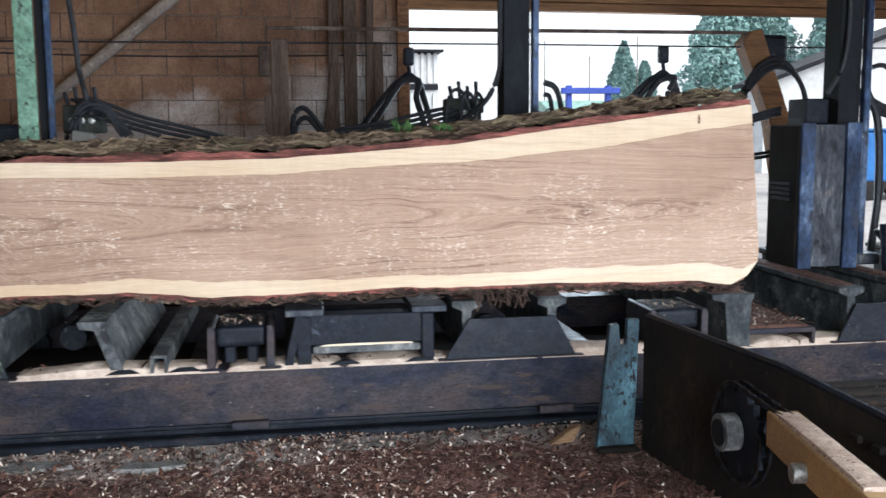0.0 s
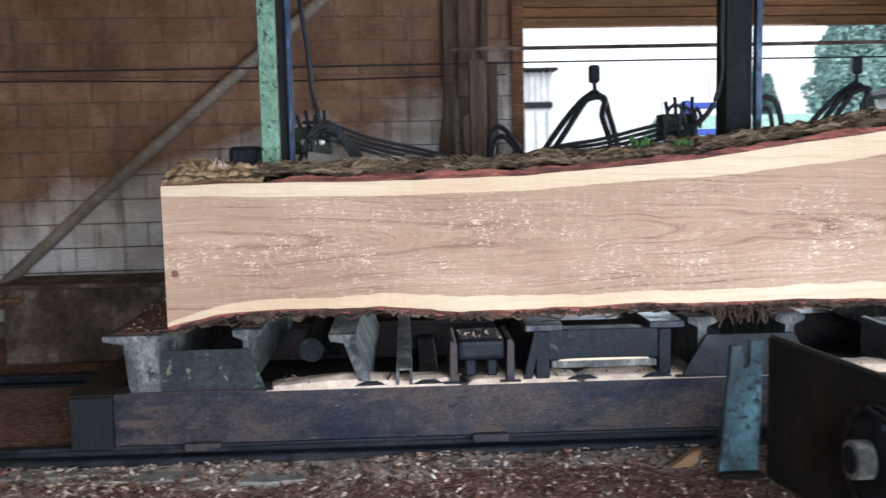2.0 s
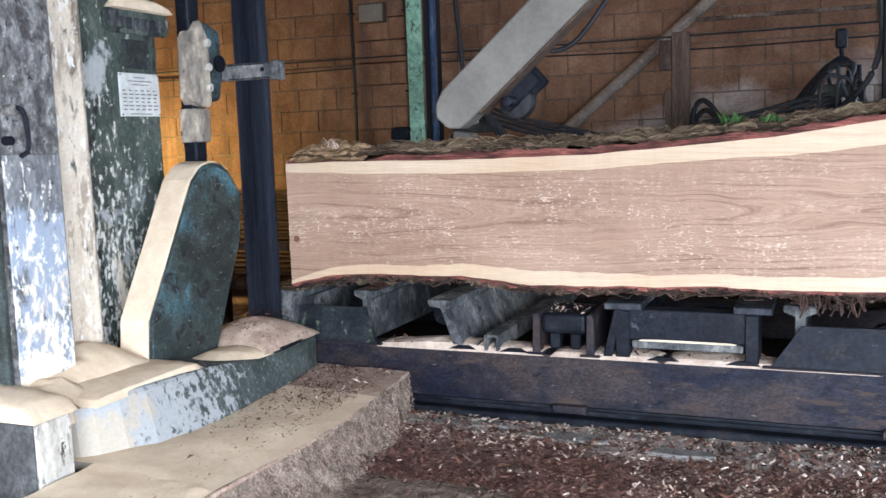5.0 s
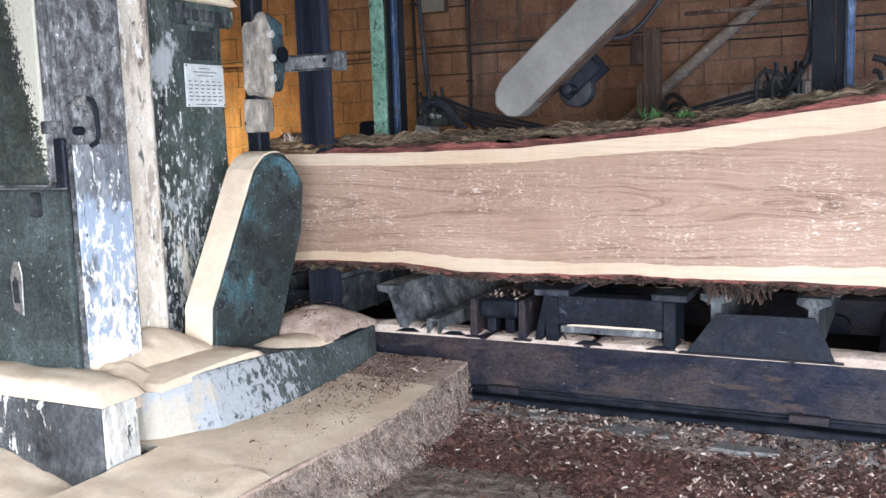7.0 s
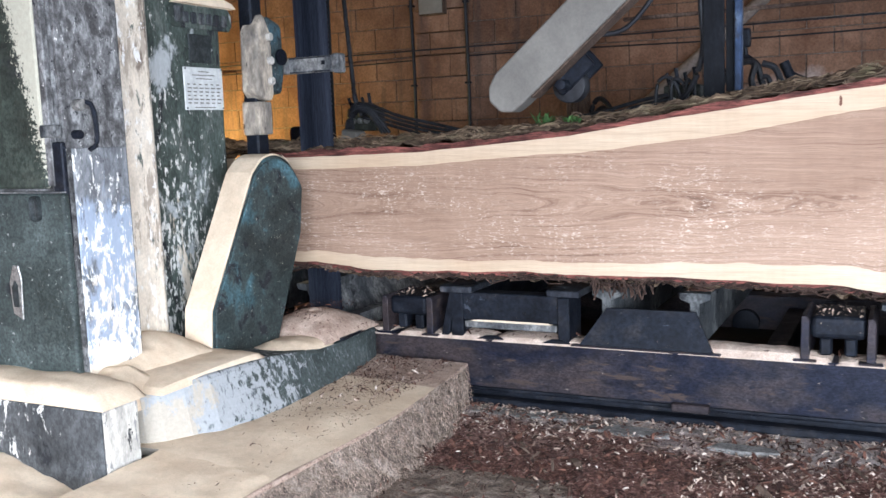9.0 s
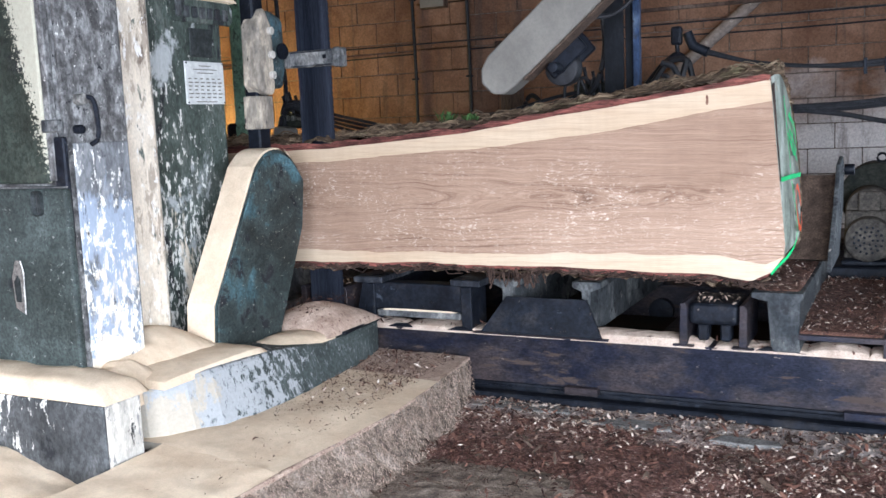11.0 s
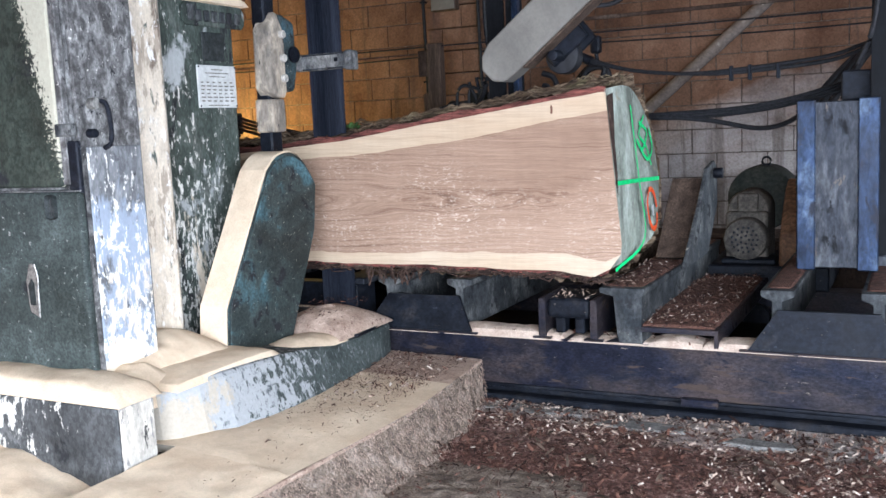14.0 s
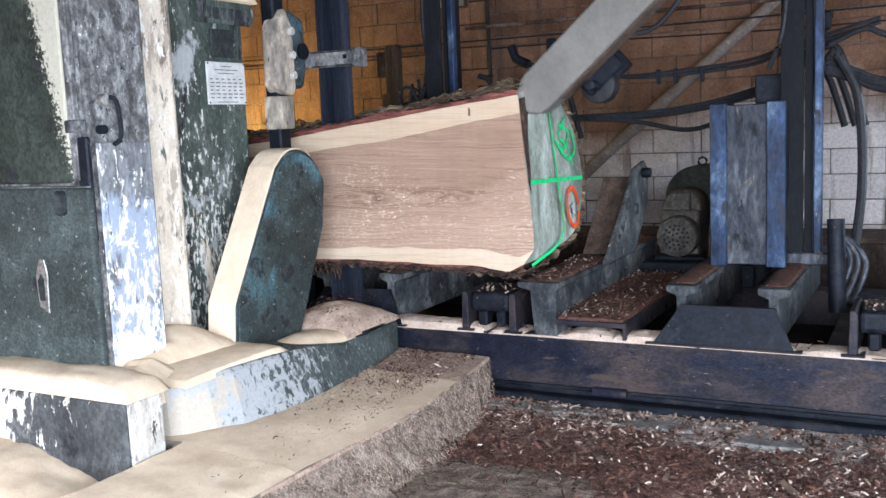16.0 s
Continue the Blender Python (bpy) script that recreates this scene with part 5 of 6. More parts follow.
def strip(bm, low, high, y, n=160, m=3):
    """A ribbon on the sawn face between two height curves."""
    rows = []
    for i in range(n + 1):
        u = i / n
        row = []
        for k in range(m + 1):
            xa = LOG_X0 + (LOG_X1 - LOG_X0) * u
            z = low(xa) + (high(xa) - low(xa)) * k / m
            x = LOG_X0 + (log_end_x(z) - LOG_X0) * u
            row.append(bm.verts.new((x, y, z)))
        rows.append(row)
    for a, b in zip(rows, rows[1:]):
        for k in range(m):
            bm.faces.new((a[k], b[k], b[k + 1], a[k + 1]))
    return bm


def build_log():
    lg = thing("sawn_log", (1.2, 5.4, 0.72), "large bark-covered log with a freshly sawn flat face", "log")

    def wob(x, f, a, s):
        return a * noise.noise((x * f, s, 0.3)) + a * 0.4 * noise.noise((x * f * 4, s, 1.7))

    top = lambda x: curve_at(LOG_TOP, x) + wob(x, 1.6, 0.008, 1)
    bot = lambda x: curve_at(LOG_BOT, x) + wob(x, 3.0, 0.01, 5)
    saptop = lambda x: top(x) - curve_at(SAP_TOP, x) + wob(x, 1.2, 0.009, 9) + wob(x, 14, 0.003, 2)
    sapbot = lambda x: bot(x) + curve_at(SAP_BOT, x) + wob(x, 1.6, 0.012, 12) + wob(x, 14, 0.004, 6)
    part("heartwood", strip(bm_new(), sapbot, saptop, LOG_Y, 160, 12), HEART, lg, "pinkish brown heartwood with wavy grain and sawdust flecks")
    part("sapwood", strip(bm_new(), saptop, top, LOG_Y, 160, 2), SAP, lg, "cream sapwood band")
    part("sapwood", strip(bm_new(), bot, sapbot, LOG_Y, 160, 2), SAP, lg, "cream sapwood band")
    # red inner bark as a thin ragged lip round the face
    bm = bm_new()
    strip(bm, lambda x: top(x), lambda x: top(x) + 0.006 + 0.03 * max(0.0, min(1.0, (x + 0.6) / 0.6)) + wob(x, 5, 0.024, 3), LOG_Y + 0.012, 220, 2)
    part("inner_bark", bm, CAMBIUM, lg, "raw red inner bark")
    bm = bm_new()
    strip(bm, lambda x: bot(x) - 0.022 - wob(x, 6, 0.018, 8), lambda x: bot(x), LOG_Y + 0.012, 220, 2)
    part("inner_bark", bm, CAMBIUM, lg, "raw red inner bark")

    # bark shell over top, back and underside
    def on_bark(xa, a, lift=0.0):
        zt, zb = top(xa) + 0.02, bot(xa) - 0.016
        zm, hh = (zt + zb) / 2, (zt - zb) / 2
        sa = math.sin(a)
        y = LOG_Y + 0.008 + 0.93 * max(0.0, sa) ** 0.75
        z = zm + (hh + 0.085 * min(1.0, sa * 2.2)) * math.cos(a) if a < 1.57 else zm + (hh + 0.02 * min(1.0, sa * 3)) * math.cos(a)
        ridge = abs(noise.noise((xa * 1.6, a * 9, 0)))
        f = 0.012 + 0.06 * ridge + 0.04 * noise.noise((xa * 6, a * 30, 4)) + 0.03 * noise.noise((xa * 24, a * 60, 9)) + lift
        edge = min(1.0, sa * 5)
        x = LOG_X0 + (log_end_x(max(0.8, min(z, 1.85))) - LOG_X0) * (xa - LOG_X0) / (LOG_X1 - LOG_X0)
        return Vector((x, y + sa * f * edge, z + math.cos(a) * f * edge + f * (0.6 if a < 1 else -0.9) * (1 - edge)))

    bm = bm_new()
    nu, nv = 360, 84
    grid = [[bm.verts.new(on_bark(LOG_X0 + (LOG_X1 - LOG_X0) * i / nu, math.pi * j / nv)) for j in range(nv + 1)] for i in range(nu + 1)]
    for i in range(nu):
        for j in range(nv):
            bm.faces.new((grid[i][j], grid[i + 1][j], grid[i + 1][j + 1], grid[i][j + 1]))
    part("bark", bm, BARK, lg, "fissured grey-brown mossy bark")

    # the two cut ends
    for name, end, mat, lab in (("butt_end", 1, ENDGRAIN, "weathered grey-green end grain"), ("top_end", 0, HEART, "")):
        bm = bm_new()
        xa = LOG_X1 if end else LOG_X0
        zt, zb = top(xa) + 0.015, bot(xa) - 0.005
        zm, hh = (zt + zb) / 2, (zt - zb) / 2
        rim = []
        for j in range(41):
            a = math.pi * j / 40
            y = LOG_Y + 0.002 + 0.92 * max(0.0, math.sin(a)) ** 0.75
            z = zm + (hh + 0.075 * min(1.0, math.sin(a) * 2.2)) * math.cos(a) if a < 1.57 else zm + hh * math.cos(a)
            x = (log_end_x(max(0.79, min(z, 1.85))) - 0.004) if end else LOG_X0 + 0.004
            rim.append(bm.verts.new((x, y, z)))
        bm.faces.new(rim)
        part(name, bm, mat, lg, lab)

    # dark strip of bark left down the edge of the butt
    bm = bm_new()
    bm.faces.new([bm.verts.new((log_end_x(z) + 0.003, y, z)) for y, z in ((4.936, 1.77), (5.06, 1.79), (5.03, 1.66), (4.995, 1.52), (4.985, 1.36), (4.95, 1.22), (4.936, 1.3))])
    part("edge_bark", bm, FRINGE, lg, "dark strip of bark down the butt's edge")

    # paint marks sprayed on the butt end
    def mark(pts, r, mat, label):
        bm = bm_new()
        line = bend([(log_end_x(z) + 0.002, y, z) for y, z in pts], 6)
        for p, q in zip(line, line[1:]):
            d = (q - p)
            side = Vector((0, -d.z, d.y)).normalized() * r
            lift = Vector((0.004, 0, 0))
            vs = [bm.verts.new(v) for v in (p - side + lift, q - side + lift, q + side + lift, p + side + lift)]
            bm.faces.new(vs)
        part("paint_mark", bm, mat, lg, label)

    mark([(4.96, 1.3), (5.3, 1.29), (5.83, 1.27)], 0.012, NEONGREEN, "green spray line")
    mark([(5.36, 1.72), (5.38, 1.3), (5.36, 0.95), (5.1, 0.8)], 0.011, NEONGREEN, "green spray line")
    mark([(5.5, 1.62), (5.65, 1.56), (5.52, 1.46), (5.42, 1.52), (5.6, 1.4), (5.74, 1.46), (5.7, 1.58)], 0.012, NEONGREEN, "green sprayed scrawl")
    mark([(5.62, 1.66), (5.48, 1.55), (5.6, 1.48), (5.68, 1.36)], 0.01, NEONGREEN, "green sprayed scrawl")
    ring = [(5.6 + 0.1 * math.cos(a * 0.6), 1.1 + 0.12 * math.sin(a * 0.6)) for a in range(11)]
    mark(ring, 0.016, NEONRED, "red sprayed ring")
    mark([(5.6, 1.12), (5.61, 1.09), (5.6, 1.06)], 0.028, PLASTIC, "pale tag inside the ring")

    # knots on the sawn face
    for x, z, w, h in ((-0.97, 1.055, 0.025, 0.02), (3.15, 1.712, 0.008, 0.026)):
        bm = bm_new()
        pts = [(x + w * math.cos(k * 0.628) * (0.8 + 0.3 * math.sin(k * 2.3)), z + h * math.sin(k * 0.628)) for k in range(10)]
        prism(bm, pts, "y", LOG_Y - 0.003, LOG_Y + 0.002, 0)
        part("knot", bm, BARKBIT, lg, "small dark knot")

    # loose bark strips and roots hanging from the edges
    rnd = random.Random(11)
    bm = bm_new()
    for k in range(3400):
        xa = rnd.uniform(LOG_X0 + 0.02, LOG_X1 - 0.05)
        a = 0.05 + 0.95 * rnd.random() ** 1.3
        if xa < -0.62 and a < 0.45:
            continue
        ln = rnd.uniform(0.03, 0.2)
        wag = rnd.uniform(-0.05, 0.05)
        lift = rnd.uniform(0.0, 0.012) + (0.02 if rnd.random() < 0.08 else 0)
        p = [on_bark(min(xa + ln * u, LOG_X1), a + wag * u, lift * (1 - (2 * u - 1) ** 2) + 0.002) for u in (0, 0.33, 0.66, 1)]
        tube(bm, p, 0.002 + 0.007 * rnd.random() ** 2, 4, [0.5, 1, 0.9, 0.3])
    tagged(part("shaggy_bark", bm, BARK, lg, "loose shaggy strips of bark"), kind="stuff")
    bm = bm_new()
    for k in range(1100):
        x = rnd.uniform(LOG_X0 + 0.02, LOG_X1 - 0.08)
        zb = bot(x) - 0.012
        y = LOG_Y + 0.01 + 0.2 * rnd.random() ** 2
        if abs(x - 2.05) < 0.15 and rnd.random() < 0.7:
            p = [(x, y, zb), (x + rnd.uniform(-.02, .02), y, zb - 0.05), (x + rnd.uniform(-.04, .04), y, zb - rnd.uniform(0.05, 0.13))]
        elif rnd.random() < 0.93:
            ln = rnd.uniform(-0.12, 0.12)
            p = [(x, y, zb), (x + ln * 0.5, y, zb - rnd.uniform(0.005, 0.03)), (x + ln, y, zb - rnd.uniform(0.0, 0.04))]
        else:
            ln = rnd.uniform(-0.25, 0.25)
            p = [(x, y, zb), (x + ln * 0.4, y - 0.02, zb - rnd.uniform(0.02, 0.06)), (x + ln, y, zb - rnd.uniform(0.0, 0.05))]
        tube(bm, p, rnd.uniform(0.002, 0.007), 4)
    tagged(part("bark_fringe", bm, FRINGE, lg, "dark ragged bark fringe under the face"), kind="stuff")
    # bare torn wood where the bark is gone near the top end
    bm = bm_new()
    g = [[bm.verts.new(on_bark(LOG_X0 + 0.004 + 0.52 * i / 24, (0.5 - 0.3 * i / 24) * j / 10, (0.03 + 0.014 * noise.noise((i * 0.8, j * 1.3, 2))) * (1.0 - (i / 24) ** 3))) for j in range(11)] for i in range(25)]
    for i in range(24):
        for j in range(10):
            bm.faces.new((g[i][j], g[i + 1][j], g[i + 1][j + 1], g[i][j + 1]))
    for row in g:
        row[0].co = (row[0].co.x, LOG_Y + 0.006, top(row[0].co.x) - 0.003)
    part("torn_wood", bm, TORN, lg, "torn tan wood bare of bark")
    # small fern and straw on the bark
    for x0, y0, size, mat, name, lab in ((1.55, 5.2, 0.1, LEAF, "fern", "small green fern sprouting from the bark"), (1.75, 5.1, 0.06, LEAF, "fern", "small green fern sprouting from the bark"),
                                         (-0.72, 5.0, 0.09, CHIP, "straw_tuft", "tuft of pale splinters")):
        bm = bm_new()
        z0 = top(x0) + 0.1
        for k in range(16):
            a, u = rnd.uniform(0, 6.28), rnd.uniform(0.4, 1.0) * size
            p = Vector((x0 + rnd.uniform(-.05, .05), y0, z0 - 0.03))
            q = p + Vector((math.cos(a) * u * 0.7, math.sin(a) * u * 0.4, u))
            side = Vector((math.sin(a), -math.cos(a), 0.2)) * (0.012 if mat is LEAF else 0.004)
            mid = (p + q) / 2 + Vector((0, 0, 0.01))
            vs = [bm.verts.new(v) for v in (p, mid + side, q, mid - side)]
            bm.faces.new(vs)
        part(name, bm, mat, lg, lab)
    return lg


# ---- the band saw ----
# bed casting: y, foot x, top x, top height
BED = [(3.05, -3.14, -3.16, 0.5), (3.08, -3.05, -3.08, 0.515), (3.14, -2.975, -3.03, 0.53), (3.25, -2.9, -2.985, 0.54), (3.4, -2.84, -2.96, 0.54), (3.65, -2.82, -2.95, 0.53), (3.9, -2.82, -2.95, 0.515),
       (4.15, -2.825, -2.95, 0.485), (4.35, -2.84, -2.95, 0.452), (4.6, -2.88, -2.95, 0.445), (4.85, -2.94, -2.965, 0.445), (5.02, -3.0, -3.0, 0.44)]


def build_saw():
    s = thing("band_saw", (-3.6, 4.2, 0.2), "old green cast-iron band saw caked in pale sawdust", "band saw")
    # bed casting
    bm = bm_new()
    rings = []
    for y, xb, xt, zt in BED:
        ring = [(-4.7, 0.16), (xb, 0.16)]
        for k in range(1, 6):
            u = k / 6
            ring.append((xb + (xt - xb) * u ** 0.7, 0.16 + (zt - 0.02 - 0.16) * u))
        ring += [(xt, zt - 0.02), (xt - 0.012, zt - 0.004), (xt - 0.03, zt), (-4.7, zt)]
        rings.append([bm.verts.new((x, y, z)) for x, z in ring])
    for p, q in zip(rings, rings[1:]):
        for k in range(len(p)):
            bm.faces.new((p[k], p[(k + 1) % len(p)], q[(k + 1) % len(p)], q[k]))
    bm.faces.new(rings[0])
    bm.faces.new(rings[-1][::-1])
    bed = part("bed", bm, BEDPAINT, s, "chipped bed casting, white at one end and dark at the other")
    part("table_plate", prism(bm_new(), [(-3.55, 4.42), (-3.1, 4.42), (-2.935, 4.56), (-2.975, 5.0), (-3.55, 5.0)], "z", 0.453, 0.47, 0.004), STEEL, bed)
    # lower front box
    fb = part("front_box", cuboid(-5.2, -2.99, 2.75, 2.95, 0.0, 0.545, 0.02, 3), SLATE, s, "dark slate front housing with white streaks")
    part("front_box_end", cuboid(-2.989, -2.97, 2.76, 2.95, 0.12, 0.545, 0.008, 2), WHITEFACE, fb, "whitened end face")
    part("front_box_lid", cuboid(-5.22, -2.98, 2.74, 2.95, 0.546, 0.562, 0.006, 2), STEEL, fb)
    # cabinet: front with doors, side panel
    cab = part("cabinet", cuboid(-5.6, -3.32, 2.96, 3.34, 0.42, 3.3, 0.02, 2), PANELGREY, s)
    part("side_panel", cuboid(-3.318, -3.295, 2.97, 3.335, 0.43, 3.25, 0.006, 2), PANELGREY, cab, "speckled grey panel scuffed to white")
    part("lower_plate", cuboid(-3.2945, -3.285, 3.0, 3.32, 0.44, 1.63, 0.003), BLUEWHITE, cab, "bluer lower cover plate")
    part("upper_door", cuboid(-5.5, -3.37, 2.925, 2.955, 1.46, 3.2, 0.012, 2), DOORGREEN, cab, "green upper door with a cream dust fan")
    ld = part("lower_door", cuboid(-5.5, -3.265, 2.91, 2.95, 0.6, 1.44, 0.012, 2), DOORDARK, cab, "dark green-grey lower door")
    part("door_edge", cuboid(-3.365, -3.325, 2.925, 2.957, 1.47, 3.2, 0.004), PANELGREY, cab)
    part("door_rim", cuboid(-5.5, -3.27, 2.905, 2.95, 1.441, 1.448, 0.002), DUSTSTEEL, ld)
    sl = part("slot_plate", prism(bm_new(), [(-3.63, 0.9), (-3.57, 0.87), (-3.56, 1.06), (-3.575, 1.12), (-3.61, 1.12), (-3.64, 1.04)], "y", 2.9, 2.909, 0.003), WORNMETAL, ld, "worn slotted handle plate")
    part("slot", prism(bm_new(), [(-3.618, 0.93), (-3.585, 0.93), (-3.585, 1.03), (-3.6, 1.05), (-3.622, 1.02)], "y", 2.896, 2.9, 0), BLACKPAINT, sl)
    part("key_hole", cuboid(-3.455, -3.4, 2.904, 2.909, 1.32, 1.43, 0.02, 2), BLACKPAINT, ld)
    part("hinge_bracket", cuboid(-3.37, -3.275, 2.905, 2.945, 1.68, 1.735, 0.006), RAILGREY, cab)
    part("hinge_strap", cuboid(-3.34, -3.27, 2.93, 2.958, 1.2, 1.66, 0.006), STEEL, cab, "dark strap beside the door")
    part("latch", hose([(-3.29, 3.06, 1.83), (-3.24, 3.085, 1.82), (-3.235, 3.1, 1.74), (-3.24, 3.1, 1.65), (-3.27, 3.085, 1.62)], 0.011), STEEL, cab, "bent steel latch handle", True)
    part("latch_knob", disc(bm_new(), (-3.28, 3.05, 1.82), "x", 0.025, 0.05), WORNMETAL, cab, smooth=True)
    part("latch_knob", disc(bm_new(), (-3.28, 3.03, 1.69), "x", 0.02, 0.05), STEEL, cab, smooth=True)
    # main upright
    up = part("upright", cuboid(-4.6, -3.66, 3.75, 4.52, 0.44, 3.3, 0.035, 4), GREEN, s, "tall green main casting")
    part("corner_post", cuboid(-4.2, -3.5, 3.36, 3.76, 0.44, 3.3, 0.04, 4), CREAMPOST, s, "pale dust-caked corner column")
    part("corner_bead", cuboid(-3.66, -3.6, 3.8, 3.86, 0.44, 3.3, 0.02, 3), WHITEFACE, up, "whitened edge bead")
    # plaques
    lg = part("maker_plate", prism(bm_new(), [(4.1, 2.27), (4.58, 2.27), (4.61, 2.3), (4.61, 2.37), (4.58, 2.4), (4.1, 2.4), (4.07, 2.37), (4.07, 2.3)], "x", -3.659, -3.645, 0.006, 2), GREEN, up, "cast maker's plate")
    for i in range(7):
        y = 4.115 + i * 0.066
        part("raised_bar", cuboid(-3.645, -3.636, y, y + 0.045, 2.295, 2.36 + (0.025 if i == 0 else 0), 0.008), RAILGREY, lg)
    part("dust_cap", mound(-3.66, -3.6, 4.1, 4.6, 2.41, 0.06, 8, 20, 0.02, 0.6, 2.0), CREAMDUST, lg, "sawdust resting above the plate")
    part("dark_plate", cuboid(-3.659, -3.65, 4.225, 4.415, 2.08, 2.24, 0.004), BLACKPAINT, up)
    wp = part("rating_plate", cuboid(-3.659, -3.648, 4.165, 4.495, 1.815, 2.055, 0.003), PLASTIC, up, "smudged white rating plate")
    for i, (y0, y1) in enumerate(((4.28, 4.38), (4.23, 4.43), (4.26, 4.4))):
        part("text_bar", cuboid(-3.6475, -3.6465, y0, y1, 2.028 - i * 0.02, 2.033 - i * 0.02, 0), ARMGREY, wp)
    for i in range(6):
        for k in range(6):
            y0 = 4.185 + k * 0.05
            part("text_bar", cuboid(-3.6475, -3.6465, y0, y0 + 0.022 + 0.007 * ((i * 5 + k * 3) % 3), 1.955 - i * 0.021, 1.962 - i * 0.021, 0), ARMGREY, wp)
    part("text_bar", cuboid(-3.6475, -3.6465, 4.24, 4.42, 1.826, 1.831, 0), ARMGREY, wp)
    for y0, z0 in ((4.172, 2.043), (4.482, 2.043), (4.172, 1.822), (4.482, 1.822)):
        part("rivet", disc(bm_new(), (-3.647, y0 + 0.003, z0 + 0.003), "x", 0.005, 0.006, 8, 0), STEEL, wp)
    # blade guide
    g = part("guide_post", cuboid(-3.62, -3.525, 4.64, 4.75, 1.5, 3.3, 0.01), STEEL, s)
    gb = part("guide_body", prism(bm_new(), [(4.6, 1.92), (4.65, 1.87), (4.74, 1.86), (4.76, 1.9), (4.76, 2.26), (4.69, 2.38), (4.61, 2.27)], "x", -3.6, -3.47, 0.02, 3), GUIDEDUST, s, "dust-caked guide casting")
    for z in (1.98, 2.1, 2.24):
        part("bolt_head", disc(bm_new(), (-3.46, 4.72, z), "x", 0.024, 0.03, 12), WHITEFACE, gb)
    part("guide_shoe", cuboid(-3.62, -3.49, 4.62, 4.75, 1.66, 1.858, 0.01, 2), GUIDEDUST, gb, "whitened guide shoe")
    part("guide_ear", prism(bm_new(), [(4.78, 1.92), (4.9, 1.9), (4.94, 2.05), (4.93, 2.33), (4.78, 2.38)], "x", -3.62, -3.51, 0.03, 3), TEAL, gb)
    part("ear_hole", disc(bm_new(), (-3.495, 4.88, 2.13), "x", 0.05, 0.02), STEEL, gb, smooth=True)
    br = part("guide_arm", cuboid(-3.56, -3.17, 4.975, 5.015, 2.03, 2.13, 0.006), DUSTSTEEL, s, "dusty grey guide arm across the blade")
    part("arm_end", cuboid(-3.19, -3.14, 4.965, 5.06, 2.02, 2.14, 0.012, 2), DUSTSTEEL, br)
    part("arm_slot", cuboid(-3.265, -3.24, 4.972, 4.9745, 2.075, 2.1, 0), STEEL, br)
    part("arm_rib", cuboid(-3.5, -3.2, 4.966, 4.9745, 2.033, 2.042, 0.002), KNEEGREY, br)
    part("arm_rib", cuboid(-3.5, -3.2, 4.966, 4.9745, 2.118, 2.127, 0.002), KNEEGREY, br)
    # blade
    bm = cuboid(-3.49, -3.245, 5.028, 5.032, 0.3, 3.4, 0)
    z = 0.3
    while z < 3.38:
        a = [bm.verts.new(p) for p in ((-3.245, 5.028, z), (-3.245, 5.028, z + 0.02), (-3.238, 5.028, z + 0.004))]
        b = [bm.verts.new(p) for p in ((-3.245, 5.032, z), (-3.245, 5.032, z + 0.02), (-3.238, 5.032, z + 0.004))]
        bm.faces.new(a)
        bm.faces.new(b)
        bm.faces.new((a[0], b[0], b[2], a[2]))
        bm.faces.new((a[1], b[1], b[2], a[2]))
        z += 0.03
    part("blade", bm, BLADE, s, "wide blued steel saw band with teeth")
    # lower guard
    arc = [p.to_2d() for p in bend([(4.225, 1.445, 0), (4.325, 1.52, 0), (4.445, 1.54, 0), (4.54, 1.51, 0), (4.605, 1.46, 0), (4.69, 1.35, 0)], 4)]
    pts = [(3.785, 0.45), (3.815, 0.745), *[(p.x, p.y) for p in arc], (4.65, 1.08), (4.35, 0.45)]
    gd = part("blade_guard", prism(bm_new(), pts, "x", -3.43, -3.262, 0.01, 2), GUARDTEAL, s, "teal painted blade guard with a rounded top")
    inner = [(4.25 + (y - 4.25) * 0.96, 1.0 + (z - 1.0) * 0.965) for y, z in pts]
    part("guard_face", prism(bm_new(), inner, "x", -3.2615, -3.25, 0.006, 2), GUARDTEAL, gd)
    rim = pts[0:17]
    edge = [(y - 0.013, z + 0.012) for y, z in rim] + [(y, z + 0.002) for y, z in rim[::-1]]
    part("guard_dust", prism(bm_new(), edge, "x", -3.44, -3.262, 0.003), CREAMDUST, gd, "thick cream sawdust on the guard's edge")
    # packed sawdust
    for i, (x0, x1, y0, y1, z, h, mat, peak) in enumerate((
            (-3.5, -2.955, 4.4, 5.0, 0.47, 0.13, SPECKDUST, 0.8), (-3.72, -2.975, 3.1, 3.86, 0.528, 0.05, CREAMDUST, 0.4), (-5.1, -2.955, 2.735, 2.99, 0.562, 0.085, CREAMDUST, 0.22),
            (-3.62, -3.2, 3.0, 3.8, 0.54, 0.16, CREAMDUST, 0.9), (-3.42, -3.08, 2.9, 3.28, 0.46, 0.18, CREAMDUST, 0.6), (-3.3, -2.965, 4.02, 4.5, 0.452, 0.07, CREAMDUST, 0.8))):
        part("sawdust_mound", mound(x0, x1, y0, y1, z, h, 36, 36, 0.015, peak, i * 3.1), mat, s, "packed pale sawdust", True)
    scatter("chip_litter", s, -3.4, -3.05, 4.4, 4.95, 0.6, 260, 0.012, BARKBIT, "bark crumbs on the heap", 6, 0.02)
    return s


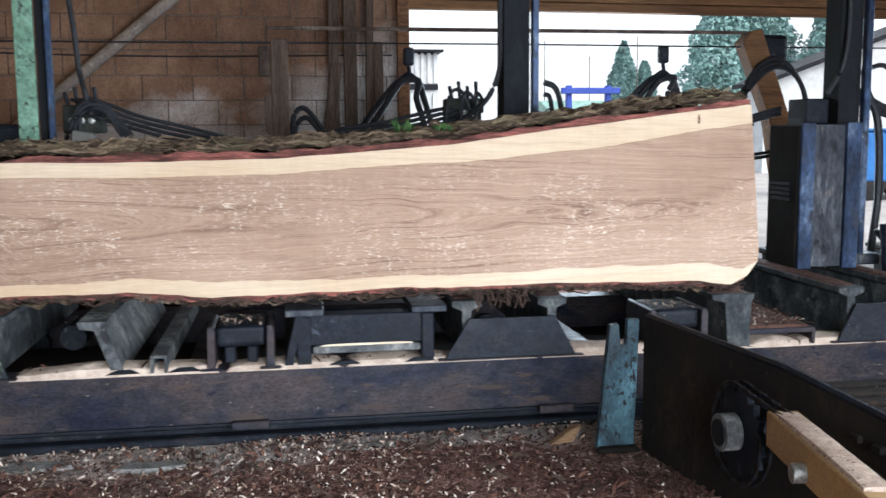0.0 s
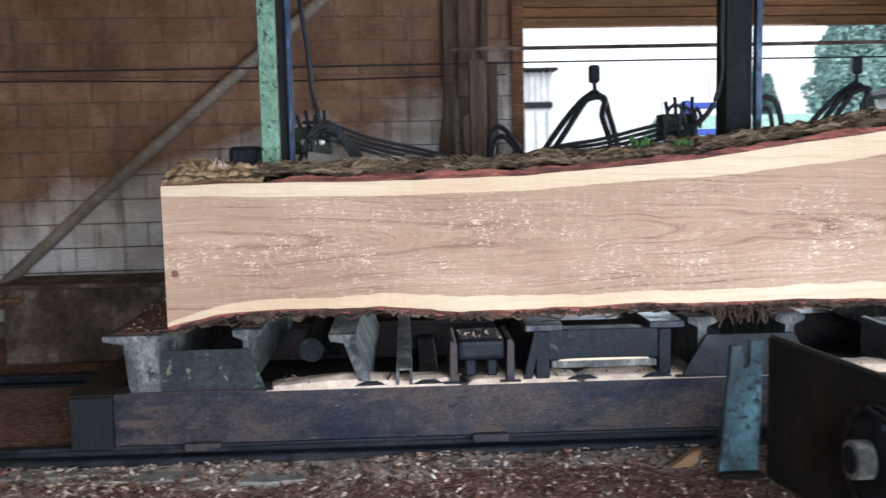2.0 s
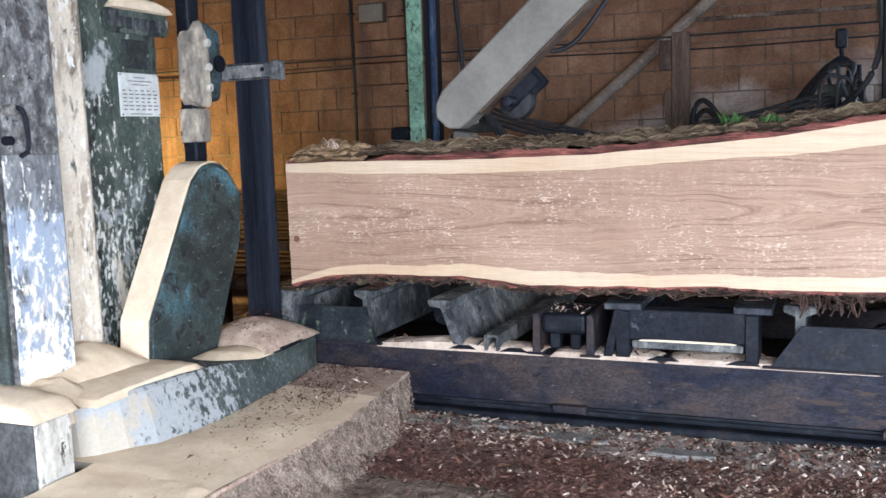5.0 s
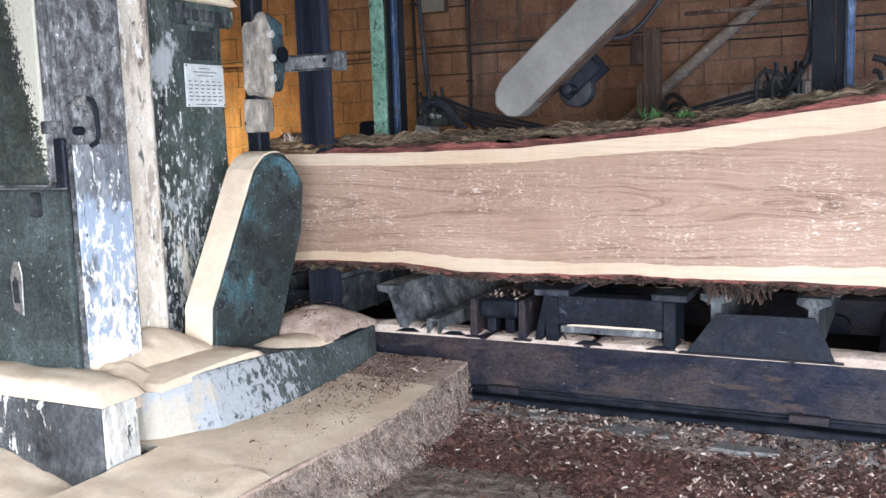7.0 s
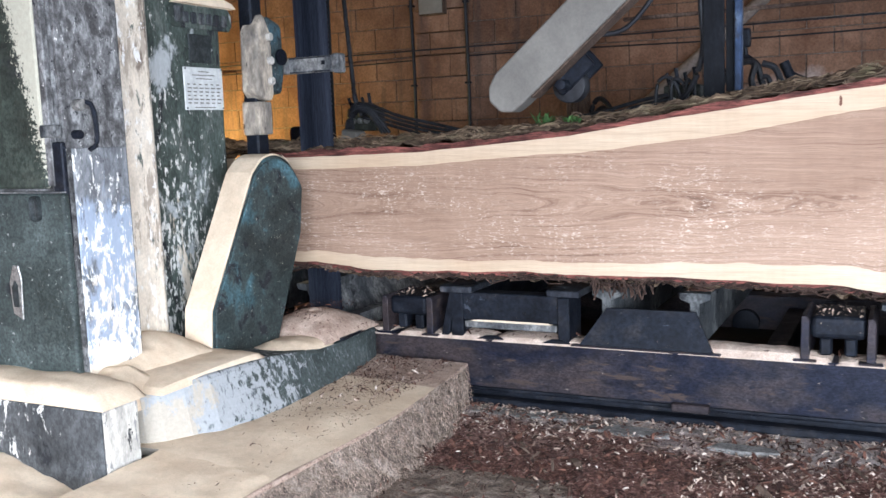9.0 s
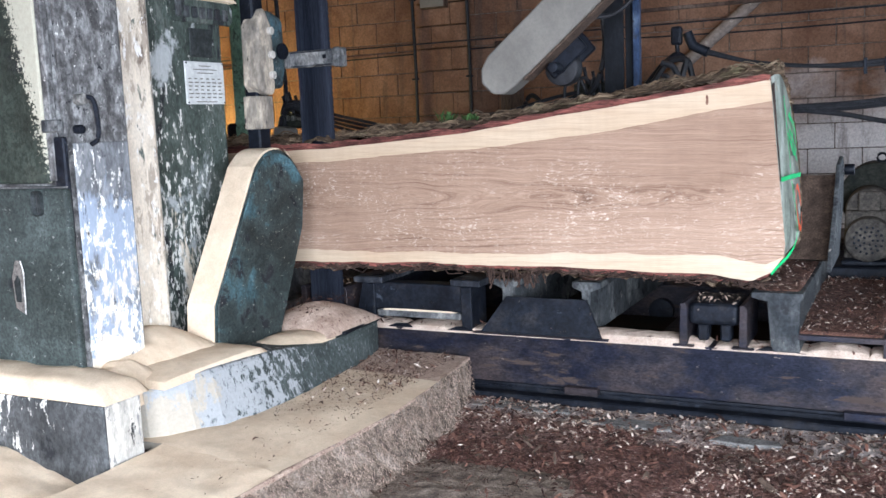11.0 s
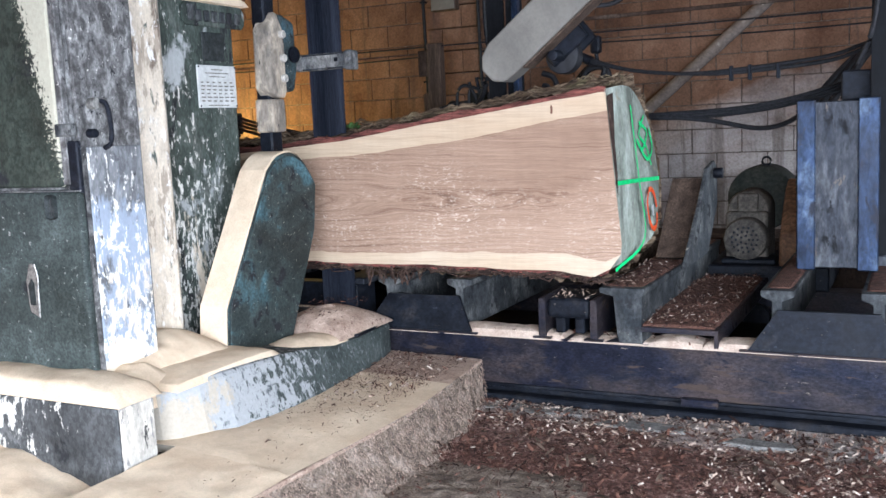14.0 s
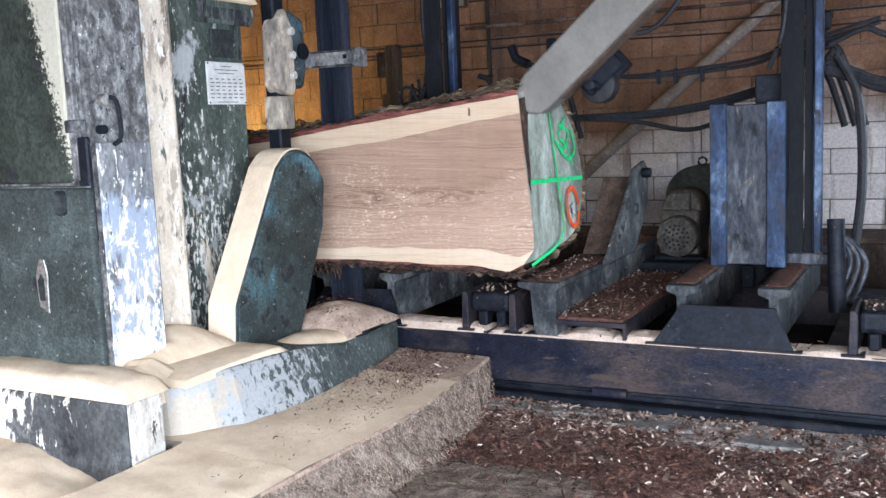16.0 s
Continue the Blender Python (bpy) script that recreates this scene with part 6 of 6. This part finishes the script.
def build_plinth():
    p = thing("saw_plinth", (-3.4, 4.0, 0), "low concrete plinth matted with fibres and sawdust", "plinth", kind="structure")
    top = [(-2.40, 5.06), (-2.33, 4.5), (-2.29, 3.96), (-2.31, 3.48), (-2.345, 3.09), (-2.345, 2.82), (-2.36, 2.4), (-2.38, 2.0)]
    foot = [(-2.37, 5.08), (-2.2, 4.45), (-2.11, 4.0), (-2.03, 3.5), (-2.02, 3.1), (-2.02, 2.8), (-2.02, 2.4), (-2.02, 2.0)]
    bm = bm_new()
    levels = 7
    rows = []
    for k in range(levels + 1):
        t = k / levels
        row = []
        for i in range(len(top) - 1):
            for j in range(8):
                u = j / 8
                a = Vector(top[i]).lerp(Vector(top[i + 1]), u)
                b = Vector(foot[i]).lerp(Vector(foot[i + 1]), u)
                q = b.lerp(a, t ** 0.6)
                d = noise.noise((q.x * 6, q.y * 6, t * 4)) * 0.02 + noise.noise((q.x * 23, q.y * 23, t * 9)) * 0.012
                row.append(bm.verts.new((q.x + d, q.y, -0.02 + 0.26 * t)))
        rows.append(row)
    for a, b in zip(rows, rows[1:]):
        for i in range(len(a) - 1):
            bm.faces.new((a[i], a[i + 1], b[i + 1], b[i]))
    yb = rows[0][-1].co.y
    back = [[bm.verts.new((x, y, rows[k][0].co.z)) for x, y in ((-2.93, yb), (-2.95, 3.02), (-5.8, 3.02), (-5.8, 5.1))] for k in (0, levels)]
    bm.faces.new([*rows[0], *back[0]])
    bm.faces.new([*rows[levels], *back[1]])
    for a in range(3):
        bm.faces.new((back[0][a], back[0][a + 1], back[1][a + 1], back[1][a]))
    bm.faces.new([*[r[0] for r in rows], back[1][3], back[0][3]])
    bm.faces.new([*[r[-1] for r in rows], back[1][0], back[0][0]])
    part("body", bm, PLINTH, p)
    # thin crust of sawdust over the top: red and coarse near the blade, cream further on
    def crust(name, y0, y1, mat, label, thick, xl=-4.6):
        b = bm_new()
        ny, nx = 40, 26
        g = []
        for j in range(ny + 1):
            y = y0 + (y1 - y0) * j / ny
            xr = -2.41
            for (xa, ya), (xb, yb) in zip(top, top[1:]):
                if yb <= y <= ya:
                    xr = xb + (xa - xb) * (y - yb) / (ya - yb)
            row = []
            for i in range(nx + 1):
                x = xl + (xr + 0.012 - xl) * i / nx
                e = min(1.0, (nx - i) / 3)
                h = thick * e * (0.8 + 0.6 * noise.noise((x * 2, y * 2, 1)) + 0.3 * noise.noise((x * 9, y * 9, 1)))
                if mat is CREAMDUST:
                    h += 0.07 * max(0, (-2.45 - x)) * max(0.0, min(1.0, (3.9 - y) / 0.8)) * (1 + 0.4 * noise.noise((x * 4, y * 4, 5)))
                row.append(b.verts.new((x, y, 0.238 + max(0.003, h))))
            g.append(row)
        for j in range(ny):
            for i in range(nx):
                b.faces.new((g[j][i], g[j][i + 1], g[j + 1][i + 1], g[j + 1][i]))
        part(name, b, mat, p, label, True)
    crust("coarse_dust", 4.45, 5.05, SPECKDUST, "coarse reddish sawdust", 0.02)
    crust("fine_dust", 3.03, 4.5, CREAMDUST, "cream sawdust drift", 0.024)
    crust("fine_dust", 2.0, 3.031, CREAMDUST, "cream sawdust drift", 0.024, -2.945)
    scatter("bark_crumb_litter", p, -2.98, -2.4, 3.5, 4.6, 0.258, 350, 0.009, BARKBIT, "dark bark crumbs", 17, 0.012)
    scatter("bark_crumb_litter", p, -2.85, -2.38, 3.7, 4.6, 0.258, 700, 0.01, BARKBIT, "dark bark crumbs", 18, 0.012)
    scatter("bark_crumb_litter", p, -2.98, -2.42, 4.2, 5.0, 0.258, 1500, 0.011, BARKBIT, "dark bark crumbs", 7, 0.012)
    scatter("chip_litter", p, -3.0, -2.45, 3.9, 5.0, 0.258, 500, 0.012, CHIP, "pale chips", 8, 0.012)
    scatter("bark_crumb_litter", p, -2.9, -2.4, 2.6, 3.9, 0.262, 200, 0.009, BARKBIT, "dark bark crumbs", 9, 0.012)
    part("pile", mound(-5.4, -2.99, 1.95, 3.25, 0.0, 0.35, 40, 40, 0.03, 0.8, 4.4), CREAMDUST, p, "pile of cream sawdust", True)
    part("spilt_dust", mound(-2.35, -1.25, 2.5, 4.05, -0.012, 0.06, 40, 50, 0.03, 0.9, 7.7), PLINTH, p, "pale dust and splinters spilt on the floor", True)
    scatter("splinter_litter", p, -2.1, -1.3, 2.8, 4.4, 0.03, 420, 0.02, STUD, "brown torn splinters", 31, 0.03)
    scatter("bark_crumb_litter", p, -2.2, -1.2, 2.6, 4.1, 0.03, 1500, 0.014, BARKBIT, "dark bark crumbs", 32, 0.03)
    b = bm_new()
    tube(b, [(-2.4, 5.07, 0.225), (-2.29, 3.96, 0.225), (-2.31, 3.48, 0.225), (-2.345, 2.8, 0.225)], 0.012, 6)
    part("edge_angle", b, SPECKDUST, p)
    rnd = random.Random(9)
    verts, faces = [], []
    for k in range(5000):
        t, lv = rnd.random(), rnd.random()
        i = min(int(t * 7), 6)
        u = t * 7 - i
        q = Vector(foot[i]).lerp(Vector(foot[i + 1]), u).lerp(Vector(top[i]).lerp(Vector(top[i + 1]), u), lv ** 0.6)
        c = Vector((q.x + 0.014, q.y, 0.24 * lv))
        d = Vector((rnd.uniform(-.2, .2), rnd.uniform(-1, 1), rnd.uniform(-1, 1))) * rnd.uniform(0.008, 0.028)
        w = Vector((0.0011, 0.0, 0.0011))
        a = len(verts)
        verts += [c - d, c + w, c + d + Vector((0.008, 0, 0)), c - w]
        faces.append((a, a + 1, a + 2, a + 3))
    me = bpy.data.meshes.new("fibres")
    me.from_pydata([v - Vector((-3.4, 4.0, 0)) for v in verts], [], faces)
    me.materials.append(SPECKDUST)
    ob = new("fibres", me)
    ob.parent = p
    tagged(ob, "matted wood fibres on the side", kind="stuff")


PIVOT = (-0.18, 5.12, 3.42)


def build_arm():
    """Hold-down arm, built level along -x from its pivot."""
    a = thing("hold_down_arm", PIVOT, "thick grey steel hold-down arm with a blunt end", "machine arm")
    px, py, pz = PIVOT
    L, h = 2.57, 0.12
    bm = bm_new()
    pts = [(px + 0.15, pz - h), (px + 0.15, pz + h), (px - L + 0.13, pz + h), (px - L + 0.05, pz + h - 0.03), (px - L, pz + 0.03), (px - L + 0.01, pz - 0.06), (px - L + 0.06, pz - h + 0.01), (px - L + 0.14, pz - h)]
    prism(bm, pts, "y", py - 0.1, py + 0.06, 0.014, 3)
    part("beam", bm, ARMGREY, a)
    part("under_plate", cuboid(px - L + 0.2, px, py - 0.085, py + 0.05, pz - h - 0.014, pz - h - 0.0005, 0.004), STUD, a, "dark stained under plate")
    r = part("roller", disc(bm_new(), (px - L + 0.36, py + 0.16, pz - h - 0.06), "y", 0.1, 0.1, 30, 0.012), RUBBER, a, "dark rubber roller", True)
    part("roller_pin", disc(bm_new(), (px - L + 0.36, py + 0.1, pz - h - 0.06), "y", 0.03, 0.28, 14), STEEL, r, smooth=True)
    part("fork", cuboid(px - L + 0.3, px - L + 0.56, py + 0.061, py + 0.09, pz - h - 0.09, pz + 0.02, 0.008), STEEL, a)
    part("fork", cuboid(px - L + 0.3, px - L + 0.56, py + 0.225, py + 0.25, pz - h - 0.09, pz + 0.02, 0.008), STEEL, a)
    part("hose", hose([(px - L + 0.62, py + 0.1, pz - 0.04), (px - L + 0.8, py + 0.13, pz - h - 0.05), (px - L + 1.1, py + 0.12, pz - h - 0.02), (px - L + 1.5, py + 0.1, pz - 0.05)], 0.014), RUBBER, a, smooth=True)
    part("pivot_boss", disc(bm_new(), (px, py, pz), "y", 0.1, 0.26, 24), STEEL, a, smooth=True)
    return a


# ---- festoon: hangers that draw the hoses along behind the track ----
def build_hanger(x, y, z, spread, legs):
    h = thing("hose_hanger", (x, y, z), "dark trolley hanger with looped hoses on a wire", "hose hanger", "festoon hangers")
    part("trolley", cuboid(x - 0.045, x + 0.045, y - 0.04, y + 0.04, z - 0.06, z + 0.09, 0.02, 2), STEEL, h)
    part("link", tube(bm_new(), [(x, y, z - 0.06), (x + 0.01, y, z - 0.15)], 0.018, 8), STEEL, h)
    part("saddle", hose([(x - 0.1, y, z - 0.22), (x, y, z - 0.14), (x + 0.1, y, z - 0.22)], 0.028), STEEL, h, smooth=True)
    for k in range(legs):
        o = 0.07 * k
        part("hose", hose([(x - spread - 0.1 + o, y - 0.05 * k, z - 0.75), (x - spread * 0.8 + o, y - 0.05 * k, z - 0.48), (x - spread * 0.4 + o * 0.6, y - 0.05 * k, z - 0.27), (x - 0.05, y - 0.04 * k, z - 0.17 - 0.02 * k), (x + 0.08, y - 0.04 * k, z - 0.19),
                           (x + spread * 0.3 - o, y - 0.05 * k, z - 0.33), (x + spread * 0.42 - o, y - 0.05 * k, z - 0.5), (x + spread * 0.6 - o, y - 0.05 * k, z - 0.8)], 0.026), RUBBER, h, smooth=True)
    return h


def build_festoon():
    w = thing("festoon_wire", (3, 8.0, 2.35), "taut rusty festoon wire and rail behind the track", "cable")
    part("wire", tube(bm_new(), [(x, 8.0, 2.39 + 0.004 * math.sin(x)) for x in range(-9, 9)], 0.008, 6), RUBBER, w)
    h1 = build_hanger(1.83, 8.0, 2.27, 0.42, 2)
    h2 = build_hanger(4.08, 8.0, 2.3, 0.5, 3)
    b = thing("loader_arm", (4.85, 8.0, 1.2), "tilted orange steel arm with a long rail", "loader arm")
    part("arm", prism(bm_new(), [(4.72, 2.42), (4.8, 2.52), (4.9, 2.54), (5.2, 1.75), (5.3, 1.2), (5.1, 1.2), (5.0, 1.75)], "y", 7.92, 8.1, 0.01), TIMBER, b, "weathered orange arm")
    part("rail", cuboid(0.6, 4.85, 7.98, 8.02, 2.495, 2.525, 0.004), BROWNSTEEL, b, "thin brown rail")
    part("head", cuboid(4.95, 5.2, 8.0, 8.2, 2.2, 2.5, 0.04, 2), STEEL, b)
    for k in range(3):
        part("hose", hose([(4.75 - 0.05 * k, 8.0, 1.3), (4.72, 7.9, 1.9 + 0.05 * k), (5.0, 7.85, 2.2 + 0.04 * k), (5.3, 7.9, 2.0), (5.32 + 0.04 * k, 7.9, 1.4)], 0.022), RUBBER, b, smooth=True)
    f = thing("festoon_hose", (3.7, 6.6, 2.0), "pair of sagging black hoses along the block wall", "hose")
    for i in range(2):
        part("hose", hose([(5.2, 6.7, 2.2 - 0.03 * i), (4.65, 6.62, 2.05 - 0.03 * i), (4.4, 6.6, 1.98 - 0.03 * i), (3.85, 6.6, 1.935 - 0.02 * i), (3.49, 6.6, 1.93), (3.12, 6.6, 1.98), (2.78, 6.6, 2.09 - 0.02 * i)], 0.013), RUBBER, f, smooth=True)
    for x in (3.8, 3.92, 4.1):
        part("hose_clip", cuboid(x, x + 0.02, 6.57, 6.63, 1.86, 1.96, 0.003), STEEL, f)
    part("coupling", tube(bm_new(), [(2.84, 6.6, 2.06), (2.74, 6.6, 2.11), (2.7, 6.6, 2.2)], 0.035, 10), STEEL, f, smooth=True)
    return h1, h2, b, f


# ---- the chain conveyor at the front ----
def build_conveyor():
    t = thing("guard_post", (1.65, 4.56, 0), "chipped teal steel guard post with a forked top", "post")
    bm = bm_new()
    prism(bm, [(1.545, 0.0), (1.745, 0.0), (1.765, 0.69), (1.7, 0.69), (1.695, 0.56), (1.665, 0.55), (1.655, 0.67), (1.605, 0.665)], "y", 4.55, 4.6, 0.008, 2)
    part("plate", bm, TEALPOST, t)
    part("foot", prism(bm_new(), [(1.53, 0), (1.77, 0), (1.75, 0.03), (1.55, 0.03)], "y", 4.5, 4.549, 0.008), RUST, t)
    c = thing("chain_conveyor", (2.0, 3.4, 0), "rusty chain conveyor with a sprocket and timber guide", "conveyor")
    bm = bm_new()
    lo = [(1.78, 4.53), (1.95, 3.4), (2.05, 2.7), (2.1, 1.9)]
    zt = [0.71, 0.70, 0.63, 0.5]
    rings = [[bm.verts.new((x + dx, y, z)) for dx, z in ((0, 0), (0, h), (0.03, h), (0.03, 0))] for (x, y), h in zip(lo, zt)]
    for a, b in zip(rings, rings[1:]):
        for k in range(4):
            bm.faces.new((a[k], a[(k + 1) % 4], b[(k + 1) % 4], b[k]))
    bm.faces.new(rings[0])
    bm.faces.new(rings[-1])
    part("side_plate", bm, RUST, c, "brown rusted side plate")
    part("top_lip", tube(bm_new(), [(1.8, 4.52, 0.712), (1.95, 3.42, 0.705), (2.06, 2.7, 0.635), (2.12, 1.9, 0.5)], 0.016, 6), STEEL, c)
    hub = part("hub", tube(bm_new(), [(1.725, 3.54, 0.415), (1.795, 3.54, 0.415)], 0.078, 30), DUSTSTEEL, c, "worn grey hub", True)
    part("hub_bore", disc(bm_new(), (1.723, 3.54, 0.415), "x", 0.055, 0.012, 24, 0), POSTBLACK, hub)
    bm = bm_new()
    pts = []
    for k in range(36):
        r = 0.2 if k % 2 else 0.17
        pts.append((3.53 + r * math.cos(k * math.pi / 18), 0.41 + r * math.sin(k * math.pi / 18)))
    prism(bm, pts, "x", 1.80, 1.83, 0.003)
    part("sprocket", bm, STEEL, c, "dark greasy sprocket")
    links = [(3.53 + 0.205 * math.cos(a), 0.41 + 0.205 * math.sin(a), a + math.pi / 2) for a in [math.pi * (0.5 - 0.072 * k) for k in range(22)]]
    links += [(3.5 - 0.052 * k, 0.612 - 0.004 * k, math.pi) for k in range(26)]
    for k, (y, z, a) in enumerate(links):
        for dx in (0.0, 0.045):
            bm = bm_new()
            box(bm, 1.785 + dx, 1.797 + dx, -0.032, 0.032, -0.014, 0.014, 0.006, 1)
            bmesh.ops.transform(bm, matrix=Matrix.Translation((0, y, z)) @ Matrix.Rotation(a, 4, "X"), verts=bm.verts)
            part("chain_link", bm, RUST if k % 2 else STEEL, c)
    bm = bm_new()
    m = Matrix.Translation((1.77, 2.93, 0.53)) @ Euler((radians(-2), 0, radians(-12))).to_matrix().to_4x4()
    box(bm, -0.06, 0.06, -0.65, 0.32, -0.07, 0.07, 0.006)
    bmesh.ops.transform(bm, matrix=m, verts=bm.verts)
    pl = part("timber_guide", bm, PINE, c, "yellow sawn timber guide")
    bm = mound(-0.055, 0.055, -0.6, 0.3, 0.071, 0.015, 8, 30, 0.008, 0.5, 1.0)
    bmesh.ops.transform(bm, matrix=m, verts=bm.verts)
    part("dust", bm, SPECKDUST, pl, "dust and bark on the timber")
    bm = disc(bm_new(), (0, 0, 0), "x", 0.035, 0.05, 18, 0.004)
    bmesh.ops.transform(bm, matrix=m @ Matrix.Translation((-0.08, -0.12, -0.03)), verts=bm.verts)
    part("bolt", bm, WORNMETAL, pl, smooth=True)
    part("shaft", disc(bm_new(), (2.1, 3.52, 0.42), "x", 0.05, 0.6, 18), STEEL, c, smooth=True)
    part("cross_shaft_guard", cuboid(2.0, 3.4, 2.3, 3.2, 0.2, 0.52, 0.02), RUST, c)
    for k in range(9):
        y = 2.6 + k * 0.13
        part("slat", cuboid(1.99, 2.9, y, y + 0.06, 0.53, 0.56, 0.006), RUST, c)
    ch = thing("bark_slab", (1.38, 4.72, 0), "loose slab of bark by the post", "bark piece")
    part("slab", prism(bm_new(), [(1.33, 0.0), (1.46, 0.01), (1.5, 0.1), (1.45, 0.085)], "y", 4.68, 4.74, 0.006), LUMBER, ch)


# ---- put it together ----
ground = build_ground()
wall_north = build_walls()
build_wall_fittings()
build_track()
build_plinth()
build_outside()
carriage = build_carriage()
the_log = build_log()
motor = build_motor()
saw = build_saw()
arm = build_arm()
hanger_a, hanger_b, loader, slack_hose = build_festoon()
build_conveyor()
build_lumber()
build_floor_patches()
build_chips()
build_blocks(wall_north)

RUN = [(0, -0.92), (0.5, -0.42), (1, -0.014), (1.5, 0), (2, -0.237), (2.5, -0.685), (3, -1.127), (3.5, -1.4),
       (4, -1.622), (4.5, -1.82), (5, -2.075), (7.5, -2.99), (8, -3.137), (8.5, -3.29), (9, -3.456), (11.5, -4.25),
       (12, -4.411), (12.5, -4.562), (13, -4.702), (13.5, -4.84), (14, -4.99), (14.5, -5.127), (15, -5.27), (15.5, -5.405),
       (16, -5.545)]
SWING = [(0, 12), (1.9, 13), (2.1, 18), (2.2, 24), (2.3, 30), (2.4, 33.4), (2.5, 36), (3.0, 38.2), (3.5, 40), (4.0, 41.2), (5.0, 41.2), (7.5, 40.6),
         (9.0, 39.8), (11.5, 37.4), (12.5, 36.6), (13.5, 35.7), (14.5, 35.2), (15.5, 35), (15.7, 36.4), (15.8, 38), (15.9, 39.6), (16.0, 41.2)]


def motions():
    for ob, share in ((carriage, 1.0), (the_log, 1.0), (motor, 1.0), (hanger_a, 0.88), (hanger_b, 0.88), (loader, 0.81)):
        x, y, z = ob.location
        walk(ob, [(t, pose(x + s * share, y, z)) for t, s in RUN])
    x, y, z = slack_hose.location
    walk(slack_hose, [(t, pose(x + s, y, z - 0.5 * max(0.0, min(1.0, (s + 4.1) / 1.6)))) for t, s in RUN])
    rows = []
    for t, a in SWING:
        # the lifting linkage carries the pivot up as well, so the arm tilts less than its tip rises
        b = a + (41.2 - a) * 0.55 * max(0.0, min(1.0, (t - 5.0) / 2.5)) if t < 15.75 else max(a, 39.5)
        dx = 2.57 * (math.cos(radians(b)) - math.cos(radians(a)))
        dz = 2.57 * (math.sin(radians(b)) - math.sin(radians(a)))
        rows.append((t, pose(PIVOT[0] + dx, PIVOT[1], PIVOT[2] + dz, 0, -b, 0)))
    walk(arm, rows)


motions()
